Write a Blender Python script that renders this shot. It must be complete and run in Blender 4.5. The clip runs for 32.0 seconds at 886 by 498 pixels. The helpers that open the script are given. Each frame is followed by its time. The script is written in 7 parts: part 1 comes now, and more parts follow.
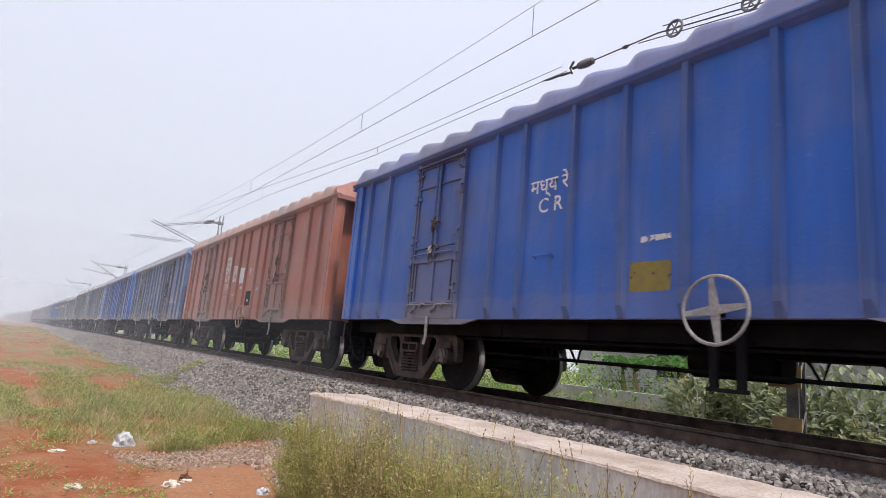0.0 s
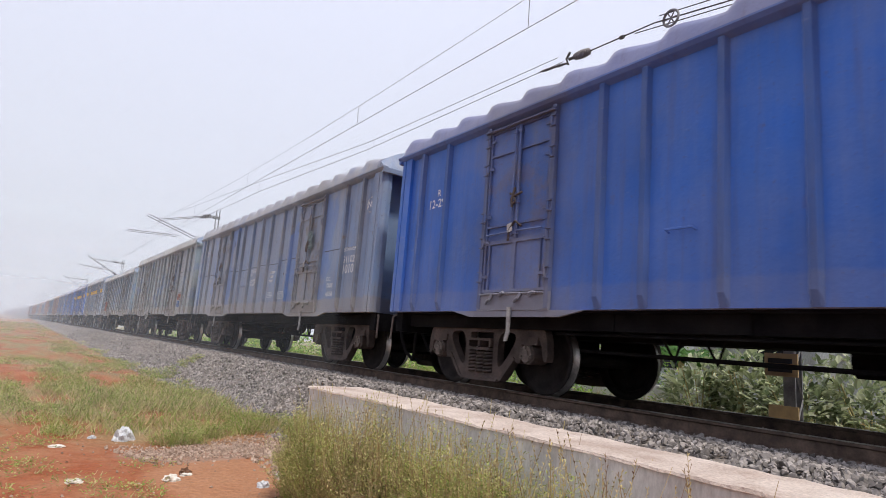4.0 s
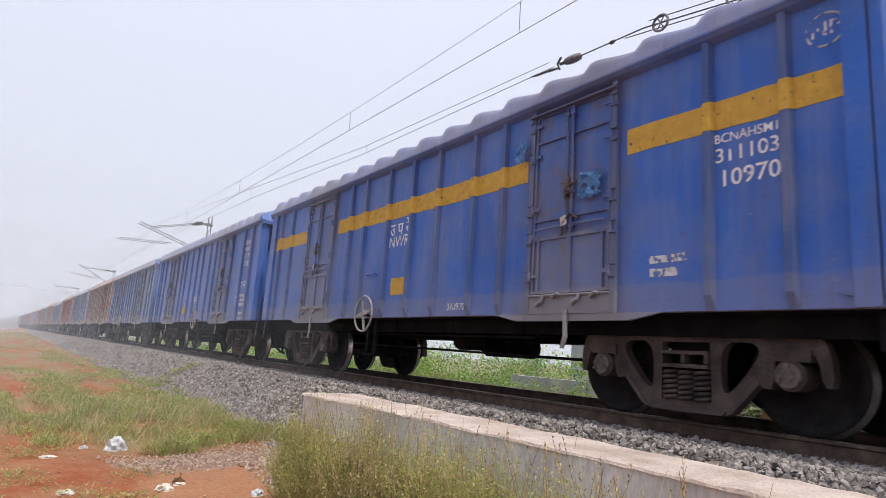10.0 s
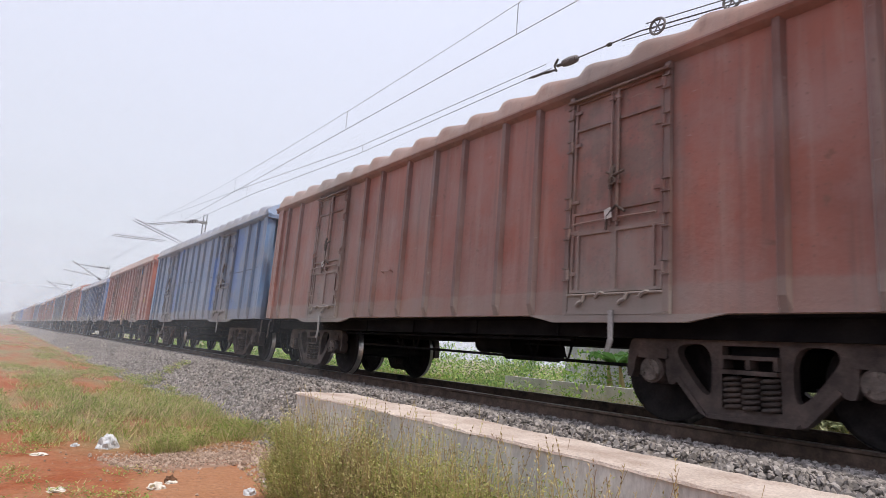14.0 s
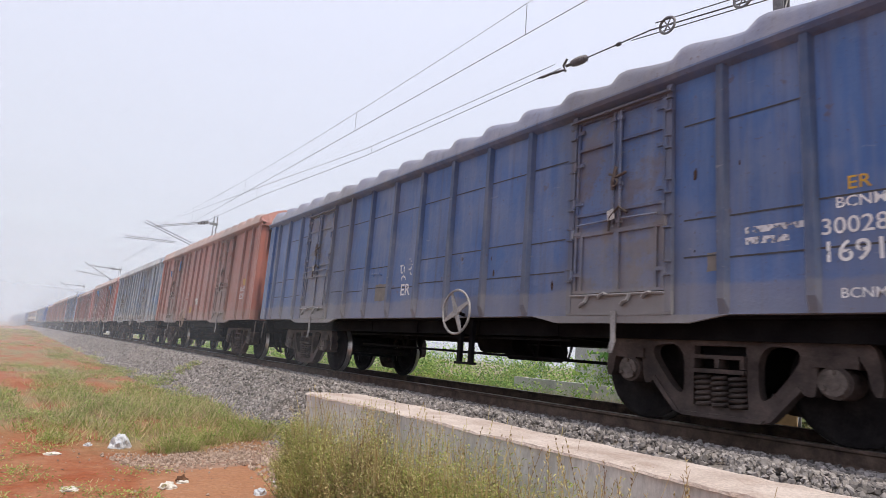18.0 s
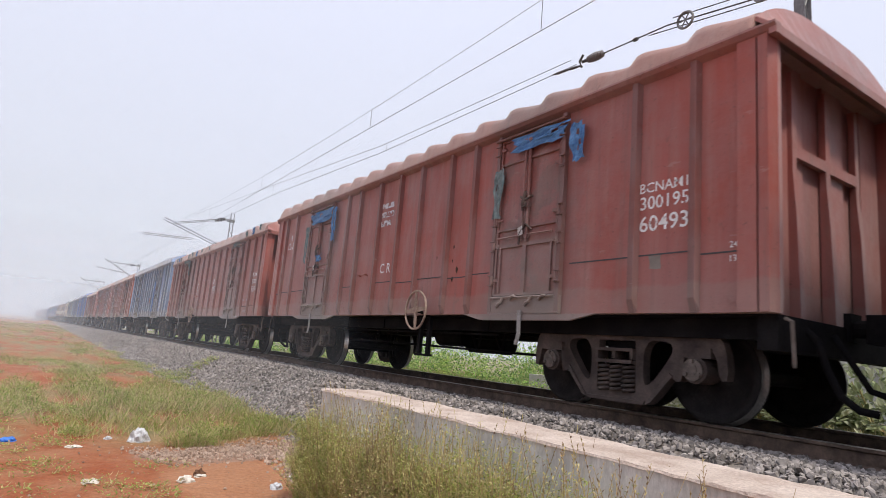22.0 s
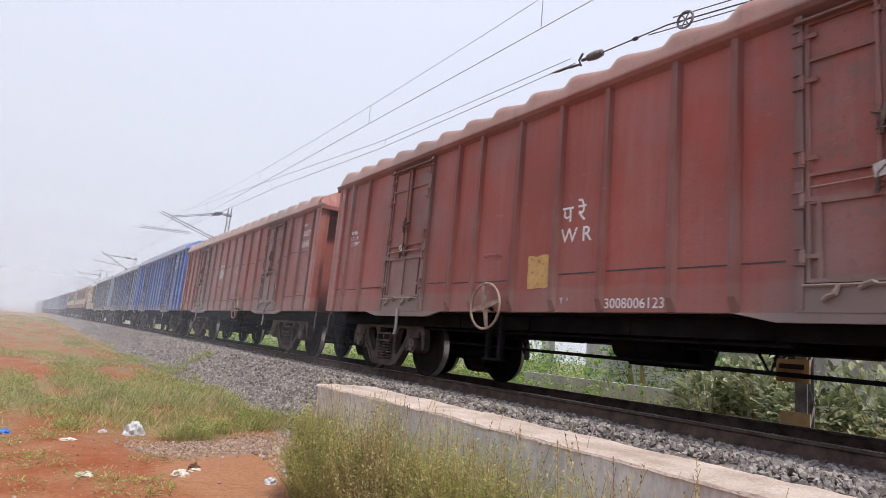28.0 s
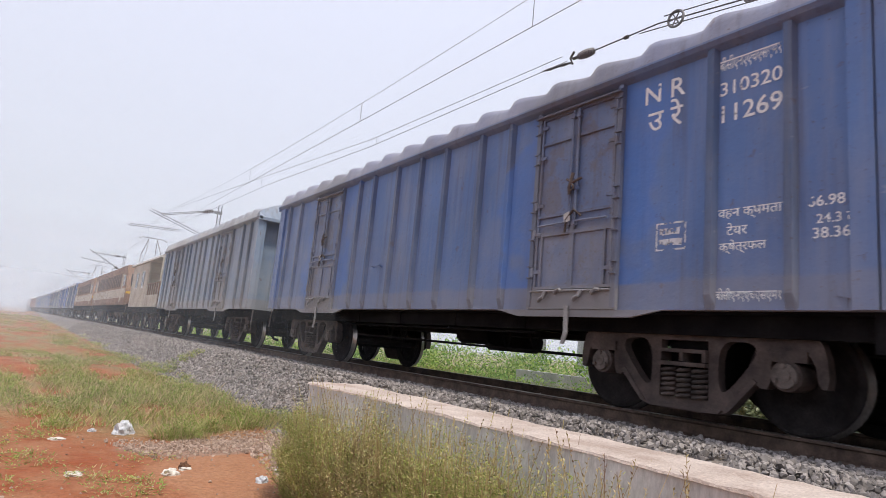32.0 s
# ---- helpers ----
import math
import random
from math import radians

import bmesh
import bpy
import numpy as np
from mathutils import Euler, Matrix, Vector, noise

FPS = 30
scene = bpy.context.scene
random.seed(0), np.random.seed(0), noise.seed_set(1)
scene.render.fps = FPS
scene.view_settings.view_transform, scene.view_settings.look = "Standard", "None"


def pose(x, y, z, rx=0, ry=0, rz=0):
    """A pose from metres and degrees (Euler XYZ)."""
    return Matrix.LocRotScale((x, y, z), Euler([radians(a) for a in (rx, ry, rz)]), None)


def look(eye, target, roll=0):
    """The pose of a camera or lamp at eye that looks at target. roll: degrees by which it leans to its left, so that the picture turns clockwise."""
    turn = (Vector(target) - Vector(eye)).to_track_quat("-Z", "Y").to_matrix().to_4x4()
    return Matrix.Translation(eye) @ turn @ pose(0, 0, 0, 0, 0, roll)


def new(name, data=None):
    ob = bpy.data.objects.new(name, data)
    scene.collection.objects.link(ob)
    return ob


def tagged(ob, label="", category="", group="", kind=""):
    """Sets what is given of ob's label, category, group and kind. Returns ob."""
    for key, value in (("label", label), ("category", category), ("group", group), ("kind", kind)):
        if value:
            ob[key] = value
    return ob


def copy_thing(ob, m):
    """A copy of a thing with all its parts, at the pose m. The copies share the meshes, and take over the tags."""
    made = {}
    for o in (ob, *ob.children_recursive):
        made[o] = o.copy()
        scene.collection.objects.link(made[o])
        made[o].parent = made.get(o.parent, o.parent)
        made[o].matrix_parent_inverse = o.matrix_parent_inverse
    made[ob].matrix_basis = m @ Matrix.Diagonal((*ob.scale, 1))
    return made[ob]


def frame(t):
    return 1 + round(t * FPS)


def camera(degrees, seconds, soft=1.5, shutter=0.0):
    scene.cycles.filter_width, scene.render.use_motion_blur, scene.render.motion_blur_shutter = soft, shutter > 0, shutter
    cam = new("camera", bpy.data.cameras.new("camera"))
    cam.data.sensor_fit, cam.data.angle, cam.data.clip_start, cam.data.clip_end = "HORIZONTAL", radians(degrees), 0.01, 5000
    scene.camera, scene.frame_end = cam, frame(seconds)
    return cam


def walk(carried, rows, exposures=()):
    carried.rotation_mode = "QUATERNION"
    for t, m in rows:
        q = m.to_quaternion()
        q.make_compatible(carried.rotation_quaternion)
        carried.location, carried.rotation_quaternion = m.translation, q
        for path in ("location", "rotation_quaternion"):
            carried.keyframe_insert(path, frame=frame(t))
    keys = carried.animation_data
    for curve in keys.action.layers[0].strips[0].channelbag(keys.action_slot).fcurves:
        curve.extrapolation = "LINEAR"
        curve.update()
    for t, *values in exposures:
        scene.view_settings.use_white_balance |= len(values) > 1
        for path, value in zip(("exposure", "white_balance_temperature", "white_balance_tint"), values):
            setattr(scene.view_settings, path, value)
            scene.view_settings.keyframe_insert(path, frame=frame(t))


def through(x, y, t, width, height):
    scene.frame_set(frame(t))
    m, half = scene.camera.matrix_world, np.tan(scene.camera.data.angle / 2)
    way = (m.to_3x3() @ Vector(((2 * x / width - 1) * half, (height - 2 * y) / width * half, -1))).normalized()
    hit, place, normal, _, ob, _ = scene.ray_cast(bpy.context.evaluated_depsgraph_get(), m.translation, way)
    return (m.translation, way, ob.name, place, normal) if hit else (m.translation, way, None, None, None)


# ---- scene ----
LENS = 73.5
EYE = (0.0, 0.0, 0.484)          # metres; z = 0 is the rail top
TURNS = [
    (0, 10.38, -5.10, -35.41),
    (0.5, 10.09, -5.04, -35.33),
    (1, 9.68, -5.05, -35.40),
    (1.5, 9.10, -4.95, -35.52),
    (2, 9.28, -4.61, -35.57),
    (2.5, 9.41, -4.68, -35.48),
    (4.5, 10.03, -4.50, -35.64),
    (5, 10.86, -4.57, -35.75),
    (5.5, 11.12, -4.56, -35.81),
    (6, 11.17, -4.58, -35.81),
    (6.5, 10.93, -4.67, -35.83),
    (7, 10.73, -4.35, -35.99),
    (7.5, 10.93, -4.28, -35.84),
    (8, 10.76, -4.18, -35.96),
    (8.5, 10.62, -4.10, -36.24),
    (9, 10.46, -4.23, -35.92),
    (9.5, 10.29, -4.18, -36.18),
    (10, 10.20, -3.96, -36.11),
    (10.5, 9.81, -3.84, -35.95),
    (11, 9.85, -3.84, -36.01),
    (11.5, 9.63, -3.95, -35.92),
    (12, 9.57, -4.00, -35.94),
    (12.5, 9.73, -3.96, -36.06),
    (13, 10.29, -4.25, -36.38),
    (13.5, 10.27, -4.45, -36.70),
    (15.5, 10.40, -4.45, -36.31),
    (16, 10.91, -4.37, -36.22),
    (16.5, 10.70, -4.48, -35.85),
    (17, 10.33, -4.44, -35.63),
    (17.5, 10.11, -4.27, -35.54),
    (18, 10.27, -4.50, -35.77),
    (18.5, 10.19, -4.53, -35.06),
    (19, 9.78, -4.44, -34.60),
    (19.5, 9.65, -4.41, -34.50),
    (20, 9.58, -4.48, -34.65),
    (20.5, 9.62, -4.61, -34.57),
    (21, 9.52, -4.64, -34.54),
    (21.5, 9.61, -4.76, -34.45),
    (22, 9.87, -4.84, -34.37),
    (22.5, 9.83, -4.94, -34.38),
    (23, 9.80, -4.86, -34.48),
    (23.5, 9.81, -5.10, -34.62),
    (24, 9.79, -4.93, -34.75),
    (24.5, 9.81, -4.91, -34.78),
    (25, 9.86, -5.05, -34.68),
    (25.5, 10.12, -5.07, -34.77),
    (27.5, 9.66, -5.34, -34.47),
    (28, 9.61, -5.47, -34.75),
    (28.5, 9.33, -5.40, -34.90),
    (29, 9.20, -5.29, -35.09),
    (29.5, 9.20, -5.27, -35.16),
    (30, 9.21, -5.29, -35.37),
    (30.5, 9.29, -5.21, -35.47),
    (31, 9.36, -4.96, -35.56),
    (31.5, 9.36, -5.07, -35.69),
    (32, 9.48, -5.33, -35.55),
]

cam = camera(LENS, 32.0, soft=0.5, shutter=0.06)
walk(cam, [(t, pose(*EYE, 90 + p, r, y)) for t, p, r, y in TURNS])

# ---- light ----
SUN_UP, SUN_ROUND = 62.0, 186.0   # elevation, compass turn from +Y towards +X
world = bpy.data.worlds.new("hazy_sky")
scene.world = world
world.use_nodes = True
wn = world.node_tree
wn.nodes.clear()
w_out = wn.nodes.new("ShaderNodeOutputWorld")
w_bg = wn.nodes.new("ShaderNodeBackground")
w_sky = wn.nodes.new("ShaderNodeTexSky")
w_sky.sky_type = "NISHITA"
w_sky.sun_disc = False
w_sky.sun_elevation = radians(SUN_UP)
w_sky.sun_rotation = radians(SUN_ROUND)
w_sky.dust_density = 6.0
w_dim = wn.nodes.new("ShaderNodeMix")
w_dim.data_type = "RGBA"
w_dim.blend_type = "MULTIPLY"
w_dim.inputs["Factor"].default_value = 1.0
w_dim.inputs[7].default_value = (0.1, 0.1, 0.1, 1)
w_mix = wn.nodes.new("ShaderNodeMix")
w_mix.data_type = "RGBA"
w_mix.inputs["Factor"].default_value = 0.88
w_geo = wn.nodes.new("ShaderNodeTexCoord")
w_sep = wn.nodes.new("ShaderNodeSeparateXYZ")
w_ramp = wn.nodes.new("ShaderNodeValToRGB")
w_ramp.color_ramp.elements[0].position = 0.0
w_ramp.color_ramp.elements[0].color = (0.69, 0.715, 0.785, 1)
w_ramp.color_ramp.elements[1].position = 0.55
w_ramp.color_ramp.elements[1].color = (0.80, 0.83, 1.0, 1)
wn.links.new(w_geo.outputs["Generated"], w_sep.inputs[0])
wn.links.new(w_sep.outputs["Z"], w_ramp.inputs[0])
wn.links.new(w_sky.outputs[0], w_dim.inputs[6])
wn.links.new(w_dim.outputs[2], w_mix.inputs[6])
wn.links.new(w_ramp.outputs[0], w_mix.inputs[7])
wn.links.new(w_mix.outputs[2], w_bg.inputs[0])
w_bg.inputs[1].default_value = 1.14
wn.links.new(w_bg.outputs[0], w_out.inputs[0])

sun = new("sun", bpy.data.lights.new("sun", "SUN"))
sun.data.energy = 3.15
sun.data.angle = radians(7)
sun.data.color = (1.0, 0.93, 0.82)
_e, _a = radians(SUN_UP), radians(SUN_ROUND)
SUN_DIR = Vector((math.cos(_e) * math.sin(_a), math.cos(_e) * math.cos(_a), math.sin(_e)))
sun.matrix_world = look(SUN_DIR * 60, (0, 0, 0))
scene.view_settings.exposure = 0.0


# ---- materials ----
def tree_of(name, rough=0.8, metal=0.0, gloss=0.3):
    m = bpy.data.materials.new(name)
    m.use_nodes = True
    nt = m.node_tree
    b = nt.nodes["Principled BSDF"]
    b.inputs["Roughness"].default_value = rough
    b.inputs["Metallic"].default_value = metal
    b.inputs["Specular IOR Level"].default_value = gloss
    return m, nt, b


def noise_of(nt, coord, scale, detail=4.0, w=None, stretch=None):
    src = coord
    if stretch:
        mp = nt.nodes.new("ShaderNodeMapping")
        mp.inputs["Scale"].default_value = stretch
        nt.links.new(coord, mp.inputs[0])
        src = mp.outputs[0]
    if w is not None:
        seat = nt.nodes.new("ShaderNodeVectorMath")
        spot = nt.nodes.new("ShaderNodeCombineXYZ")
        for axis, much in (("X", 0.0), ("Y", 17.3), ("Z", 5.9)):
            nt.links.new(math_of(nt, "MULTIPLY", w, much), spot.inputs[axis])
        nt.links.new(src, seat.inputs[0])
        nt.links.new(spot.outputs[0], seat.inputs[1])
        src = seat.outputs[0]
    n = nt.nodes.new("ShaderNodeTexNoise")
    n.inputs["Scale"].default_value = scale
    n.inputs["Detail"].default_value = detail
    n.inputs["Roughness"].default_value = 0.6
    nt.links.new(src, n.inputs["Vector"])
    return n.outputs["Fac"]


def ramp_of(nt, fac, a, b, ca=(0, 0, 0, 1), cb=(1, 1, 1, 1)):
    r = nt.nodes.new("ShaderNodeValToRGB")
    r.color_ramp.elements[0].position, r.color_ramp.elements[1].position = a, b
    r.color_ramp.elements[0].color, r.color_ramp.elements[1].color = ca, cb
    nt.links.new(fac, r.inputs[0])
    return r.outputs[0]


def mix_of(nt, fac, a, b, blend="MIX"):
    m = nt.nodes.new("ShaderNodeMix")
    m.data_type, m.blend_type = "RGBA", blend
    for sock, v in ((m.inputs[0], fac), (m.inputs[6], a), (m.inputs[7], b)):
        if isinstance(v, (int, float)):
            sock.default_value = v
        elif isinstance(v, tuple):
            sock.default_value = (*v[:3], 1)
        else:
            nt.links.new(v, sock)
    return m.outputs[2]


def math_of(nt, op, a, b):
    m = nt.nodes.new("ShaderNodeMath")
    m.operation = op
    for sock, v in ((m.inputs[0], a), (m.inputs[1], b)):
        if isinstance(v, (int, float)):
            sock.default_value = v
        else:
            nt.links.new(v, sock)
    return m.outputs[0]


def bump_of(nt, b, height, strength=0.3, distance=0.01):
    n = nt.nodes.new("ShaderNodeBump")
    n.inputs["Strength"].default_value = strength
    n.inputs["Distance"].default_value = distance
    nt.links.new(height, n.inputs["Height"])
    nt.links.new(n.outputs[0], b.inputs["Normal"])


def coords(nt, which="Object"):
    return nt.nodes.new("ShaderNodeTexCoord").outputs[which]


def rough_stuff(name, dark, light, scale, rough=0.85, metal=0.0, bump=0.4, dist=0.01, fine=40.0, stretch=None, gloss=0.3):
    """Two-scale mottled surface between two colours."""
    m, nt, b = tree_of(name, rough, metal, gloss)
    co = coords(nt)
    big = noise_of(nt, co, scale, 5, stretch=stretch)
    small = noise_of(nt, co, fine, 3, stretch=stretch)
    c = mix_of(nt, ramp_of(nt, big, 0.3, 0.7), dark, light)
    c = mix_of(nt, 0.55, c, ramp_of(nt, small, 0.25, 0.75, (0.45, 0.45, 0.45, 1), (1.25, 1.25, 1.25, 1)), "MULTIPLY")
    nt.links.new(c, b.inputs["Base Color"])
    bump_of(nt, b, small, bump, dist)
    return m


def paint(name, rough=0.62, door=False):
    """Old wagon paint: the object's own colour, chalky fading, scuffs, rust runs, dust. The colour's alpha is the wear."""
    m, nt, b = tree_of(name, rough, gloss=0.5)
    b.inputs["Sheen Weight"].default_value = 0.30       # fine dust on the paint
    b.inputs["Sheen Roughness"].default_value = 0.45
    info = nt.nodes.new("ShaderNodeObjectInfo")
    co = coords(nt)
    w = math_of(nt, "MULTIPLY", info.outputs["Alpha"], 57.0)
    w2 = math_of(nt, "ADD", w, 31.7)
    wear = math_of(nt, "FRACT", math_of(nt, "MULTIPLY", info.outputs["Alpha"], 10.0), 0.0)
    col = info.outputs["Color"]
    sep = nt.nodes.new("ShaderNodeSeparateXYZ")
    nt.links.new(co, sep.inputs[0])

    def lay(c, mask, amount, colour):
        return mix_of(nt, math_of(nt, "MULTIPLY", mask, amount), c, colour)

    def by_wear(least, most):
        return math_of(nt, "ADD", math_of(nt, "MULTIPLY", wear, most - least), least)
    big = noise_of(nt, co, 0.6, 4, w)
    mid = noise_of(nt, co, 2.4, 7, w)
    fine = noise_of(nt, co, 24.0, 5, w)
    runs = noise_of(nt, co, 8.0, 5, w, (1.0, 1.0, 0.05))
    pale_runs = noise_of(nt, co, 4.5, 5, w2, (1.0, 1.0, 0.09))
    c = mix_of(nt, 1.0, col, ramp_of(nt, big, 0.28, 0.72, (0.80, 0.80, 0.80, 1), (1.22, 1.22, 1.22, 1)), "MULTIPLY")
    chalk = mix_of(nt, 0.5, col, (0.27, 0.265, 0.275))
    c = lay(c, ramp_of(nt, noise_of(nt, co, 0.9, 6, w2), 0.44, 0.60), by_wear(0.08, 0.85), chalk)
    # patches of older coats on the most worn wagons
    very = ramp_of(nt, wear, 0.55, 0.8)
    c = lay(c, math_of(nt, "MULTIPLY", very, ramp_of(nt, noise_of(nt, co, 1.5, 6, w2), 0.54, 0.60)), 0.42, (0.085, 0.16, 0.35))
    c = lay(c, math_of(nt, "MULTIPLY", very, ramp_of(nt, mid, 0.58, 0.66)), 0.24, (0.15, 0.14, 0.14))
    # dust, rust runs and specks
    c = lay(c, ramp_of(nt, pale_runs, 0.48, 0.72), by_wear(0.03, 0.42), (0.36, 0.335, 0.31))
    c = lay(c, ramp_of(nt, runs, 0.54, 0.74), by_wear(0.26, 0.62), (0.075, 0.058, 0.05))
    c = lay(c, ramp_of(nt, fine, 0.62, 0.70), by_wear(0.30, 0.75), (0.07, 0.042, 0.032))
    c = lay(c, ramp_of(nt, noise_of(nt, co, 5.5, 6, w), 0.66, 0.71), by_wear(0.10, 0.85), (0.10, 0.055, 0.035))
    c = lay(c, ramp_of(nt, noise_of(nt, co, 13.0, 5, w2, (1.0, 0.25, 1.0)), 0.67, 0.71), by_wear(0.05, 0.30), (0.46, 0.45, 0.44))
    # hands and sacks have soiled the sheets beside the doors
    for d in () if door else (2.74, 9.84):
        near = math_of(nt, "ABSOLUTE", math_of(nt, "SUBTRACT", sep.outputs["Y"], d + 0.61), 0)
        near = math_of(nt, "MULTIPLY", math_of(nt, "ADD", near, math_of(nt, "MULTIPLY", mid, 0.9)), 0.4)
        c = lay(c, ramp_of(nt, near, 0.42, 0.58, (1, 1, 1, 1), (0, 0, 0, 1)), by_wear(0.34, 0.55), (0.10, 0.092, 0.09))
    # dust thrown up along the bottom
    height = math_of(nt, "MULTIPLY", math_of(nt, "ADD", sep.outputs["Z"], math_of(nt, "MULTIPLY", mid, 0.16)), 0.25)
    c = lay(c, ramp_of(nt, height, 0.352, 0.362, (1, 1, 1, 1), (0, 0, 0, 1)), by_wear(0.04, 0.62), (0.25, 0.225, 0.205))
    spread = math_of(nt, "ADD", sep.outputs["Z"], math_of(nt, "MULTIPLY", pale_runs, 1.1))
    c = lay(c, ramp_of(nt, math_of(nt, "MULTIPLY", spread, 0.25), 0.38, 0.58, (1, 1, 1, 1), (0, 0, 0, 1)), by_wear(0.03, 0.34), (0.29, 0.265, 0.24))
    if door:
        blotch = noise_of(nt, co, 2.3, 5, w2)
        c = lay(c, ramp_of(nt, blotch, 0.52, 0.60), by_wear(0.30, 0.75), (0.12, 0.09, 0.075))
        c = lay(c, ramp_of(nt, fine, 0.54, 0.62), by_wear(0.20, 0.42), (0.09, 0.072, 0.065))
        half = ramp_of(nt, math_of(nt, "MULTIPLY", sep.outputs["Z"], 0.25), 0.50, 0.53, (1, 1, 1, 1), (0, 0, 0, 1))
        c = lay(c, math_of(nt, "MULTIPLY", half, ramp_of(nt, mid, 0.25, 0.62)), by_wear(0.22, 0.62), (0.28, 0.26, 0.24))
    nt.links.new(c, b.inputs["Base Color"])
    nt.links.new(ramp_of(nt, mid, 0.3, 0.8, (0.46, 0.46, 0.46, 1), (0.80, 0.80, 0.80, 1)), b.inputs["Roughness"])
    bump_of(nt, b, math_of(nt, "ADD", noise_of(nt, co, 1.7, 5, w), math_of(nt, "MULTIPLY", fine, 0.12)), 0.5, 0.035)
    return m


M_PAINT = paint("wagon_paint")
M_DOOR = paint("worn_door_paint", door=True)
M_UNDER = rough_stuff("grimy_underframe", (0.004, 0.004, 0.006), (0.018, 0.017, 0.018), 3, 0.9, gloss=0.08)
M_BOGIE = rough_stuff("dusty_bogie_steel", (0.032, 0.026, 0.025), (0.115, 0.086, 0.077), 3.2, 0.8)
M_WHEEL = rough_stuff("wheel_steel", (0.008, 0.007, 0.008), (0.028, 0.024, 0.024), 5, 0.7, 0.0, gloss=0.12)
M_TREAD = rough_stuff("polished_wheel_rim", (0.35, 0.34, 0.33), (0.6, 0.59, 0.57), 5, 0.3, 0.9)
M_RAIL = rough_stuff("rusty_rail_web", (0.045, 0.032, 0.027), (0.16, 0.112, 0.088), 6, 0.85, gloss=0.15)
M_RAILTOP = rough_stuff("polished_rail_head", (0.25, 0.23, 0.22), (0.5, 0.48, 0.46), 3, 0.35, 0.9)
M_SLEEPER = rough_stuff("concrete_sleeper", (0.28, 0.26, 0.24), (0.42, 0.40, 0.37), 3)
M_GREY = rough_stuff("pale_weathered_paint", (0.38, 0.37, 0.36), (0.62, 0.61, 0.60), 5, 0.6)
M_CONC = rough_stuff("weathered_concrete", (0.46, 0.45, 0.43), (0.76, 0.745, 0.715), 1.6, 0.9, stretch=(1, 1, 0.35))
M_COPE = rough_stuff("pink_mortar_coping", (0.40, 0.31, 0.26), (0.64, 0.55, 0.49), 3.2, 0.95, bump=0.8, fine=60.0)
M_GALV = rough_stuff("galvanised_steel", (0.13, 0.13, 0.135), (0.26, 0.26, 0.265), 6, 0.6, 0.3)
M_WIRE = rough_stuff("dark_copper_wire", (0.06, 0.058, 0.057), (0.12, 0.115, 0.11), 6, 0.6, 0.5)
M_RUSTY = rough_stuff("rusty_brown_paint", (0.20, 0.13, 0.10), (0.44, 0.35, 0.29), 6, 0.75)
M_SPOKE = rough_stuff("worn_grey_paint", (0.22, 0.21, 0.205), (0.44, 0.43, 0.425), 7, 0.7)
M_CAP = rough_stuff("dusty_axle_cap", (0.06, 0.05, 0.045), (0.18, 0.15, 0.135), 9, 0.75)
M_PORC = rough_stuff("grey_brown_porcelain", (0.09, 0.08, 0.085), (0.17, 0.155, 0.16), 6, 0.3)


# ---- building helpers ----
def part(name, bm, material, parent=None, label="", smooth=False):
    me = bpy.data.meshes.new(name)
    bm.normal_update()
    bm.to_mesh(me)
    bm.free()
    for m in material if isinstance(material, (list, tuple)) else [material]:
        me.materials.append(m)
    if smooth:
        for p in me.polygons:
            p.use_smooth = True
    ob = new(name, me)
    if parent:
        ob.parent = parent
    if label:
        tagged(ob, label)
    return ob


def box(bm, x0, x1, y0, y1, z0, z1, mat=0):
    v = [bm.verts.new((x, y, z)) for z in (z0, z1) for y in (y0, y1) for x in (x0, x1)]
    for idx in ((0, 2, 3, 1), (4, 5, 7, 6), (0, 1, 5, 4), (2, 6, 7, 3), (0, 4, 6, 2), (1, 3, 7, 5)):
        bm.faces.new([v[i] for i in idx]).material_index = mat
    return v


def prism(bm, poly, axis, a, b, mat=0):
    """A polygon in the two other axes (in x, y, z order), drawn out along axis from a to b."""
    def at(p, t):
        q = list(p)
        q.insert(axis, t)
        return q
    lo = [bm.verts.new(at(p, a)) for p in poly]
    hi = [bm.verts.new(at(p, b)) for p in poly]
    n = len(poly)
    fs = [bm.faces.new(lo), bm.faces.new(hi[::-1])]
    fs += [bm.faces.new((lo[i], hi[i], hi[(i + 1) % n], lo[(i + 1) % n])) for i in range(n)]
    for f in fs:
        f.material_index = mat
    bmesh.ops.recalc_face_normals(bm, faces=fs)


def cyl(bm, axis, c, r, a, b, seg=16, r2=None, mat=0):
    r2 = r if r2 is None else r2
    rings = []
    for t, rr in ((a, r), (b, r2)):
        ring = []
        for i in range(seg):
            g = 2 * math.pi * i / seg
            q = [c[0] + rr * math.cos(g), c[1] + rr * math.sin(g)]
            q.insert(axis, t)
            ring.append(bm.verts.new(q))
        rings.append(ring)
    lo, hi = rings
    fs = [bm.faces.new(lo), bm.faces.new(hi[::-1])]
    fs += [bm.faces.new((lo[i], hi[i], hi[(i + 1) % seg], lo[(i + 1) % seg])) for i in range(seg)]
    for f in fs:
        f.material_index = mat
    bmesh.ops.recalc_face_normals(bm, faces=fs)


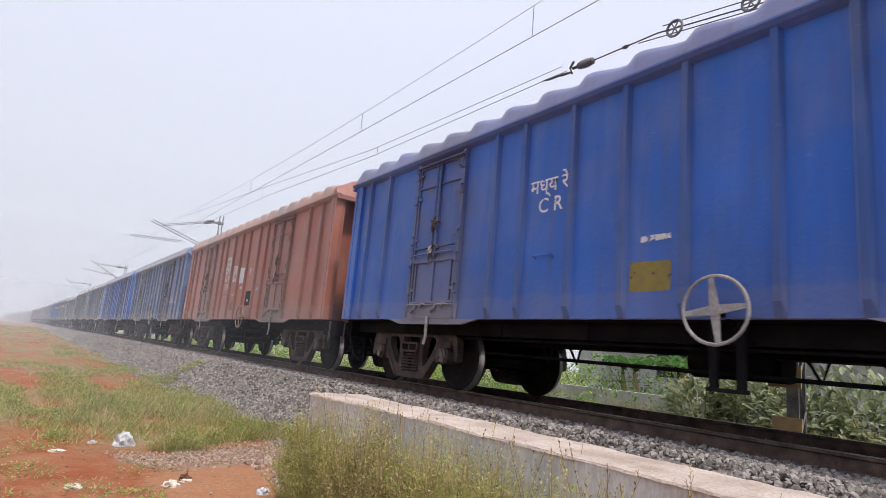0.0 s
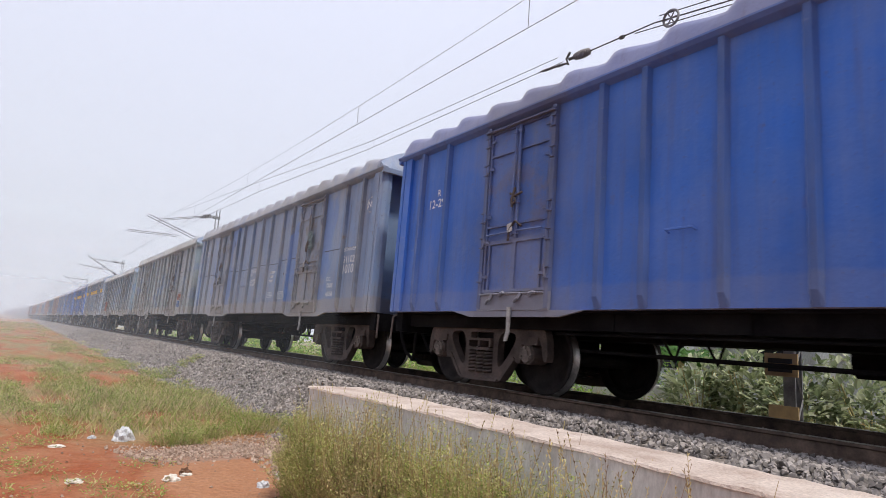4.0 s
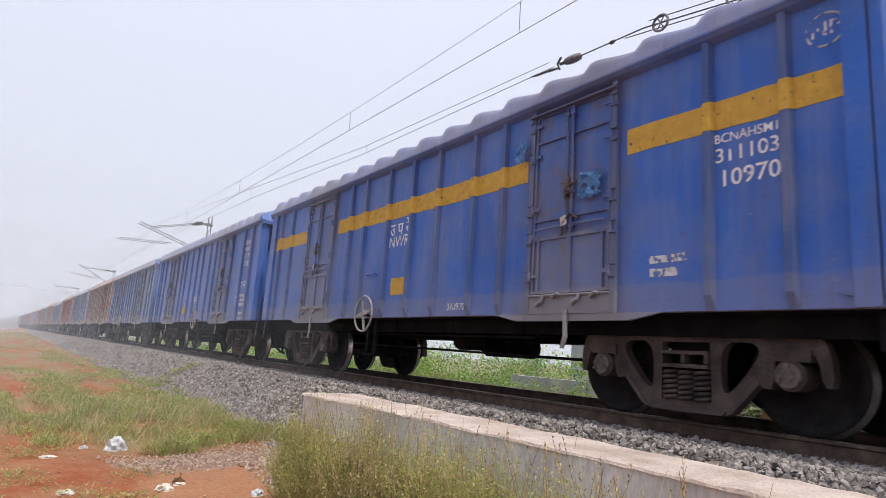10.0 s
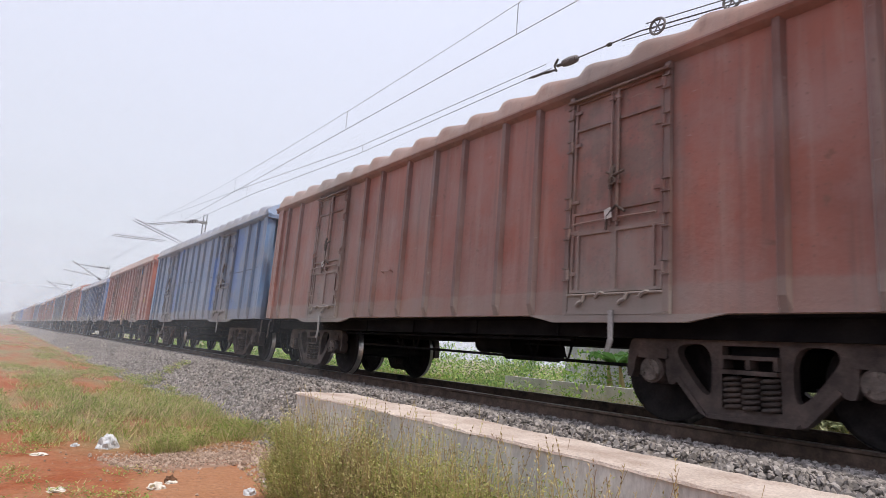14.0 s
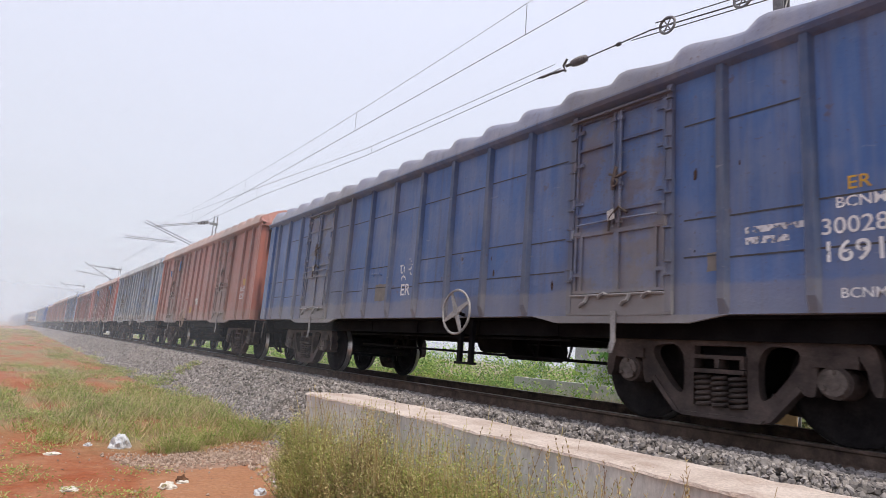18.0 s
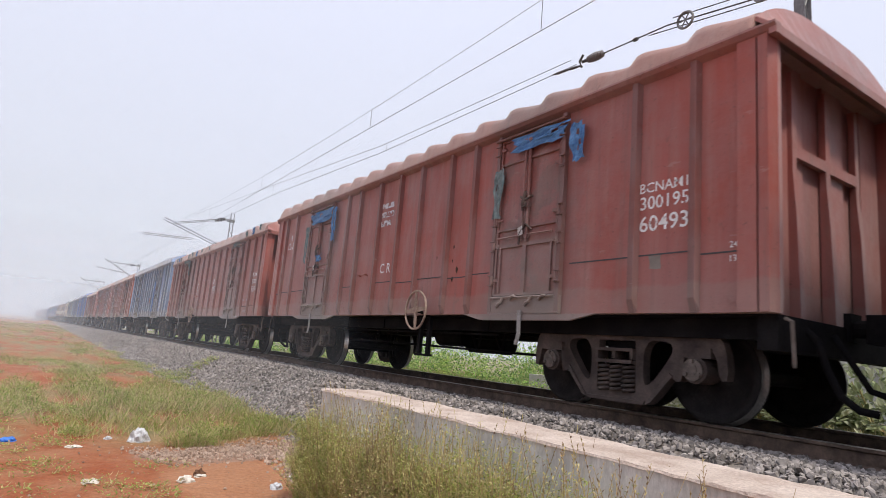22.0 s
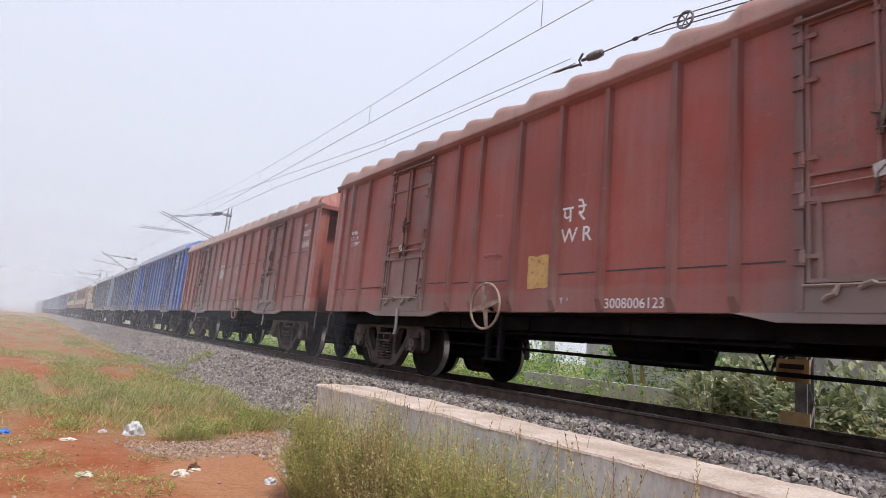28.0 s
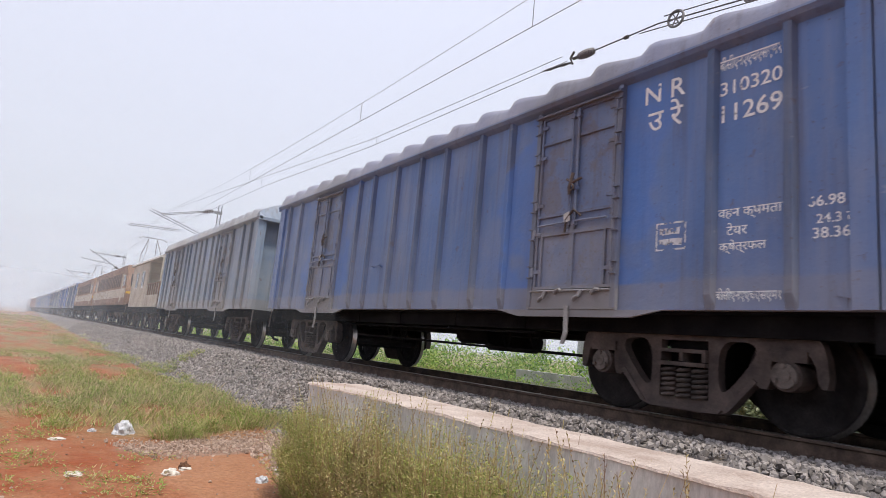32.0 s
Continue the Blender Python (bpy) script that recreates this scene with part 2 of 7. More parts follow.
def rod(bm, pts, r, seg=6, mat=0):
    """A round bar through the points."""
    pts = [Vector(p) for p in pts]
    rings = []
    for i, p in enumerate(pts):
        d = (pts[min(i + 1, len(pts) - 1)] - pts[max(i - 1, 0)]).normalized()
        side = d.cross(Vector((0, 0, 1)))
        if side.length < 0.05:
            side = d.cross(Vector((1, 0, 0)))
        side.normalize()
        up = side.cross(d)
        rr = r[i] if isinstance(r, (list, tuple)) else r
        rings.append([bm.verts.new(p + rr * (math.cos(2 * math.pi * k / seg) * side + math.sin(2 * math.pi * k / seg) * up)) for k in range(seg)])
    for a, b in zip(rings, rings[1:]):
        for k in range(seg):
            bm.faces.new((a[k], a[(k + 1) % seg], b[(k + 1) % seg], b[k])).material_index = mat
    bm.faces.new(rings[0][::-1]).material_index = mat
    bm.faces.new(rings[-1]).material_index = mat


def ring(bm, c, normal_axis, big, r, seg=28, tube=6, mat=0):
    """A torus round c."""
    rows = []
    for i in range(seg):
        g = 2 * math.pi * i / seg
        row = []
        for k in range(tube):
            h = 2 * math.pi * k / tube
            q = [(big + r * math.cos(h)) * math.cos(g), (big + r * math.cos(h)) * math.sin(g)]
            q.insert(normal_axis, r * math.sin(h))
            row.append(bm.verts.new([c[j] + q[j] for j in range(3)]))
        rows.append(row)
    fs = []
    for i in range(seg):
        a, b = rows[i], rows[(i + 1) % seg]
        for k in range(tube):
            fs.append(bm.faces.new((a[k], a[(k + 1) % tube], b[(k + 1) % tube], b[k])))
            fs[-1].material_index = mat
    bmesh.ops.recalc_face_normals(bm, faces=fs)


def smoothstep(a, b, x):
    t = min(1.0, max(0.0, (x - a) / (b - a)))
    return t * t * (3 - 2 * t)


# ---- the line ----
TRACK = 6.73                     # x of the track's middle line
GAUGE = 1.676
GROUND = -1.0
CURVE = 22000.0                  # twice the radius of the far curve


def bend(y):
    """How far the line has swung aside at y: straight past the wall, then a very wide curve."""
    return -max(0.0, y - 18.0) ** 2 / CURVE


def bed_height(x, y):
    """Height of the ballast and ground across the line."""
    d = x - TRACK - bend(min(y, 400.0))
    top = -0.165
    near_toe, far_toe = -3.15, 3.3
    if d < 0:
        h = top + (GROUND - top) * smoothstep(-1.75, near_toe, d) if d < -1.75 else top
    else:
        h = top + (-0.55 - top) * smoothstep(1.75, far_toe, d) if d > 1.75 else top
    return h


def build_ground():
    xs = [-900, -500, -250, -120, -60, -40, -32, -28, -25, -22, -20, -18, -16.5, -15, -13.5, -12, -11, -10, -9, -8, -7, -6, -5, -4] + [round(-3.5 + 0.25 * i, 2) for i in range(88)] + [19.5, 22, 26, 32, 42, 60, 90, 150, 300, 600, 900]
    ys = [-900, -300, -100, -40, -20, -12, -8, -5, -3, -1] + [round(0.25 * i, 2) for i in range(0, 120)] + [30 + 1.5 * i for i in range(0, 40)] + [92, 98, 106, 116, 130, 150, 180, 220, 280, 360, 500, 800, 1400, 3000]
    bm = bmesh.new()
    rows = []
    for y in ys:
        row = []
        for x in xs:
            h = bed_height(x, y)
            d = x - TRACK - bend(min(y, 400.0))
            if d < -3.0:
                n = noise.noise((x * 0.35, y * 0.35, 3.0)) * 0.10 + noise.noise((x * 1.4, y * 1.4, 9.0)) * 0.035
                h = GROUND + n * smoothstep(-3.0, -4.0, d) + 0.0010 * min(max(0.0, y - 8), 160.0)
            elif abs(d) > 1.9:
                h += noise.noise((x * 1.7, y * 1.7, 5.0)) * 0.05
            row.append(bm.verts.new((x, y, h)))
        rows.append(row)
    for a, b in zip(rows, rows[1:]):
        for i in range(len(xs) - 1):
            bm.faces.new((a[i], a[i + 1], b[i + 1], b[i]))
    m, nt, b = tree_of("red_earth_and_ballast", 0.95)
    co = coords(nt)
    sep = nt.nodes.new("ShaderNodeSeparateXYZ")
    nt.links.new(co, sep.inputs[0])
    big = noise_of(nt, co, 0.9, 8, stretch=(1.0, 0.3, 1.0))
    mid = noise_of(nt, co, 1.9, 6)
    fine = noise_of(nt, co, 22.0, 5)
    earth = mix_of(nt, ramp_of(nt, mid, 0.35, 0.68), (0.30, 0.085, 0.034), (0.37, 0.17, 0.088))
    # a trodden sandy patch and a spill of grey gravel before the wall's end
    def blot(cx, cy, rx, ry, a, b):
        u = math_of(nt, "MULTIPLY", math_of(nt, "SUBTRACT", sep.outputs["X"], cx), 1 / rx)
        v = math_of(nt, "MULTIPLY", math_of(nt, "SUBTRACT", sep.outputs["Y"], cy), 1 / ry)
        d = math_of(nt, "ADD", math_of(nt, "MULTIPLY", u, u), math_of(nt, "MULTIPLY", v, v))
        d = math_of(nt, "ADD", d, math_of(nt, "MULTIPLY", math_of(nt, "SUBTRACT", mid, 0.5), 1.6))
        return ramp_of(nt, math_of(nt, "MULTIPLY", d, 0.5), a, b, (1, 1, 1, 1), (0, 0, 0, 1))
    earth = mix_of(nt, math_of(nt, "MULTIPLY", blot(2.0, 6.3, 0.75, 1.1, 0.35, 0.6), 0.7), earth, (0.41, 0.215, 0.118))
    earth = mix_of(nt, math_of(nt, "MULTIPLY", blot(2.45, 7.8, 1.25, 0.6, 0.35, 0.6), 0.7), earth, (0.33, 0.235, 0.18))
    green = mix_of(nt, ramp_of(nt, fine, 0.3, 0.7), (0.17, 0.16, 0.068), (0.33, 0.26, 0.14))
    trodden = ramp_of(nt, math_of(nt, "MULTIPLY", math_of(nt, "ADD", sep.outputs["Y"], math_of(nt, "MULTIPLY", mid, 2.0)), 0.06), 0.52, 0.66)
    soil = mix_of(nt, math_of(nt, "MULTIPLY", ramp_of(nt, big, 0.40, 0.62), trodden), earth, green)
    far_bank = ramp_of(nt, math_of(nt, "MULTIPLY", sep.outputs["X"], 0.05), 0.475, 0.50)
    soil = mix_of(nt, far_bank, soil, green)
    soil = mix_of(nt, 0.6, soil, ramp_of(nt, fine, 0.2, 0.8, (0.5, 0.5, 0.5, 1), (1.3, 1.3, 1.3, 1)), "MULTIPLY")
    vor = nt.nodes.new("ShaderNodeTexVoronoi")
    vor.inputs["Scale"].default_value = 15.0
    nt.links.new(co, vor.inputs["Vector"])
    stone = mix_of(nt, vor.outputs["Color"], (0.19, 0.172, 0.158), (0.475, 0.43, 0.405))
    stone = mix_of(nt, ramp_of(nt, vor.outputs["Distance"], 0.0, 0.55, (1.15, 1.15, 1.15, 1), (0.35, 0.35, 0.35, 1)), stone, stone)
    # shade in the gaps between stones, put into the colour by cell distance
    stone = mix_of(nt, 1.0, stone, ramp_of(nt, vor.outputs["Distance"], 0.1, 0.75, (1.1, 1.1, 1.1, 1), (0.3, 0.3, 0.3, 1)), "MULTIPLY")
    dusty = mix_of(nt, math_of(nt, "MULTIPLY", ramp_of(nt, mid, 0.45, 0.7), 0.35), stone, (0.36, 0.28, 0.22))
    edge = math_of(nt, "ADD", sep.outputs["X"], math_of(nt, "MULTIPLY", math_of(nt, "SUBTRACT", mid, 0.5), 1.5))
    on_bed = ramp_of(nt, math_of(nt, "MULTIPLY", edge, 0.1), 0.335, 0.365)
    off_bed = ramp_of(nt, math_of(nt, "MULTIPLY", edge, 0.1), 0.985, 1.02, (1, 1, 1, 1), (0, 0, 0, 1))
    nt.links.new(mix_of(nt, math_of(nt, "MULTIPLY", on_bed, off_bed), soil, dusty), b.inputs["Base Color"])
    bump_of(nt, b, math_of(nt, "SUBTRACT", fine, math_of(nt, "MULTIPLY", vor.outputs["Distance"], 0.7)), 0.8, 0.04)
    ob = part("ground", bm, m, smooth=True)
    tagged(ob, "red earth with dry grass and grey railway ballast", "ground", kind="structure")


def build_track():
    def sweep(bm, prof):
        """Draw a profile along the line, round its curve."""
        rows = [[bm.verts.new((x + bend(y), y, z)) for x, z in prof] for y in [-60.0, 18.0] + [18.0 + 7.0 * i for i in range(1, 56)]]
        n = len(prof)
        fs = [bm.faces.new(rows[0]), bm.faces.new(rows[-1][::-1])]
        for a, b in zip(rows, rows[1:]):
            fs += [bm.faces.new((a[i], b[i], b[(i + 1) % n], a[(i + 1) % n])) for i in range(n)]
        bmesh.ops.recalc_face_normals(bm, faces=fs)
    for x, s in ((TRACK - GAUGE / 2 - 0.036, -1), (TRACK + GAUGE / 2 + 0.036, 1)):
        rail = tagged(new("rail"), "rusty steel rail with a worn shiny head", "rail", "rails of the track", "structure")
        bm = bmesh.new()
        prof = [(-0.075, -0.172), (0.075, -0.172), (0.075, -0.16), (0.012, -0.138), (0.009, -0.045), (0.034, -0.032), (0.036, -0.006), (-0.036, -0.006), (-0.034, -0.032), (-0.009, -0.045), (-0.012, -0.138), (-0.075, -0.16)]
        sweep(bm, [(x + p, z) for p, z in prof])
        part("web", bm, M_RAIL, rail)
        bm = bmesh.new()
        sweep(bm, [(x - 0.034, -0.006), (x + 0.034, -0.006), (x + 0.028, 0.0), (x - 0.028, 0.0)])
        part("head", bm, M_RAILTOP, rail)
    # sleepers
    bm = bmesh.new()
    prism(bm, [(-1.375, -0.40), (1.375, -0.40), (1.375, -0.23), (1.30, -0.19), (-1.30, -0.19), (-1.375, -0.23)], 1, -0.13, 0.13)
    first = None
    for i in range(150):
        y = -6 + 0.62 * i
        if first is None:
            first = part("sleeper", bm, M_SLEEPER)
            first.matrix_basis = pose(TRACK, y, 0.012)
            tagged(first, "grey concrete sleeper half sunk in ballast", "sleeper", "sleepers under the track", "structure")
        else:
            copy_thing(first, pose(TRACK + bend(y), y, 0.012, 0, 0, math.degrees(2 * max(0.0, y - 18.0) / CURVE)))


def build_wall():
    """Low retaining wall with a rough mortar coping, along the ballast."""
    x1, yend, top = 2.95, 5.42, 0.05
    face = lambda y: 2.45 - 0.09 * smoothstep(3.6, 5.3, y)   # the face swings out a little towards its end
    wall = tagged(new("retaining_wall"), "low grey concrete wall with a rough pale pink coping", "wall", kind="structure")
    bm = bmesh.new()
    n = 60
    ys = [-3.0 + (yend + 3.0) * i / n for i in range(n + 1)]
    prof = lambda y: [(face(y) + 0.02 + 0.01 * noise.noise((y * 2, 0, 0)), GROUND - 0.3), (face(y) + 0.012 * noise.noise((y * 2.3, 4, 0)), top - 0.018), (x1, top - 0.018), (x1, GROUND - 0.3)]
    rows = [[bm.verts.new((p[0], y, p[1])) for p in prof(y)] for y in ys]
    for a, b in zip(rows, rows[1:]):
        for k in range(4):
            bm.faces.new((a[k], a[(k + 1) % 4], b[(k + 1) % 4], b[k]))
    bm.faces.new(rows[0])
    bm.faces.new(rows[-1][::-1])
    bmesh.ops.recalc_face_normals(bm, faces=bm.faces)
    part("wall_body", bm, M_CONC, wall)
    bm = bmesh.new()
    n = 150
    ys = [-3.0 + (yend + 0.03 + 3.0) * i / n for i in range(n + 1)]
    rows = []
    for y in ys:
        x0 = face(y)
        w = 0.012 * noise.noise((y * 3.1, 1, 0)) + 0.010 * noise.noise((y * 11, 2, 0)) + 0.008 * noise.noise((y * 31, 2, 0))
        w2 = 0.025 * noise.noise((y * 2.7, 7, 0))
        lift = 0.008 * noise.noise((y * 2.2, 3, 3)) + 0.008 * noise.noise((y * 9, 3, 3))
        pts = [(x0 - 0.012 + w, top - 0.022 + 0.5 * w), (x0 - 0.006 + w, top - 0.008 + lift), (x0 + 0.05 + w, top + lift)]
        pts += [(x0 + 0.05 + (x1 - x0 - 0.1) * k / 6, top + lift + 0.012 * noise.noise((y * 5, k * 0.9, 8))) for k in range(1, 6)]
        pts += [(x1 - 0.04 + w2, top + lift), (x1 + 0.012 + w2, top - 0.012), (x1 + 0.008 + w2, top - 0.022)]
        rows.append([bm.verts.new((p[0], y, p[1])) for p in pts])
    k = len(rows[0])
    for a, b in zip(rows, rows[1:]):
        for i in range(k):
            bm.faces.new((a[i], a[(i + 1) % k], b[(i + 1) % k], b[i]))
    bm.faces.new(rows[0])
    bm.faces.new(rows[-1][::-1])
    bmesh.ops.recalc_face_normals(bm, faces=bm.faces)
    part("coping", bm, M_COPE, wall, "rough pinkish mortar coping", smooth=False)


# ---- overhead line ----
MASTS = (38.7, 79.5, 121.0, 163.0, 205.0, 247.0, 290.0)
WIRE_Z = 6.11


def build_overhead():
    def sag(a, b, n, dip):
        a, b = Vector(a), Vector(b)
        return [a.lerp(b, i / n) - Vector((0, 0, dip * 4 * (i / n) * (1 - i / n))) for i in range(n + 1)]
    spans = [-6.0] + list(MASTS)
    # the wire over the track
    wire = tagged(new("overhead_wire"), "dark contact wire hung from a sagging messenger wire", "overhead wire")
    bm = bmesh.new()
    pts = [(6.4 + bend(y) + (0.03 if i % 2 else -0.03), y, WIRE_Z) for i, y in enumerate(spans)]
    rod(bm, pts, 0.0065)
    part("contact_wire", bm, M_WIRE, wire)
    bm = bmesh.new()
    line = []
    for i, (a, b) in enumerate(zip(pts, pts[1:])):
        line += sag((a[0], a[1], WIRE_Z + 1.10), (b[0], b[1], WIRE_Z + 1.10), 12, 0.60)[0 if i == 0 else 1:]
    rod(bm, line, 0.0045)
    part("messenger_wire", bm, M_WIRE, wire)
    for y in (7.15, 13.6, 22.9, 31.5, 45.5, 53, 62, 71, 86, 96, 106):
        for p, q in zip(line, line[1:]):
            if p.y <= y <= q.y:
                top = p.lerp(q, (y - p.y) / (q.y - p.y))
        for p, q in zip(pts, pts[1:]):
            if p[1] <= y <= q[1]:
                low = Vector(p).lerp(Vector(q), (y - p[1]) / (q[1] - p[1]))
        bm = bmesh.new()
        rod(bm, [low, top], 0.006, 5)
        part("dropper", bm, M_WIRE, wire)
    # the second pair, drawn aside to its anchor mast
    side = tagged(new("anchored_wire"), "slack pair of wires ending at a dark insulator and pulleys", "overhead wire")
    bm = bmesh.new()
    path = [(6.55, 80.0, 6.3), (6.7, 38.7, 6.2), (7.07, 22.8, 6.15), (7.6, 15.2, 6.14), (7.74, 7.6, 6.14)]
    rod(bm, path, 0.0065)
    part("contact_wire", bm, M_WIRE, side)
    bm = bmesh.new()
    rod(bm, [(6.55, 80.0, 7.6), (6.7, 38.7, 7.35), (7.07, 22.8, 6.55), (7.6, 15.2, 6.36), (7.74, 7.75, 6.28)], 0.006)
    part("messenger_wire", bm, M_WIRE, side)
    for y, x, z0, z1 in ((14.9, 7.6, 6.14, 6.36), (23.5, 7.06, 6.15, 6.58)):
        bm = bmesh.new()
        rod(bm, [(x, y, z0), (x, y, z1)], 0.006, 5)
        part("dropper", bm, M_WIRE, side)
    bm = bmesh.new()
    a, b = Vector((7.76, 7.34, 6.14)), Vector((7.80, 6.98, 6.15))
    steps = 14
    rod(bm, [a.lerp(b, i / steps) for i in range(steps + 1)], [0.03 if i in (0, steps) else (0.088 if i % 2 else 0.066) * (0.72 + 0.28 * math.sin(math.pi * i / steps)) for i in range(steps + 1)], 12)
    part("insulator", bm, M_PORC, side, "ribbed grey-brown insulator")
    bm = bmesh.new()
    rod(bm, [(7.74, 7.46, 6.03), (7.74, 7.52, 6.16), (7.75, 7.44, 6.28)], 0.024)
    rod(bm, [(7.75, 7.46, 6.14), a], 0.03)
    part("yoke_plate", bm, M_WIRE, side)
    bm = bmesh.new()
    rod(bm, [(7.74, 7.5, 6.07), (7.73, 7.72, 6.09), (7.72, 7.76, 6.09), (7.71, 8.05, 6.11), (7.71, 8.2, 6.13)], [0.018, 0.03, 0.018, 0.028, 0.012])
    part("turnbuckle", bm, M_WIRE, side)
    bm = bmesh.new()
    rod(bm, [(7.845, 6.35, 6.16), (7.85, 6.27, 6.165)], 0.035)
    part("clamp", bm, M_WIRE, side)
    bm = bmesh.new()
    rod(bm, [b, (7.9, 5.7, 6.19), (8.6, 3.9, 6.34)], 0.012)
    rod(bm, [(7.86, 6.05, 6.13), (8.7, 3.7, 6.30)], 0.009)
    rod(bm, [(7.9, 5.6, 6.28), (8.7, 3.7, 6.50)], 0.009)
    part("tension_rope", bm, M_WIRE, side)
    for c, r in (((7.97, 5.42, 6.19), 0.14), ((8.35, 4.35, 6.33), 0.14)):
        bm = bmesh.new()
        ring(bm, c, 0, r, 0.022, 20, 6)
        for k in range(3):
            g = math.pi * k / 3
            rod(bm, [(c[0], c[1] - r * math.cos(g), c[2] - r * math.sin(g)), (c[0], c[1] + r * math.cos(g), c[2] + r * math.sin(g))], 0.012, 5)
        part("pulley_wheel", bm, M_GALV, side)
    # masts
    def mast_at(y, anchor=False, first=False):
        x = 9.3 if not anchor else 9.05
        x += bend(y)
        mast = tagged(new("overhead_line_mast"), "galvanised lattice mast with a slanting cantilever bracket" if not anchor else "galvanised mast that anchors the wires", "mast", "masts along the line")
        h = 8.1
        bm = bmesh.new()
        for sx in (-0.1, 0.1):
            box(bm, x + sx - 0.012, x + sx + 0.012, y - 0.08, y + 0.08, -0.7, h)
        part("mast_channel", bm, M_GALV, mast)
        bm = bmesh.new()
        z = -0.2
        k = 0
        while z < h - 0.4:
            rod(bm, [(x - 0.1 + 0.2 * (k % 2), y - 0.08, z), (x + 0.1 - 0.2 * (k % 2), y - 0.08, z + 0.4)], 0.014, 4)
            z += 0.4
            k += 1
        part("lacing", bm, M_GALV, mast)
        if anchor:
            return
        bm = bmesh.new()
        box(bm, x - 0.28, x + 0.15, y - 0.1, y + 0.1, h - 0.58, h - 0.44)
        part("mast_cap", bm, M_GALV, mast)
        low = 0.85 if first else 0.0          # the overlap's brackets reach out lower
        for dy in (-0.35, 0.35):
            bm = bmesh.new()
            rod(bm, [(x - 0.12, y, 7.55), (x - 0.55, y + dy, 7.60)], 0.026)
            rod(bm, [(x - 0.55, y + dy, 7.60), (x - 3.4, y + dy, 7.66 - low)], 0.022)
            part("stay_tube", bm, M_GALV, mast)
            bm = bmesh.new()
            rod(bm, [(x - 0.12, y, 5.6), (x - 0.5, y + dy, 6.15 - 0.35 * low), (x - 3.7 - 0.3 * low, y + dy, 7.95 - 1.1 * low)], 0.024)
            part("bracket_tube", bm, M_GALV, mast)
            bm = bmesh.new()
            rod(bm, [(x - 1.3 - low, y + dy, 6.55 - 0.6 * low), (x - 4.4 - 0.6 * low, y + dy, 6.85 - 1.1 * low)], 0.02)
            part("register_arm", bm, M_GALV, mast)
            for p, q in (((x - 0.95, 7.61 - 0.12 * low), (x - 0.5, 7.60)), ((x - 0.9, 6.36 - 0.45 * low), (x - 0.5, 6.15 - 0.35 * low))):
                bm = bmesh.new()
                A = Vector((p[0], y + dy, p[1]))
                B = Vector((q[0], y + dy, q[1]))
                rod(bm, [A.lerp(B, i / 10) for i in range(11)], [0.10 if i % 2 else 0.06 for i in range(11)], 8)
                part("insulator", bm, M_PORC, mast)
    for y in MASTS:
        mast_at(y, first=y == MASTS[0])
    mast_at(4.1, True)


build_ground()
build_track()
build_wall()
build_overhead()


# ---- the train ----
HW = 1.60                        # half the body's width over the posts
LEN = 13.52                      # roof length
SET_IN = 0.12                    # how far the near end stands back under the roof
BASE, EAVE = 1.06, 3.60          # side sheet, from bottom to roof lip
POSTS = (0.88, 1.60, 4.55, 5.20, 6.10, 6.84, 7.62, 8.49, 9.08, 12.15, 12.87)
DOORS = (2.69, 9.84)             # where each doorway begins
DOOR_W = 1.26
BOGIE = 2.06                     # from each end to its bogie's middle
WHEEL_R = 0.5


def roof_mesh(length, eave, half, bays, crown=0.50):
    """Pressed roof: a rounded shoulder over the lip, bulging between the ribs of each bay."""
    bm = bmesh.new()
    prof = [(1.032, 0.0, 0.0), (1.030, 0.03, 0.0), (1.016, 0.13, 0.0), (1.008, 0.155, 0.35), (0.985, 0.195, 0.9), (0.945, 0.23, 1.0), (0.885, 0.265, 1.0), (0.78, 0.315, 1.0), (0.6, 0.39, 1.0), (0.35, 0.46, 1.0), (0.0, 0.5, 1.0)]
    prof = [(-x, z, k) for x, z, k in prof] + [(x, z, k) for x, z, k in prof[-2::-1]]
    ny = bays * 12
    rows = []
    for j in range(ny + 1):
        y = SET_IN + 0.12 + (length - 0.20 - SET_IN) * j / ny
        bump = 0.082 * (0.0, 0.04, 0.12, 0.22, 0.34, 0.48, 0.62, 0.76, 0.90, 1.0, 0.96, 0.5)[j % 12] + 0.006 * noise.noise((y * 1.3, 2.0, 4.0))
        rows.append([bm.verts.new((x * half + (0.35 * bump * k if x > 0.3 else -0.35 * bump * k if x < -0.3 else 0), y, eave + z * crown / 0.5 + bump * k)) for x, z, k in prof])
    for a, b in zip(rows, rows[1:]):
        for i in range(len(a) - 1):
            bm.faces.new((a[i], a[i + 1], b[i + 1], b[i])).smooth = True
    for r, s in ((rows[0], 1), (rows[-1], -1)):
        bm.faces.new(r[::s])
    bm.faces.new((rows[0][0], rows[-1][0], rows[-1][-1], rows[0][-1]))
    bmesh.ops.recalc_face_normals(bm, faces=bm.faces)
    return bm


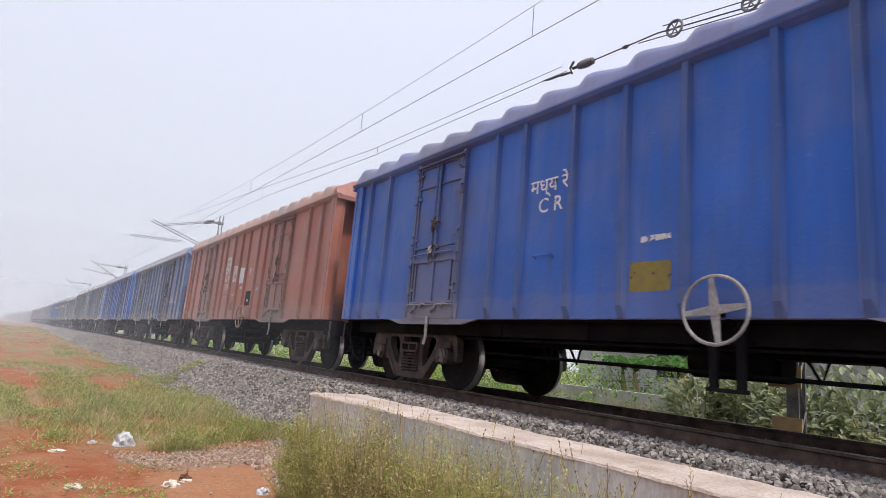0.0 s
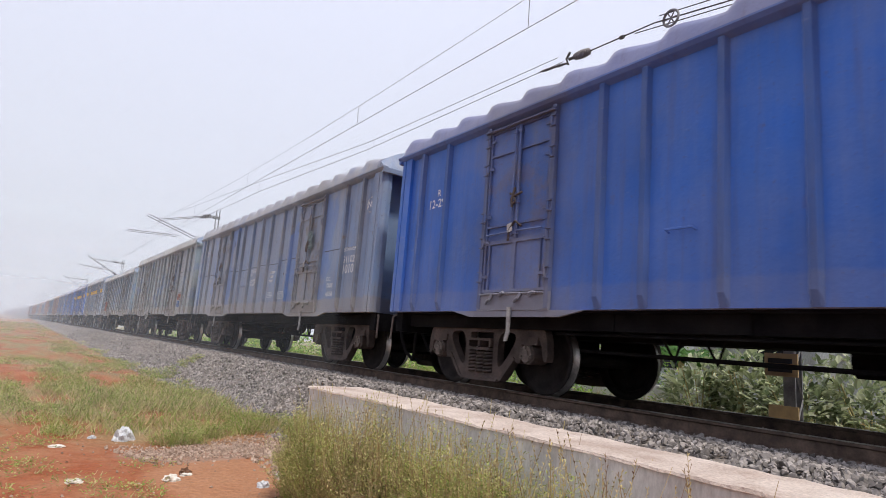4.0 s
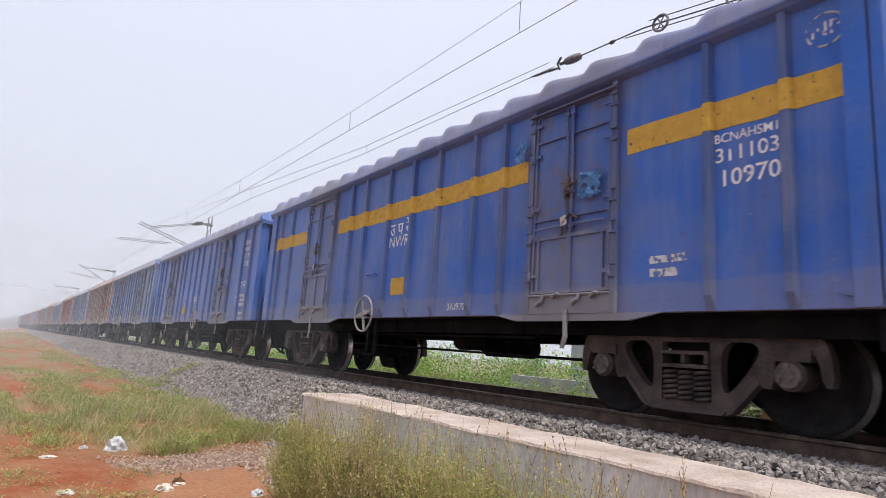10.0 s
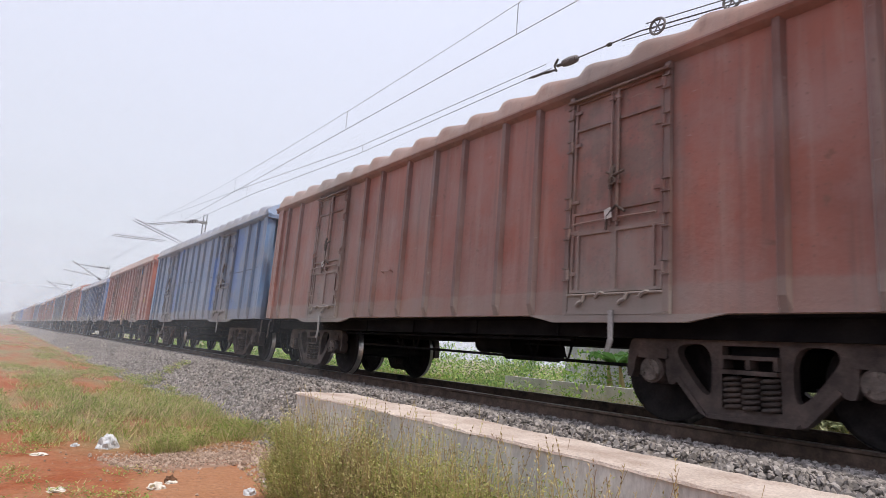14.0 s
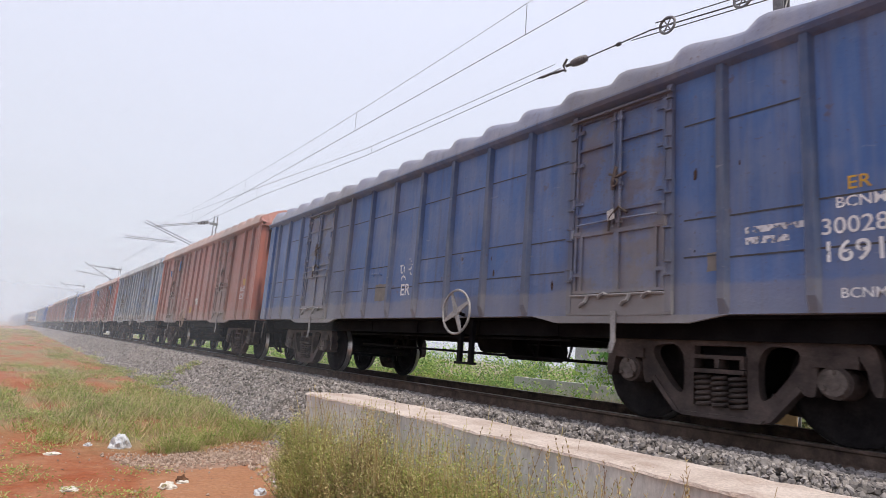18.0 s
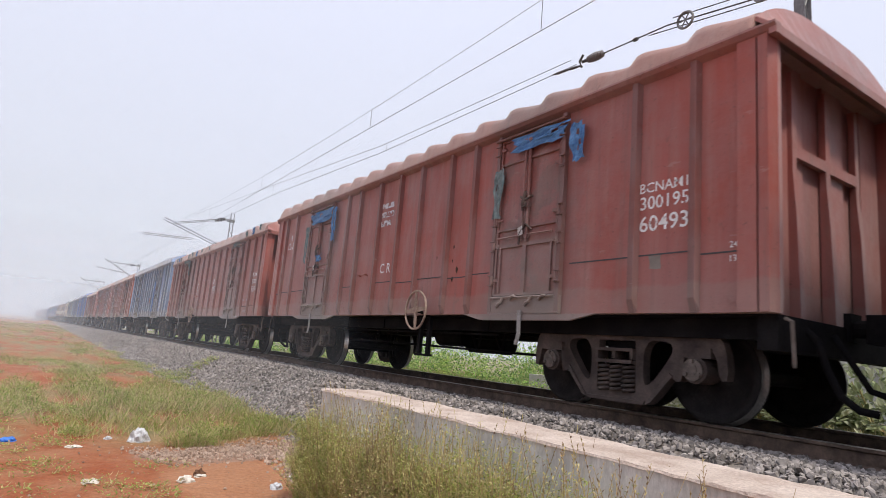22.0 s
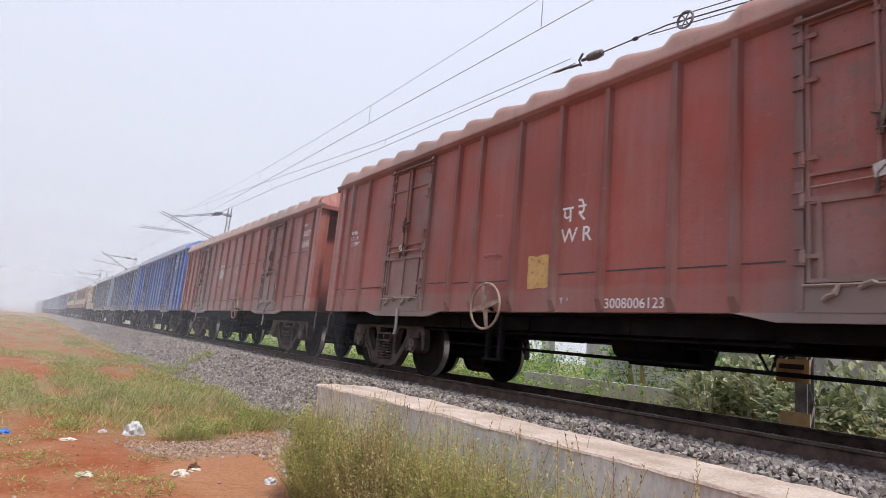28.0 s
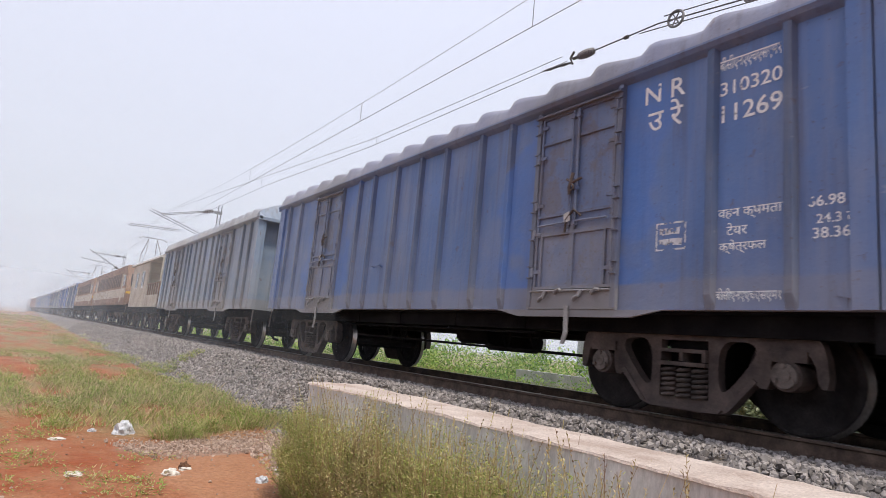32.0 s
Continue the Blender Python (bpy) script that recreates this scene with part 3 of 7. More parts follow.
def side_post(bm, s, y, z0, z1, w=0.05, d=0.07, half=HW):
    """A pressed hat-section post, tapering off at its foot."""
    xo, xi = s * half, s * (half - d)
    for (za, zb, ra, rb) in ((z0, z0 + 0.14, 0.35, 1.0), (z0 + 0.14, z1, 1.0, 1.0)):
        lo = [bm.verts.new((xi, y - w * 1.35, za)), bm.verts.new((xi + (xo - xi) * ra, y - w * 0.7, za)), bm.verts.new((xi + (xo - xi) * ra, y + w * 0.7, za)), bm.verts.new((xi, y + w * 1.35, za))]
        hi = [bm.verts.new((xi, y - w * 1.35, zb)), bm.verts.new((xi + (xo - xi) * rb, y - w * 0.7, zb)), bm.verts.new((xi + (xo - xi) * rb, y + w * 0.7, zb)), bm.verts.new((xi, y + w * 1.35, zb))]
        fs = [bm.faces.new(lo), bm.faces.new(hi[::-1])] + [bm.faces.new((lo[i], hi[i], hi[(i + 1) % 4], lo[(i + 1) % 4])) for i in range(4)]
        bmesh.ops.recalc_face_normals(bm, faces=fs)


def rounded(poly, times):
    """Cut the corners off a closed outline."""
    for _ in range(times):
        poly = [(p[0] + (q[0] - p[0]) * f, p[1] + (q[1] - p[1]) * f) for p, q in zip(poly, poly[1:] + poly[:1]) for f in (0.25, 0.75)]
    return poly


def bogie_frame(bm, s):
    """Cast side frame: one deep casting with rounded triangular openings, a spring window, and jaws over the axle boxes."""
    half = [(0.62, 0.955), (0.95, 0.95), (1.20, 0.90), (1.31, 0.77), (1.335, 0.44), (1.25, 0.43), (1.215, 0.68), (1.10, 0.735), (0.93, 0.735), (0.865, 0.67), (0.845, 0.40), (0.77, 0.385), (0.715, 0.43), (0.50, 0.16), (0.40, 0.10)]
    rim = rounded(half + [(-y, z) for y, z in half[::-1]], 1)
    tri = [(0.37, 0.80), (0.68, 0.80), (0.74, 0.72), (0.68, 0.60), (0.45, 0.31), (0.36, 0.33)]
    loops = [rim, [(-0.26, 0.79), (0.26, 0.79), (0.27, 0.22), (-0.27, 0.22)]]
    loops += [rounded([(e * y, z) for y, z in tri], 2) for e in (-1, 1)]
    inner, outer = s * 1.09, s * 1.21
    start = set(bm.verts)
    edges = []
    for loop in loops:
        vs = [bm.verts.new((inner, y, z)) for y, z in loop]
        edges += [bm.edges.new((p, q)) for p, q in zip(vs, vs[1:] + vs[:1])]
    sheet = [f for f in bmesh.ops.triangle_fill(bm, use_beauty=True, use_dissolve=False, edges=edges)["geom"] if isinstance(f, bmesh.types.BMFace)]
    out = bmesh.ops.extrude_face_region(bm, geom=sheet)["geom"]
    bmesh.ops.translate(bm, verts=[v for v in out if isinstance(v, bmesh.types.BMVert)], vec=(outer - inner, 0, 0))
    # raised flanges along the top and the diagonals
    fresh = [f for f in bm.faces if f.verts[0] not in start]
    bmesh.ops.recalc_face_normals(bm, faces=fresh)
    prism(bm, [(-1.16, 0.90), (-0.9, 0.93), (0.9, 0.93), (1.16, 0.90), (0.9, 0.885), (-0.9, 0.885)], 0, *sorted((outer - s * 0.004, outer + s * 0.022)))
    for e in (-1, 1):
        prism(bm, [(e * 0.74, 0.44), (e * 0.70, 0.47), (e * 0.40, 0.115), (e * 0.48, 0.145)], 0, *sorted((outer - s * 0.004, outer + s * 0.022)))
    prism(bm, [(-0.42, 0.15), (0.42, 0.15), (0.38, 0.11), (-0.38, 0.11)], 0, *sorted((outer - s * 0.004, outer + s * 0.03)))


def build_bogie(wagon, mid):
    """One bogie: side frames, spring nests, axle boxes, bolster. Local origin at the bogie's middle on the rail top."""
    bogie = part_block("bogie", lambda bm: (box(bm, -1.08, 1.08, -0.24, 0.24, 0.42, 0.80), box(bm, -0.3, 0.3, -0.3, 0.3, 0.80, 0.98)), M_UNDER, wagon)
    bogie.location = (0, mid, 0)
    for s in (-1, 1):
        bm = bmesh.new()
        bogie_frame(bm, s)
        part("side_frame", bm, M_BOGIE, bogie, "dusty brown cast side frame")
        bm = bmesh.new()
        x = s * 1.18
        for k, y in enumerate((-0.17, 0.0, 0.17)):
            n, turns = 44, 6
            rod(bm, [(x + 0.075 * math.cos(2 * math.pi * turns * i / n), y + 0.075 * math.sin(2 * math.pi * turns * i / n), 0.215 + 0.30 * i / n) for i in range(n + 1)], 0.02, 5)
        part("spring_nest", bm, M_BOGIE, bogie, "three coil springs side by side", smooth=True)
        bm = bmesh.new()
        box(bm, min(s * 1.06, s * 1.28), max(s * 1.06, s * 1.28), -0.265, 0.265, 0.53, 0.57)
        box(bm, min(s * 1.07, s * 1.27), max(s * 1.07, s * 1.27), -0.265, 0.265, 0.665, 0.70)
        for y in (-0.245, 0.0, 0.245):
            box(bm, min(s * 1.08, s * 1.265), max(s * 1.08, s * 1.265), y - 0.02, y + 0.02, 0.58, 0.67)
        part("bolster_end", bm, M_BOGIE, bogie)
        for y in (-1.0, 1.0):
            bm = bmesh.new()
            a, b = sorted((s * 1.0, s * 1.24))
            box(bm, a, b, y - 0.17, y + 0.17, 0.64, 0.74)
            cyl(bm, 0, (y, 0.52), 0.135, *sorted((s * 0.97, s * 1.24)), 20)
            box_ob = part("axle_box", bm, M_BOGIE, bogie)
            bm = bmesh.new()
            cyl(bm, 0, (y, 0.52), 0.108, *sorted((s * 1.235, s * 1.28)), 18)
            cyl(bm, 0, (y, 0.52), 0.055, *sorted((s * 1.275, s * 1.29)), 12)
            for k in range(3):
                g = radians(90 + 120 * k)
                cyl(bm, 0, (y + 0.085 * math.cos(g), 0.52 + 0.085 * math.sin(g)), 0.022, *sorted((s * 1.275, s * 1.305)), 6)
            part("axle_cap", bm, M_CAP, box_ob, "dusty round axle cap with three bolts")
    bm = bmesh.new()
    for y in (-0.45, 0.45):
        box(bm, -0.85, 0.85, y - 0.05, y + 0.05, 0.36, 0.46)
    part("brake_beam", bm, M_UNDER, bogie)
    return bogie


def part_block(name, fill, material, parent, label=""):
    bm = bmesh.new()
    fill(bm)
    return part(name, bm, material, parent, label)


def build_wheelset(parent, y, r=WHEEL_R):
    bm = bmesh.new()
    cyl(bm, 0, (0, 0), 0.085, -1.0, 1.0, 14)
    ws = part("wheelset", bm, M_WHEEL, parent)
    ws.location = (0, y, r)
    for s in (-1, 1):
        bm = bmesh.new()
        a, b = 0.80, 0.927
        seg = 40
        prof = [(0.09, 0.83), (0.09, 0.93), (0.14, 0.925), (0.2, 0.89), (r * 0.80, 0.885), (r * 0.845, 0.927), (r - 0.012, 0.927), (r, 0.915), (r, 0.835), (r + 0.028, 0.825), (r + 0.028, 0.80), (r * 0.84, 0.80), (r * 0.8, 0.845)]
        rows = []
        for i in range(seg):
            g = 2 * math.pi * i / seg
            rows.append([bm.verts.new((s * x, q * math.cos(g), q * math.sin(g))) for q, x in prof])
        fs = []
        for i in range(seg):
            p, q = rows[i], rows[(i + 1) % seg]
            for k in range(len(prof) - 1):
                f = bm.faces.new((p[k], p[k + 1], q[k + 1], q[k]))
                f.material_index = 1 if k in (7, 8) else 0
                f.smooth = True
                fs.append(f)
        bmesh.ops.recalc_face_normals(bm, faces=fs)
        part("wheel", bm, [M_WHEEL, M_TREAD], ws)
    return ws


def door_leaf(wagon, s, y0, y1, z0, z1, leaf):
    """One sheet-steel door leaf with its frame, rails, hinges and locking gear."""
    x = s * (HW - 0.035)
    bm = bmesh.new()
    a, b = sorted((x, s * (HW - 0.075)))
    box(bm, a, b, y0, y1, z0, z1)
    e = 0.035
    p, q = sorted((x - s * 0.002, x + s * 0.028))
    door = part("door", bm, M_DOOR, wagon, "scuffed sheet-steel door leaf")
    inner, out, way = (y1, y0, 1) if leaf == 0 else (y0, y1, -1)
    spans = [(y0, y0 + e, z0, z1), (y1 - e, y1, z0, z1)]
    spans += [(y0 + e, y1 - e, z, z + h) for z, h in ((z0, e), (z0 + 0.66, 0.045), (z0 + 0.90, 0.03), (z1 - 0.38, 0.03), (z1 - e, e))]
    spans += [(out + way * 0.09, out + way * 0.12, z0 + e, z0 + 0.66)]
    for (ya, yb, za, zb) in spans:
        part_block("door_rail", lambda bm: box(bm, p, q, min(ya, yb), max(ya, yb), za, zb), M_DOOR, door)
    for z in (z0 + 0.22, z0 + 0.70, z0 + 1.06, z1 - 0.55, z1 - 0.14):
        bm = bmesh.new()
        rod(bm, [(x + s * 0.045, out - way * 0.02, z - 0.055), (x + s * 0.045, out - way * 0.02, z + 0.055)], 0.022, 6)
        box(bm, *sorted((x + s * 0.02, x + s * 0.036)), *sorted((out - way * 0.03, out + way * 0.10)), z - 0.02, z + 0.02)
        part("hinge", bm, M_DOOR, door)
    bm = bmesh.new()
    mid = inner - way * 0.045
    rod(bm, [(x + s * 0.05, mid, z0 + 0.72), (x + s * 0.05, mid, z1 - 0.03)], 0.015, 6)
    for z in (z0 + 0.78, z0 + 1.2, z1 - 0.12):
        box(bm, *sorted((x + s * 0.02, x + s * 0.07)), mid - 0.03, mid + 0.03, z - 0.02, z + 0.02)
    part("lock_bar", bm, M_DOOR, door)
    bm = bmesh.new()
    rod(bm, [(x + s * 0.055, out + way * 0.06, z0 + 0.79), (x + s * 0.055, inner - way * 0.06, z0 + 0.80)], 0.014, 6)
    part("cross_bar", bm, M_DOOR, door)
    if leaf == 0:
        bm = bmesh.new()
        m = y1
        rod(bm, [(x + s * 0.06, m - 0.14, z0 + 1.31), (x + s * 0.08, m - 0.02, z0 + 1.27), (x + s * 0.06, m + 0.09, z0 + 1.33)], 0.016, 6)
        rod(bm, [(x + s * 0.07, m - 0.01, z0 + 1.39), (x + s * 0.09, m + 0.02, z0 + 1.23), (x + s * 0.07, m + 0.03, z0 + 1.13)], 0.02, 6)
        ring(bm, (x + s * 0.085, m, z0 + 1.21), 0, 0.04, 0.012, 12, 5)
        part("hasp", bm, M_BOGIE, door)
        part_block("lock_lever", lambda bm: rod(bm, [(x + s * 0.06, m - 0.16, z0 + 0.85), (x + s * 0.08, m - 0.06, z0 + 0.93), (x + s * 0.08, m + 0.05, z0 + 0.82), (x + s * 0.07, m + 0.07, z0 + 0.67)], 0.016, 6), M_BOGIE, door)
        bm = bmesh.new()
        prism(bm, [(m - 0.02, z0 + 0.8), (m + 0.07, z0 + 0.78), (m + 0.085, z0 + 0.89), (m + 0.0, z0 + 0.915)], 0, *sorted((x + s * 0.085, x + s * 0.091)))
        part("seal_card", bm, M_GREY, door, "white paper seal card")


def add_hand_brake(wagon, y, red=False):
    """A spoked hand brake wheel with its spindle and step, on the near side."""
    s = -1
    bm = bmesh.new()
    c = (s * (HW + 0.09), y, 1.12)
    ring(bm, c, 0, 0.31, 0.018, 32, 6)
    for k in range(4):
        g = radians(52 + 37 * y + 90 * k)
        cg, sg = math.cos(g), math.sin(g)
        p = [(0.02, 0.045), (0.30, 0.022), (0.30, -0.022), (0.02, -0.045)]
        prism(bm, [(c[1] + r * cg - o * sg, c[2] + r * sg + o * cg) for r, o in p], 0, c[0] - 0.008, c[0] + 0.008)
    cyl(bm, 0, (c[1], c[2]), 0.06, c[0] - 0.02, c[0] + 0.02, 14)
    hand = part("hand_brake_wheel", bm, M_RUSTY if red else M_SPOKE, wagon, "rusty brown hand brake wheel with wide spokes" if red else "pale four-spoked hand brake wheel")
    part_block("spindle", lambda bm: rod(bm, [(s * 1.2, y, 1.02), (c[0], y, 1.12)], 0.025, 8), M_UNDER, hand)
    bm = bmesh.new()
    for dy in (-0.13, 0.13):
        box(bm, -HW + 0.10, -HW + 0.16, y + dy - 0.035, y + dy + 0.035, 0.43, BASE - 0.03)
    box(bm, -HW + 0.06, -HW + 0.2, y - 0.17, y + 0.17, 0.40, 0.435)
    part("brake_step", bm, M_UNDER, wagon)


def far_side(bm):
    """The side that faces away: one pressed sheet with its posts."""
    out, inn = HW, HW - 0.062
    poly = [(inn - 0.008, 0.0), (inn, 0.0)]
    for y in POSTS:
        poly += [(inn, y - 0.07), (out, y - 0.035), (out, y + 0.035), (inn, y + 0.07)]
    poly += [(inn, LEN), (inn - 0.008, LEN)]
    prism(bm, poly, 2, BASE, EAVE - 0.002)


def build_wagon(name="covered_wagon"):
    wagon = new(name)
    # body shell
    bm = bmesh.new()
    box(bm, -HW + 0.07, HW - 0.07, SET_IN + 0.32, LEN - 0.32, BASE, EAVE)
    part("body", bm, M_PAINT, wagon)
    part("roof", roof_mesh(LEN, EAVE, HW, 18), M_PAINT, wagon, "dusty ribbed roof sheets")
    part_block("far_side", far_side, M_PAINT, wagon)
    for s in (-1,):
        # side sheets, bay by bay
        edges = [SET_IN] + [p for p in POSTS] + [LEN]
        for a, b in zip(edges, edges[1:]):
            spans = [(a, b)]
            for d in DOORS:
                if a < d < b:
                    spans = [(a, d), (d + DOOR_W, b)]
            for p, q in spans:
                bm = bmesh.new()
                x0, x1 = sorted((s * (HW - 0.07), s * (HW - 0.062)))
                box(bm, x0, x1, p, q, BASE, EAVE - 0.002)
                x2, x3 = sorted((s * (HW - 0.062), s * (HW - 0.056)))
                box(bm, x2, x3, p + 0.05, q - 0.05, BASE, BASE + 0.28)
                part("side_panel", bm, M_PAINT, wagon)
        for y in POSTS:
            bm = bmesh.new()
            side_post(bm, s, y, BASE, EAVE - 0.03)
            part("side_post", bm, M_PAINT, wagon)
        for d in DOORS:
            z0, z1 = BASE + 0.24, EAVE - 0.17
            for y in (d - 0.045, d + DOOR_W - 0.02):
                bm = bmesh.new()
                box(bm, *sorted((s * (HW - 0.06), s * (HW + 0.005))), y, y + 0.065, BASE + 0.02, EAVE - 0.09)
                for z in (z0 + 0.22, z0 + 0.70, z0 + 1.06, z1 - 0.55, z1 - 0.14):
                    box(bm, *sorted((s * (HW - 0.01), s * (HW + 0.03))), y - 0.01, y + 0.075, z - 0.075, z - 0.06)
                    box(bm, *sorted((s * (HW - 0.01), s * (HW + 0.03))), y - 0.01, y + 0.075, z + 0.06, z + 0.075)
                part("door_post", bm, M_PAINT, wagon)
            bm = bmesh.new()
            prism(bm, [(s * (HW - 0.05), z1 + 0.0), (s * (HW + 0.05), z1 - 0.01), (s * (HW + 0.055), z1 + 0.01), (s * (HW - 0.05), z1 + 0.06)], 1, d - 0.05, d + DOOR_W + 0.05)
            part("door_hood", bm, M_PAINT, wagon)
            mid = d + DOOR_W / 2
            door_leaf(wagon, s, d + 0.035, mid, z0, z1, 0)
            door_leaf(wagon, s, mid, d + DOOR_W - 0.035, z0, z1, 1)
            bm = bmesh.new()
            x0, x1 = sorted((s * (HW - 0.06), s * (HW - 0.012)))
            prism(bm, [(d - 0.62, BASE - 0.005), (d + DOOR_W + 0.62, BASE - 0.005), (d + DOOR_W + 0.22, BASE - 0.085), (d - 0.22, BASE - 0.085)], 0, x0, x1)
            box(bm, *sorted((s * (HW - 0.05), s * (HW - 0.004))), d - 0.05, d + DOOR_W + 0.05, BASE - 0.002, BASE + 0.225)
            rod(bm, [(s * (HW + 0.012), d + 0.02, BASE + 0.215), (s * (HW + 0.012), d + DOOR_W - 0.02, BASE + 0.215)], 0.014, 6)
            part("door_sill", bm, M_PAINT, wagon, "dusty steel sill under the doorway")
            for y, drop in ((mid - 0.42, 0.03), (mid - 0.16, 0.10), (mid + 0.14, 0.02), (mid + 0.40, 0.11)):
                part_block("sill_catch", lambda bm: rod(bm, [(s * (HW + 0.02), y - 0.05, BASE + 0.215), (s * (HW + 0.035), y - 0.03, BASE + 0.25 - drop), (s * (HW + 0.03), y + 0.02, BASE + 0.235 - drop), (s * (HW + 0.02), y + 0.06, BASE + 0.20 - drop)], 0.02, 6), M_PAINT, wagon)
            bm = bmesh.new()
            for (ya, za), (yb, zb) in (((mid, BASE + 0.04), (mid - 0.01, BASE - 0.26)), ((mid - 0.01, BASE - 0.26), (mid + 0.03, BASE - 0.40))):
                prism(bm, [(ya - 0.035, za), (ya + 0.03, za), (yb + 0.026, zb), (yb - 0.026, zb)], 0, *sorted((s * HW, s * (HW + 0.02))))
            part("step_bar", bm, M_SPOKE, wagon, "bent grey strap hanging under the door")
    for s in (-1, 1):
        bm = bmesh.new()
        x0, x1 = sorted((s * (HW - 0.06), s * (HW + 0.045)))
        prism(bm, [(s * (HW - 0.06), EAVE - 0.09), (s * (HW + 0.02), EAVE - 0.05), (s * (HW + 0.055), EAVE - 0.01), (s * (HW + 0.055), EAVE + 0.012), (s * (HW - 0.06), EAVE + 0.012)], 1, SET_IN - 0.09, LEN + 0.09)
        part("roof_lip", bm, M_PAINT, wagon)
        for y, e in ((SET_IN, 1), (LEN, -1)):
            bm = bmesh.new()
            prism(bm, [(s * HW, y + e * 0.01), (s * HW, y + e * 0.10), (s * (HW - 0.11), y + e * 0.10), (s * (HW - 0.22), y), (s * (HW - 0.12), y - e * 0.02)], 2, BASE, EAVE - 0.02)
            part("corner_post", bm, M_PAINT, wagon)
    # ends
    for y, e in ((SET_IN, 1), (LEN, -1)):
        bm = bmesh.new()
        zig = []
        for k in range(6):
            d = 0.29 if k % 2 == 0 else 0.25
            zig += [(-1.38 + 0.46 * k, y + e * d), (-1.38 + 0.46 * (k + 1), y + e * d)]
        prism(bm, zig + [(1.38, y + e * 0.34), (-1.38, y + e * 0.34)], 2, BASE, EAVE + 0.1)
        part("end_wall", bm, M_PAINT, wagon)
        for x in (-0.72, 0.0, 0.72):
            bm = bmesh.new()
            prism(bm, [(y + e * 0.27, BASE - 0.1), (y + e * 0.14, BASE - 0.1), (y + e * 0.17, 2.10), (y + e * 0.20, 2.55), (y + e * 0.20, EAVE - 0.09), (y + e * 0.27, EAVE - 0.09)], 0, x - 0.045, x + 0.045)
            part("end_post", bm, M_PAINT, wagon)
        for x in (-0.36, 0.36):
            bm = bmesh.new()
            box(bm, x - 0.315, x + 0.315, *sorted((y + e * 0.20, y + e * 0.26)), 2.72, 2.84)
            part("end_beam", bm, M_PAINT, wagon)
        for x in (-1.495, 1.495):
            bm = bmesh.new()
            box(bm, x - 0.105, x + 0.105, *sorted((y + e * 0.12, y + e * 0.30)), BASE, EAVE - 0.02)
            part("corner_sheet", bm, M_PAINT, wagon)
        # hood: a beam across the end, and an arched plate that leans back from it to the roof
        part_block("hood_beam", lambda bm: box(bm, -HW - 0.03, HW + 0.03, *sorted((y - e * 0.02, y - e * 0.09)), EAVE - 0.10, EAVE - 0.01), M_PAINT, wagon)
        bm = bmesh.new()
        n = 18
        top, low = [], []
        for q in range(n + 1):
            u = -1 + 2 * q / n
            top.append((HW * u, y + e * 0.11, EAVE + 0.15 + 0.40 * (1 - abs(u) ** 3.4)))
            low.append((HW * 1.015 * u, y - e * 0.07, EAVE - 0.012))
        rows = [[bm.verts.new((p[0], p[1] + e * t, p[2] - t)) for p in line] for t in (0.0, 0.03) for line in (top, low)]
        fs = []
        for a, b in ((0, 1), (1, 3), (3, 2), (2, 0)):
            fs += [bm.faces.new((rows[a][q], rows[a][q + 1], rows[b][q + 1], rows[b][q])) for q in range(n)]
        for q in (0, n):
            fs.append(bm.faces.new([rows[r][q] for r in (0, 1, 3, 2)]))
        bmesh.ops.recalc_face_normals(bm, faces=fs)
        part("end_arch", bm, M_PAINT, wagon)
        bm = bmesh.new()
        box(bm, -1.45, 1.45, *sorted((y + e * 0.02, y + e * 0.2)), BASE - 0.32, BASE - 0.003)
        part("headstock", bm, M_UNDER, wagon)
        bm = bmesh.new()
        box(bm, -0.12, 0.12, *sorted((y - e * 0.02, y + e * 0.05)), 0.92, 1.20)
        cyl(bm, 1, (0, 1.05), 0.09, *sorted((y - e * 0.20, y + e * 0.05)), 10)
        box(bm, -0.16, 0.14, *sorted((y - e * 0.45, y - e * 0.16)), 0.90, 1.18)
        part("coupler", bm, M_UNDER, wagon, "heavy black knuckle coupler")
        bm = bmesh.new()
        rod(bm, [(-0.92, y + e * 0.05, 0.98), (-0.95, y - e * 0.08, 0.86), (-0.93, y - e * 0.14, 0.62), (-0.88, y - e * 0.22, 0.40), (-0.82, y - e * 0.34, 0.29), (-0.76, y - e * 0.47, 0.27)], 0.033, 8)
        part("brake_hose", bm, M_UNDER, wagon, smooth=True)
        bm = bmesh.new()
        rod(bm, [(-0.45, y, 0.95), (-0.48, y - e * 0.13, 0.75), (-0.42, y - e * 0.28, 0.46), (-0.35, y - e * 0.46, 0.40)], 0.03, 8)
        part("feed_hose", bm, M_UNDER, wagon, smooth=True)
        bm = bmesh.new()
        rod(bm, [(-1.42, y - e * 0.03, 1.02), (-1.45, y - e * 0.10, 0.99), (-1.46, y - e * 0.12, 0.60)], 0.018, 6)
        part("release_lever", bm, M_CAP, wagon)
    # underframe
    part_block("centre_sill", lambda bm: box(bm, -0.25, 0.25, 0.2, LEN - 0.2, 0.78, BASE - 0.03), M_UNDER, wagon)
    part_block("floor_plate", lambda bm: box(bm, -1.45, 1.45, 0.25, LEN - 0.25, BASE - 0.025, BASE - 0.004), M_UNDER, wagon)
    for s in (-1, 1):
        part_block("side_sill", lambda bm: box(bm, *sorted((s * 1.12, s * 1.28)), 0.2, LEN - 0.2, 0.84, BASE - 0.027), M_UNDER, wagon)
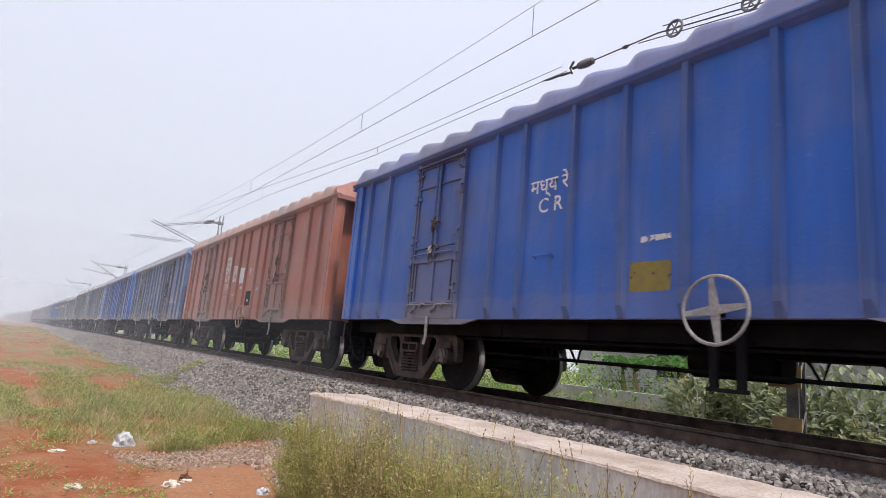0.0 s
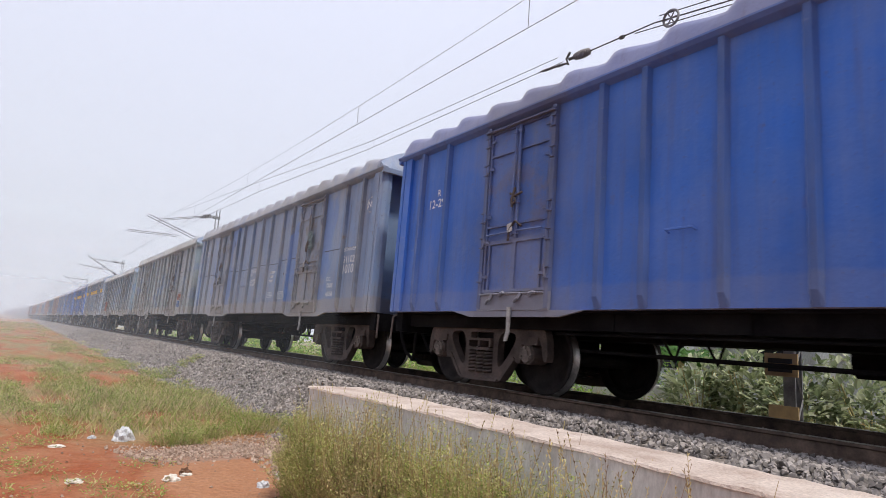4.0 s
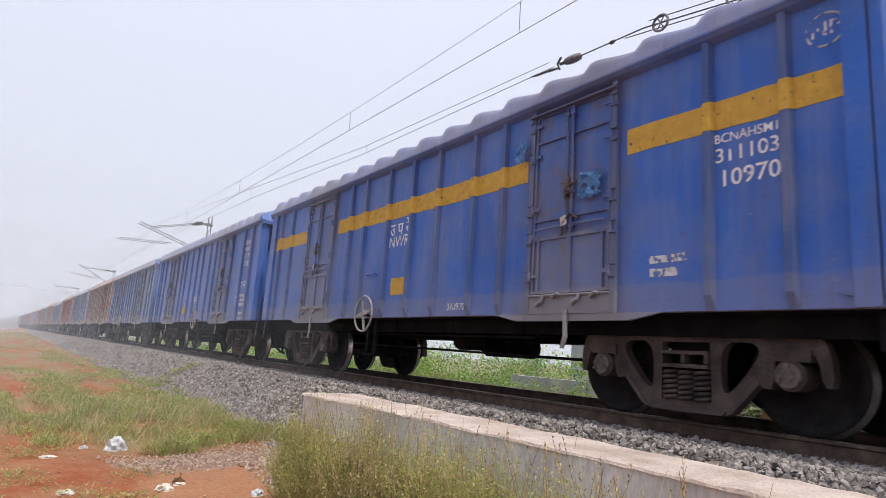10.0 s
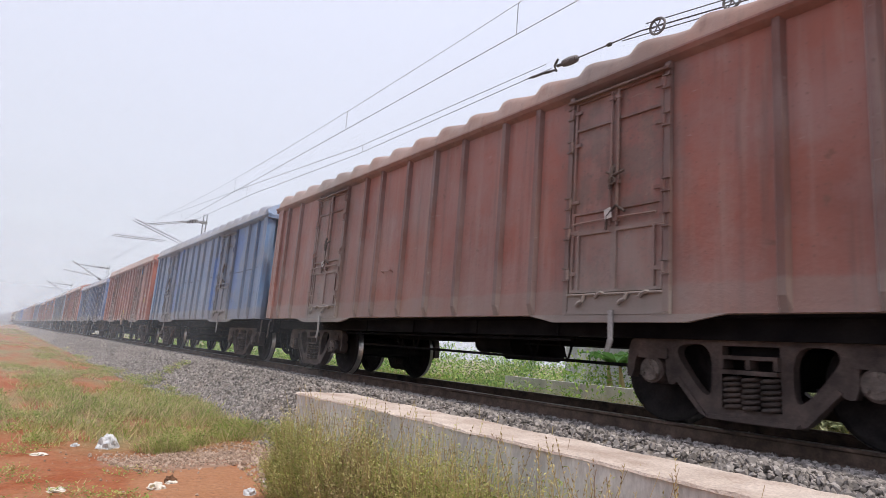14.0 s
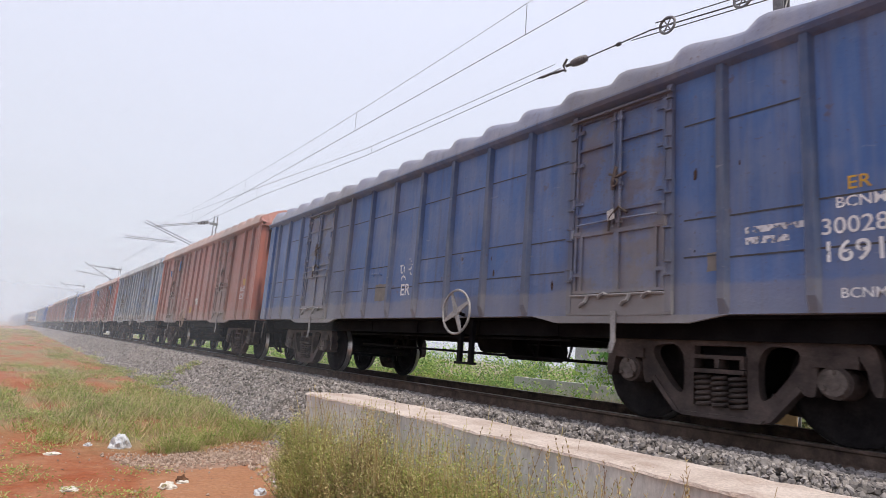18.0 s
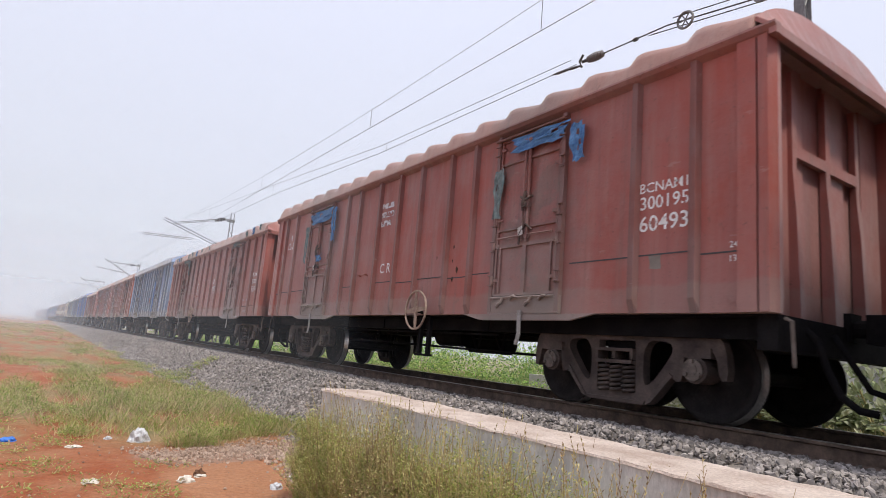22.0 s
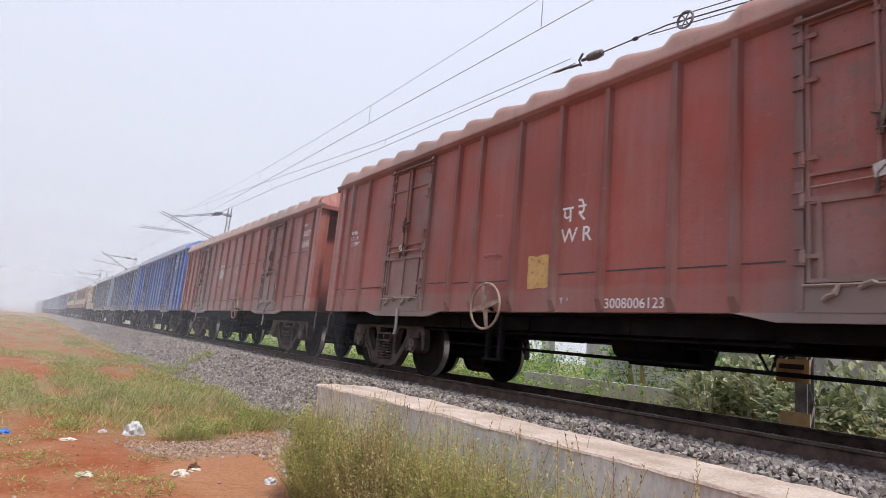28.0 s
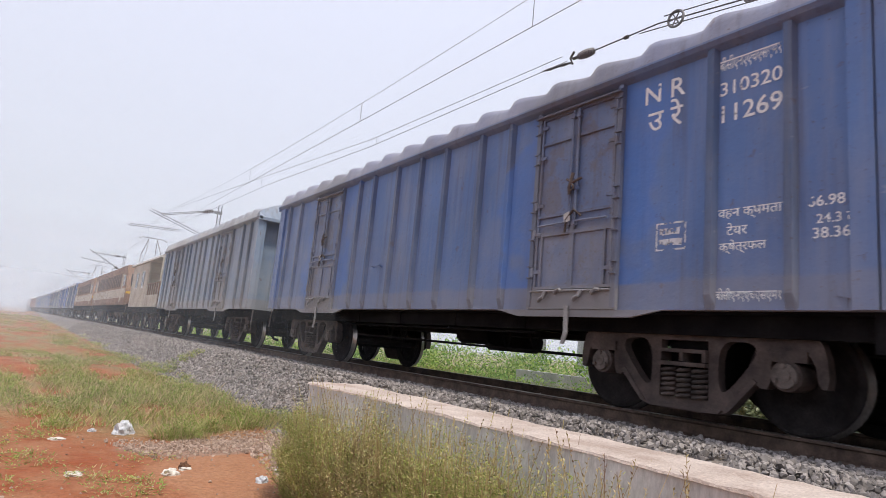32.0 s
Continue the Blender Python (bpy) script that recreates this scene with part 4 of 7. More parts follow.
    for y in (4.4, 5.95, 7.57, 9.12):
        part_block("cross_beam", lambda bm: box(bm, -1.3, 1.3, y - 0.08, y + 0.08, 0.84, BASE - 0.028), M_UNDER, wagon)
    bm = bmesh.new()
    cyl(bm, 1, (-0.55, 0.76), 0.16, 5.8, 6.6, 14)
    part("brake_cylinder", bm, M_UNDER, wagon)
    bm = bmesh.new()
    cyl(bm, 1, (0.75, 0.72), 0.19, 6.2, 7.4, 14)
    part("air_tank", bm, M_UNDER, wagon)
    bm = bmesh.new()
    for x in (-0.8, 0.35):
        rod(bm, [(x, 3.4, 0.55), (x, 10.2, 0.62)], 0.022, 6)
    rod(bm, [(-1.2, 4.2, 0.80), (-1.2, 10.0, 0.80)], 0.018, 6)
    for y in (4.6, 5.2, 8.1, 8.6):
        rod(bm, [(-0.8, y - 0.10, 0.86), (-0.8, y, 0.55), (-0.8, y + 0.18, 0.86)], 0.02, 6)
    part("brake_rod", bm, M_UNDER, wagon)
    for mid in (BOGIE, LEN - BOGIE):
        build_bogie(wagon, mid)
        for d in (-1.0, 1.0):
            build_wheelset(wagon, mid + d)
    # maker's plate and card holder
    bm = bmesh.new()
    seg = 18
    prism(bm, [(0.42 + 0.13 * math.cos(2 * math.pi * i / seg), BASE + 0.16 + 0.07 * math.sin(2 * math.pi * i / seg)) for i in range(seg)], 0, -HW + 0.03, -HW + 0.06)
    part("maker_plate", bm, M_PAINT, wagon)
    bm = bmesh.new()
    a = 8.42 if EAVE == LOW else 7.9
    rod(bm, [(-HW + 0.06, a, 1.83), (-HW, a, 1.85), (-HW, a + 0.3, 1.85), (-HW + 0.06, a + 0.3, 1.83)], 0.014, 5)
    part("grab_handle", bm, M_PAINT, wagon)
    return wagon


# colour (linear), wear in tenths: the fraction's first digit is the seed, the rest the wear
BLUE, NAVY, DULL = (0.009, 0.105, 0.47), (0.04, 0.105, 0.30), (0.155, 0.238, 0.41)
GREY, PALE = (0.15, 0.245, 0.345), (0.205, 0.28, 0.385)
RED, RUST, BRICK = (0.305, 0.064, 0.046), (0.38, 0.105, 0.060), (0.335, 0.090, 0.060)
#        colour, roof, wear 0..1, label
WAGONS = [
    (DULL, 0.5, "dull blue covered goods wagon"),                                # ahead of the first one seen
    (BLUE, 0.15, "bright blue covered goods wagon with white lettering"),
    (RUST, 0.25, "rust-red covered goods wagon with pale doors"),
    (NAVY, 0.35, "dark blue covered goods wagon, grimy"),
    (BLUE, 0.15, "bright blue covered goods wagon"),
    (DULL, 0.75, "faded grey-blue covered goods wagon with fresh blue patches"),
    ((0.185, 0.25, 0.295), 0.85, "weathered grey covered goods wagon full of dents"),
    (GREY, 0.85, "pitted blue-grey covered goods wagon with a red lower door"),
    ((0.175, 0.25, 0.38), 0.5, "faded grey-blue covered goods wagon with a yellow band"),
    (BLUE, 0.35, "blue covered goods wagon with a yellow band"),
    (BLUE, 0.2, "blue covered goods wagon with white stripes at its end"),
    ((0.028, 0.112, 0.37), 0.28, "dusty blue covered goods wagon with a yellow panel"),
    ((0.27, 0.095, 0.07), 0.5, "brown-red covered goods wagon"),
    ((0.12, 0.22, 0.41), 0.5, "chalky blue covered goods wagon with rusty doors"),
    (BRICK, 0.2, "brown-red covered goods wagon with white numbers"),
    ((0.05, 0.125, 0.33), 0.52, "dark faded blue covered goods wagon"),
    ((0.36, 0.115, 0.082), 0.35, "brown-red covered goods wagon with dusty doors"),
    (PALE, 0.8, "weathered grey-blue covered goods wagon"),
    (RED, 0.35, "dark red covered goods wagon with blue tarpaulin scraps on its door"),
    (RED, 0.35, "red covered goods wagon with tarpaulin on its roof edge"),
    (DULL, 0.6, "grey-blue covered goods wagon with bright blue patches"),
    (BRICK, 0.25, "dark red covered goods wagon"),
    (RED, 0.25, "red covered goods wagon with white lettering"),
    (RED, 0.3, "red covered goods wagon with a pale door"),
    (BLUE, 0.15, "bright blue covered goods wagon freshly painted"),
    ((0.085, 0.165, 0.38), 0.42, "blue covered goods wagon with a grey lower band"),
    (PALE, 0.7, "pale grey-blue covered goods wagon"),
]
PITCH = 14.45
FIRST_REAR = 10.71               # rear end of the first wagon seen, at the start
SHIFT = (0.14, 0.00, -0.22, -0.02, -0.34, -0.45, 0.47, 0.38, 0.30, 0.09, 0.03, -0.27, -0.57, -0.70, 0.06, 0.13, -0.29, -0.26, 0.38, 0.28, 0.02, -0.41, 0.22, -0.09, -0.44)


def rear_of(k):
    """Rear end along the line, at the start, of the wagon with that number (0: the first one seen)."""
    return FIRST_REAR + PITCH * k + (SHIFT[k] if 0 <= k < len(SHIFT) else 0.25)


def paint_wagon(wagon, colour, wear, seed):
    """Give the painted parts their colour; the alpha carries a seed and the wear."""
    colour = tuple(0.93 * v for v in colour)
    alpha = seed % 10 / 10 + min(0.099, wear * 0.099)
    for o in wagon.children_recursive:
        if o.type != "MESH" or not o.data.materials or o.data.materials[0] not in (M_PAINT, M_DOOR):
            continue
        base = o.name.split(".")[0]
        c = colour
        if base == "roof":
            c = tuple(0.55 * v + 0.45 * g for v, g in zip(colour, (0.29, 0.245, 0.21)))
        elif base in ("end_arch", "hood_beam"):
            c = tuple(0.86 * v + 0.14 * g for v, g in zip(colour, (0.29, 0.27, 0.26)))
        elif base in ("door_sill", "sill_catch"):
            c = tuple(0.35 * v + 0.65 * g for v, g in zip(colour, (0.24, 0.22, 0.20)))
        elif base == "door":
            c = tuple(0.74 * v + 0.14 * g for v, g in zip(colour, (0.12, 0.11, 0.11)))
        elif base in ("hinge", "lock_bar", "door_rail", "cross_bar"):
            c = tuple(0.52 * v + 0.28 * g for v, g in zip(colour, (0.10, 0.085, 0.08)))
        elif base in ("door_post", "door_hood"):
            c = tuple(0.52 * v + 0.28 * g for v, g in zip(colour, (0.08, 0.065, 0.06)))
        elif base == "end_post":
            c = tuple(0.92 * v + 0.01 for v in colour)
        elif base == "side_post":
            # darker than the sheets: brown staining and flank shading in one colour
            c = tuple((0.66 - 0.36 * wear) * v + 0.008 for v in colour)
        elif base == "roof_lip":
            c = tuple(0.72 * v + 0.05 for v in colour)
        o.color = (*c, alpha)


TRAIN = []                       # (thing, y at the start)
# three builds: the low one is the older and longer type, with one more post at each end
TALL, MIDDLE, LOW = 3.78, 3.71, 3.55
HEIGHT = {6: LOW, 14: LOW, 18: LOW, 22: LOW, 17: MIDDLE, 24: MIDDLE, 25: MIDDLE}
USUAL = (LEN, POSTS, DOORS, BOGIE)
OLDER = (14.50, (0.61, 1.31, 2.07, 4.68, 5.53, 6.39, 7.25, 8.11, 8.97, 9.82, 12.43, 13.19, 13.89), (2.62, 10.62), 2.30)
OVERHANG = 0.72                  # how far the older type reaches further forward
masters = {}


def bays(k):
    """Posts, doorways and the two ends of wagon k, measured along it."""
    long, posts, doors, _ = OLDER if HEIGHT.get(k) == LOW else USUAL
    off = OVERHANG if HEIGHT.get(k) == LOW else 0.0
    return [p - off for p in posts], [d - off for d in doors], -off, long - off


for i, (colour, wear, label) in enumerate(WAGONS):
    EAVE = HEIGHT.get(i - 1, TALL)
    if EAVE in masters:
        w = copy_thing(masters[EAVE], pose(TRACK, 0, 0))
    else:
        LEN, POSTS, DOORS, BOGIE = OLDER if EAVE == LOW else USUAL
        w = masters[EAVE] = build_wagon()
        w.matrix_basis = pose(TRACK, 0, 0)
        if EAVE == LOW:
            for o in w.children:
                o.location.y -= OVERHANG
        LEN, POSTS, DOORS, BOGIE = USUAL
    tagged(w, label, "wagon", "covered wagons of the goods train")
    paint_wagon(w, colour, wear, i + 1)
    TRAIN.append((w, rear_of(i - 1) - LEN))
EAVE = TALL
VAN_FRONT = rear_of(len(WAGONS) - 2) + 0.93
VAN_LEN, LOCO_LEN = 9.6, 19.4
tail = VAN_FRONT + VAN_LEN + 0.93 + 2 * (LOCO_LEN + 0.93)


def build_far_wagon():
    """A wagon that stays far off: the same body with fewer, larger parts."""
    wagon = new("covered_wagon")
    part_block("body", lambda bm: box(bm, -HW + 0.07, HW - 0.07, 0.0, LEN, BASE, EAVE), M_PAINT, wagon)
    part("roof", roof_mesh(LEN, EAVE, HW, 17), M_PAINT, wagon)
    for y in POSTS:
        bm = bmesh.new()
        side_post(bm, -1, y, BASE, EAVE - 0.03)
        part("side_post", bm, M_PAINT, wagon)
    for d in DOORS:
        part_block("door", lambda bm: box(bm, -HW + 0.01, -HW + 0.07, d, d + DOOR_W, BASE + 0.1, EAVE - 0.15), M_PAINT, wagon)
    part_block("centre_sill", lambda bm: box(bm, -1.45, 1.45, -0.3, LEN + 0.3, 0.82, BASE - 0.004), M_UNDER, wagon)
    for mid in (BOGIE, LEN - BOGIE):
        bm = bmesh.new()
        bogie_frame(bm, -1)
        bmesh.ops.translate(bm, verts=bm.verts, vec=(0, mid, 0))
        part("side_frame", bm, M_BOGIE, wagon)
        for d in (-1.0, 1.0):
            build_wheelset(wagon, mid + d)
    return wagon


HAND = {0: 5.7, 1: 5.7, 2: 5.85, 5: 8.15, 6: 7.55, 7: 8.0, 8: 8.0, 9: 5.8, 10: 8.1, 13: 5.75, 14: 5.2, 15: 7.76, 16: 5.85, 17: 5.75, 18: 7.86, 20: 6.4, 21: 7.97, 22: 5.1, }
for k, y in HAND.items():
    add_hand_brake(TRAIN[k + 1][0], y, WAGONS[k + 1][0][2] < 0.15)
for k in (19, 24):
    # a wheel mounted on the wagon's end
    bm = bmesh.new()
    c = (-1.30, -0.16, 1.12)
    ring(bm, c, 1, 0.27, 0.018, 28, 6)
    for n in range(5):
        g = radians(90 + 72 * n)
        rod(bm, [c, (c[0] + 0.27 * math.cos(g), c[1], c[2] + 0.27 * math.sin(g))], [0.03, 0.016], 5)
    part("hand_brake_wheel", bm, M_GREY, TRAIN[k + 1][0], "pale spoked hand brake wheel on the end")
    part_block("spindle_post", lambda bm: rod(bm, [(-1.30, -0.10, 0.45), (-1.30, -0.10, 1.12)], 0.03, 6), M_UNDER, TRAIN[k + 1][0])
far_wagon = build_far_wagon()
for i in range(14):
    w = far_wagon if i == 0 else copy_thing(far_wagon, pose(TRACK, 0, 0))
    tagged(w, "blue covered goods wagon behind the engines" if i < 9 else "red covered goods wagon behind the engines", "wagon", "covered wagons of the goods train")
    paint_wagon(w, (NAVY, BLUE, DULL)[i % 3] if i < 9 else RED, 0.4, 31 + i)
    TRAIN.append((w, tail + PITCH * i))


# ---- paint patches and lettering on the wagons ----
def flat_paint(name, colour, chip=0.0):
    m, nt, b = tree_of(name, 0.7)
    co = coords(nt)
    n = noise_of(nt, co, 9.0, 6)
    c = mix_of(nt, ramp_of(nt, n, 0.35, 0.75), colour, tuple(v * 0.72 for v in colour))
    nt.links.new(c, b.inputs["Base Color"])
    if chip:
        nt.links.new(ramp_of(nt, noise_of(nt, co, 14.0, 5), chip - 0.04, chip + 0.04, (0, 0, 0, 1), (1, 1, 1, 1)), b.inputs["Alpha"])
    return m


WHITE = flat_paint("white_lettering", (0.78, 0.79, 0.80), 0.36)
FAINT = flat_paint("worn_white_lettering", (0.62, 0.63, 0.66), 0.47)
CHIPPED = flat_paint("flaking_white_paint", (0.72, 0.71, 0.69), 0.46)
YELLOW = flat_paint("yellow_paint", (0.58, 0.36, 0.06), 0.33)
OCHRE = flat_paint("faded_ochre_paint", (0.60, 0.40, 0.16), 0.36)
ORANGE = flat_paint("faded_orange_red_paint", (0.34, 0.13, 0.085), 0.46)
FADED = flat_paint("faded_blue_paint", (0.10, 0.18, 0.40), 0.47)
OLIVE = flat_paint("dull_olive_yellow_paint", (0.26, 0.21, 0.06), 0.34)
BLACK = flat_paint("black_paint", (0.02, 0.02, 0.022), 0.3)
GREYISH = flat_paint("dusty_grey_plate", (0.22, 0.20, 0.18), 0.2)
FRESH = flat_paint("fresh_blue_paint", (0.05, 0.14, 0.45), 0.34)
CREAMY = flat_paint("cream_label_paint", (0.66, 0.60, 0.52), 0.30)
OCHRE_INK = flat_paint("ochre_lettering", (0.55, 0.30, 0.06))
SIDE = -(HW - 0.062)             # face of the side sheets


def depth_at(z):
    return SIDE - 0.003 if z > BASE + 0.30 else SIDE - 0.009


def wagon_of(k):
    return TRAIN[k + 1][0]


def plate(k, name, outline, material, x, label=""):
    bm = bmesh.new()
    prism(bm, outline, 0, x - 0.0012, x)
    return part(name, bm, material, wagon_of(k), label)


def rough_rect(y0, y1, z0, z1, seed, jag=0.02):
    pts = []
    for (a, b) in (((y0, z0), (y1, z0)), ((y1, z0), (y1, z1)), ((y1, z1), (y0, z1)), ((y0, z1), (y0, z0))):
        for i in range(5):
            f = i / 5
            p = (a[0] + (b[0] - a[0]) * f, a[1] + (b[1] - a[1]) * f)
            pts.append((p[0] + jag * noise.noise((p[0] * 9, p[1] * 9, seed)), p[1] + jag * noise.noise((p[0] * 9, p[1] * 9, seed + 5.5))))
    return pts


def patch(k, y0, y1, z0, z1, material):
    plate(k, "paint_patch", rough_rect(y0, y1, z0, z1, k * 1.7), material, depth_at((z0 + z1) / 2))


def bars(k, y0, y1, z0, z1, material):
    """Lines of writing too worn to read."""
    n = max(1, min(3, int(round((z1 - z0) / 0.13))))
    h = (z1 - z0) / n
    for i in range(n):
        f = 0.12 * ((i * 7 + k) % 3)
        plate(k, "worn_writing", rough_rect(y0 + f * (y1 - y0), y1, z0 + h * i + h * 0.2, z0 + h * (i + 1) - h * 0.2, k + i, 0.012), material, depth_at(z0 + h * i))


def stripes(k, y0, y1, z0, z1):
    for i in range(5):
        h = (z1 - z0) / 5
        plate(k, "white_stripe", rough_rect(POSTS[-1] + 0.09, LEN - 0.09, z0 + h * i, z0 + h * i + h * 0.58, k + i, 0.006), WHITE, depth_at(z0))


def grid_label(k, y0, y1, z0, z1):
    for i in range(4):
        h = (z1 - z0) / 3
        z = z0 + h * i
        plate(k, "label_line", [(y0, z - 0.005), (y1, z - 0.005), (y1, z + 0.005), (y0, z + 0.005)], WHITE, depth_at(z))
    for i in range(5):
        y = y0 + (y1 - y0) * i / 4
        plate(k, "label_line", [(y - 0.004, z0), (y + 0.004, z0), (y + 0.004, z1), (y - 0.004, z1)], WHITE, depth_at(z0) - 0.002)


def outline(k, y0, y1, z0, z1):
    e = 0.018
    bm = bmesh.new()
    x = depth_at((z0 + z1) / 2)
    o = [bm.verts.new((x, y, z)) for y, z in ((y0, z0), (y1, z0), (y1, z1), (y0, z1))]
    i = [bm.verts.new((x, y, z)) for y, z in ((y0 + e, z0 + e), (y1 - e, z0 + e), (y1 - e, z1 - e), (y0 + e, z1 - e))]
    for n in range(4):
        bm.faces.new((o[n], o[(n + 1) % 4], i[(n + 1) % 4], i[n]))
    part("painted_frame", bm, FAINT, wagon_of(k))


def lettering(k, words, y, z, size, material=None, ringed=False):
    """Painted words, centred at y and z on the near side."""
    cu = bpy.data.curves.new("lettering", "FONT")
    cu.body, cu.size, cu.align_x, cu.align_y = words, size * 1.42, "CENTER", "CENTER"
    cu.offset = size * 0.012
    cu.resolution_u = 3
    tmp = bpy.data.objects.new("tmp", cu)
    me = bpy.data.meshes.new_from_object(tmp)
    bpy.data.objects.remove(tmp)
    me.materials.clear()
    me.materials.append(material or WHITE)
    # keep the words between the posts of their bay
    posts, doors, start, end = bays(k)
    edges = sorted([start + 0.08, end - 0.08, *posts] + [v for d in doors for v in (d - 0.06, d + DOOR_W + 0.06)])
    lo = max([e for e in edges if e <= y], default=start + 0.08) + 0.07
    hi = min([e for e in edges if e > y], default=end - 0.08) - 0.07
    wide = max(v.co.x for v in me.vertices) - min(v.co.x for v in me.vertices)
    fit = min(1.0, (hi - lo) / wide)
    half = wide * fit / 2
    y = min(max(y, lo + half), hi - half)
    me.transform(Matrix(((0, 0, 1, depth_at(z) - 0.003), (-fit, 0, 0, y), (0, max(fit, 0.75), 0, z), (0, 0, 0, 1))))
    ob = new("lettering", me)
    ob.parent = wagon_of(k)
    if ringed:
        bm = bmesh.new()
        ring(bm, (depth_at(z), y, z), 0, size * 1.15, 0.010, 24, 4)
        part("painted_ring", bm, FAINT, wagon_of(k))


def yellow_band(k, z0, z1):
    edges = sorted([0.14] + list(POSTS) + [LEN - 0.14] + [DOORS[0] - 0.1, DOORS[0] + DOOR_W + 0.1, DOORS[1] - 0.1, DOORS[1] + DOOR_W + 0.1])
    for a, b in zip(edges, edges[1:]):
        mid = (a + b) / 2
        if any(d - 0.05 < mid < d + DOOR_W + 0.05 for d in DOORS):
            continue
        plate(k, "yellow_band", rough_rect(a + 0.05, b - 0.05, z0, z1, a, 0.012), YELLOW, SIDE - 0.003)
    for y in POSTS:
        bm = bmesh.new()
        prism(bm, [(SIDE, y - 0.071), (-HW - 0.003, y - 0.038), (-HW - 0.003, y + 0.038), (SIDE, y + 0.071)], 2, z0, z1)
        part("yellow_band", bm, YELLOW, wagon_of(k))


def repainted(k):
    """Old paint with fresh blue brushed over it round the doors."""
    for o in wagon_of(k).children_recursive:
        if o.type == "MESH" and o.data.materials and o.data.materials[0] is M_PAINT and o.name.split(".")[0] in ("side_panel", "side_post"):
            o.material_slots[0].link = "OBJECT"
            o.material_slots[0].material = M_PATCHED


def patched_paint():
    m = M_PAINT.copy()
    m.name = "old_paint_with_fresh_blue"
    nt = m.node_tree
    b = nt.nodes["Principled BSDF"]
    old = b.inputs["Base Color"].links[0].from_socket
    co = coords(nt)
    sep = nt.nodes.new("ShaderNodeSeparateXYZ")
    nt.links.new(co, sep.inputs[0])
    near = []
    for d in DOORS:
        near.append(ramp_of(nt, math_of(nt, "MULTIPLY", math_of(nt, "ABSOLUTE", math_of(nt, "SUBTRACT", sep.outputs["Y"], d + DOOR_W / 2), 0), 0.4), 0.18, 0.85, (0.5, 0.5, 0.5, 1), (0, 0, 0, 1)))
    n = noise_of(nt, co, 0.8, 3)
    mask = ramp_of(nt, math_of(nt, "ADD", n, math_of(nt, "MAXIMUM", near[0], near[1])), 0.77, 0.84)
    low = ramp_of(nt, math_of(nt, "MULTIPLY", sep.outputs["Z"], 0.25), 0.33, 0.335)
    mask = math_of(nt, "MULTIPLY", mask, low)
    nt.links.new(mix_of(nt, math_of(nt, "MULTIPLY", mask, math_of(nt, "ADD", math_of(nt, "MULTIPLY", noise_of(nt, co, 3.0, 5), 0.5), 0.22)), old, (0.035, 0.15, 0.50)), b.inputs["Base Color"])
    return m


M_PATCHED = patched_paint()
for k in (4, 12, 19, 24):
    repainted(k)
M_TARP = rough_stuff("blue_tarpaulin", (0.03, 0.11, 0.30), (0.10, 0.24, 0.45), 8, 0.6)
M_TARP_OLD = rough_stuff("grey_green_tarpaulin", (0.07, 0.11, 0.12), (0.20, 0.25, 0.26), 8, 0.7)


def tarp_scrap(k, y, z, w, h, seed, material=None, out=0.02):
    """A crumpled rag of tarpaulin caught on the side."""
    rnd = random.Random(seed)
    bm = bmesh.new()
    n = 7
    rows = []
    for j in range(n + 1):
        v = j / n
        row = []
        for i in range(n + 1):
            u = i / n
            wide = w * (1 - 0.45 * v * rnd.random())
            row.append(bm.verts.new((-HW - out - 0.05 * abs(noise.noise((u * 3, v * 3, seed))) - 0.01 * rnd.random(), y + (u - 0.5) * wide + 0.08 * noise.noise((v * 2, u, seed + 3)), z - h * v + 0.05 * noise.noise((u * 4, v * 2, seed + 9)))))
        rows.append(row)
    for a, b in zip(rows, rows[1:]):
        for i in range(n):
            if rnd.random() > 0.06:
                bm.faces.new((a[i], a[i + 1], b[i + 1], b[i]))
    part("tarpaulin_scrap", bm, material or M_TARP, wagon_of(k), "torn blue tarpaulin scrap")


for k, y, z, w, h, old in ((17, 10.4, 3.50, 1.3, 0.28, 0), (17, 9.66, 3.45, 0.26, 0.75, 0), (17, 11.2, 3.2, 0.2, 0.9, 1), (17, 10.3, 2.45, 0.28, 0.16, 0),
                           (17, 3.1, 3.5, 1.1, 0.22, 0), (17, 2.4, 3.42, 0.25, 0.5, 0), (17, 3.9, 3.1, 0.2, 0.7, 1),
                           (18, 9.84, 3.44, 0.17, 0.62, 1), (18, 10.0, 3.46, 0.34, 0.26, 1), (18, 10.55, 3.52, 1.1, 0.16, 1), (18, 2.6, 3.52, 0.9, 0.16, 1), (15, 9.7, 3.45, 0.18, 0.4, 0),
                           (20, 3.2, 3.5, 0.4, 0.2, 1), (22, 10.3, 3.55, 0.6, 0.15, 1), (8, 3.0, 2.68, 0.35, 0.3, 0), (8, 4.15, 3.35, 0.2, 0.3, 0), (4, 3.2, 2.9, 0.3, 0.4, 1), (13, 2.4, 3.5, 0.2, 0.25, 0), (23, 2.5, 2.4, 0.25, 0.25, 0)):
    tarp_scrap(k, y, z, w, h, k + y, M_TARP_OLD if old else M_TARP)
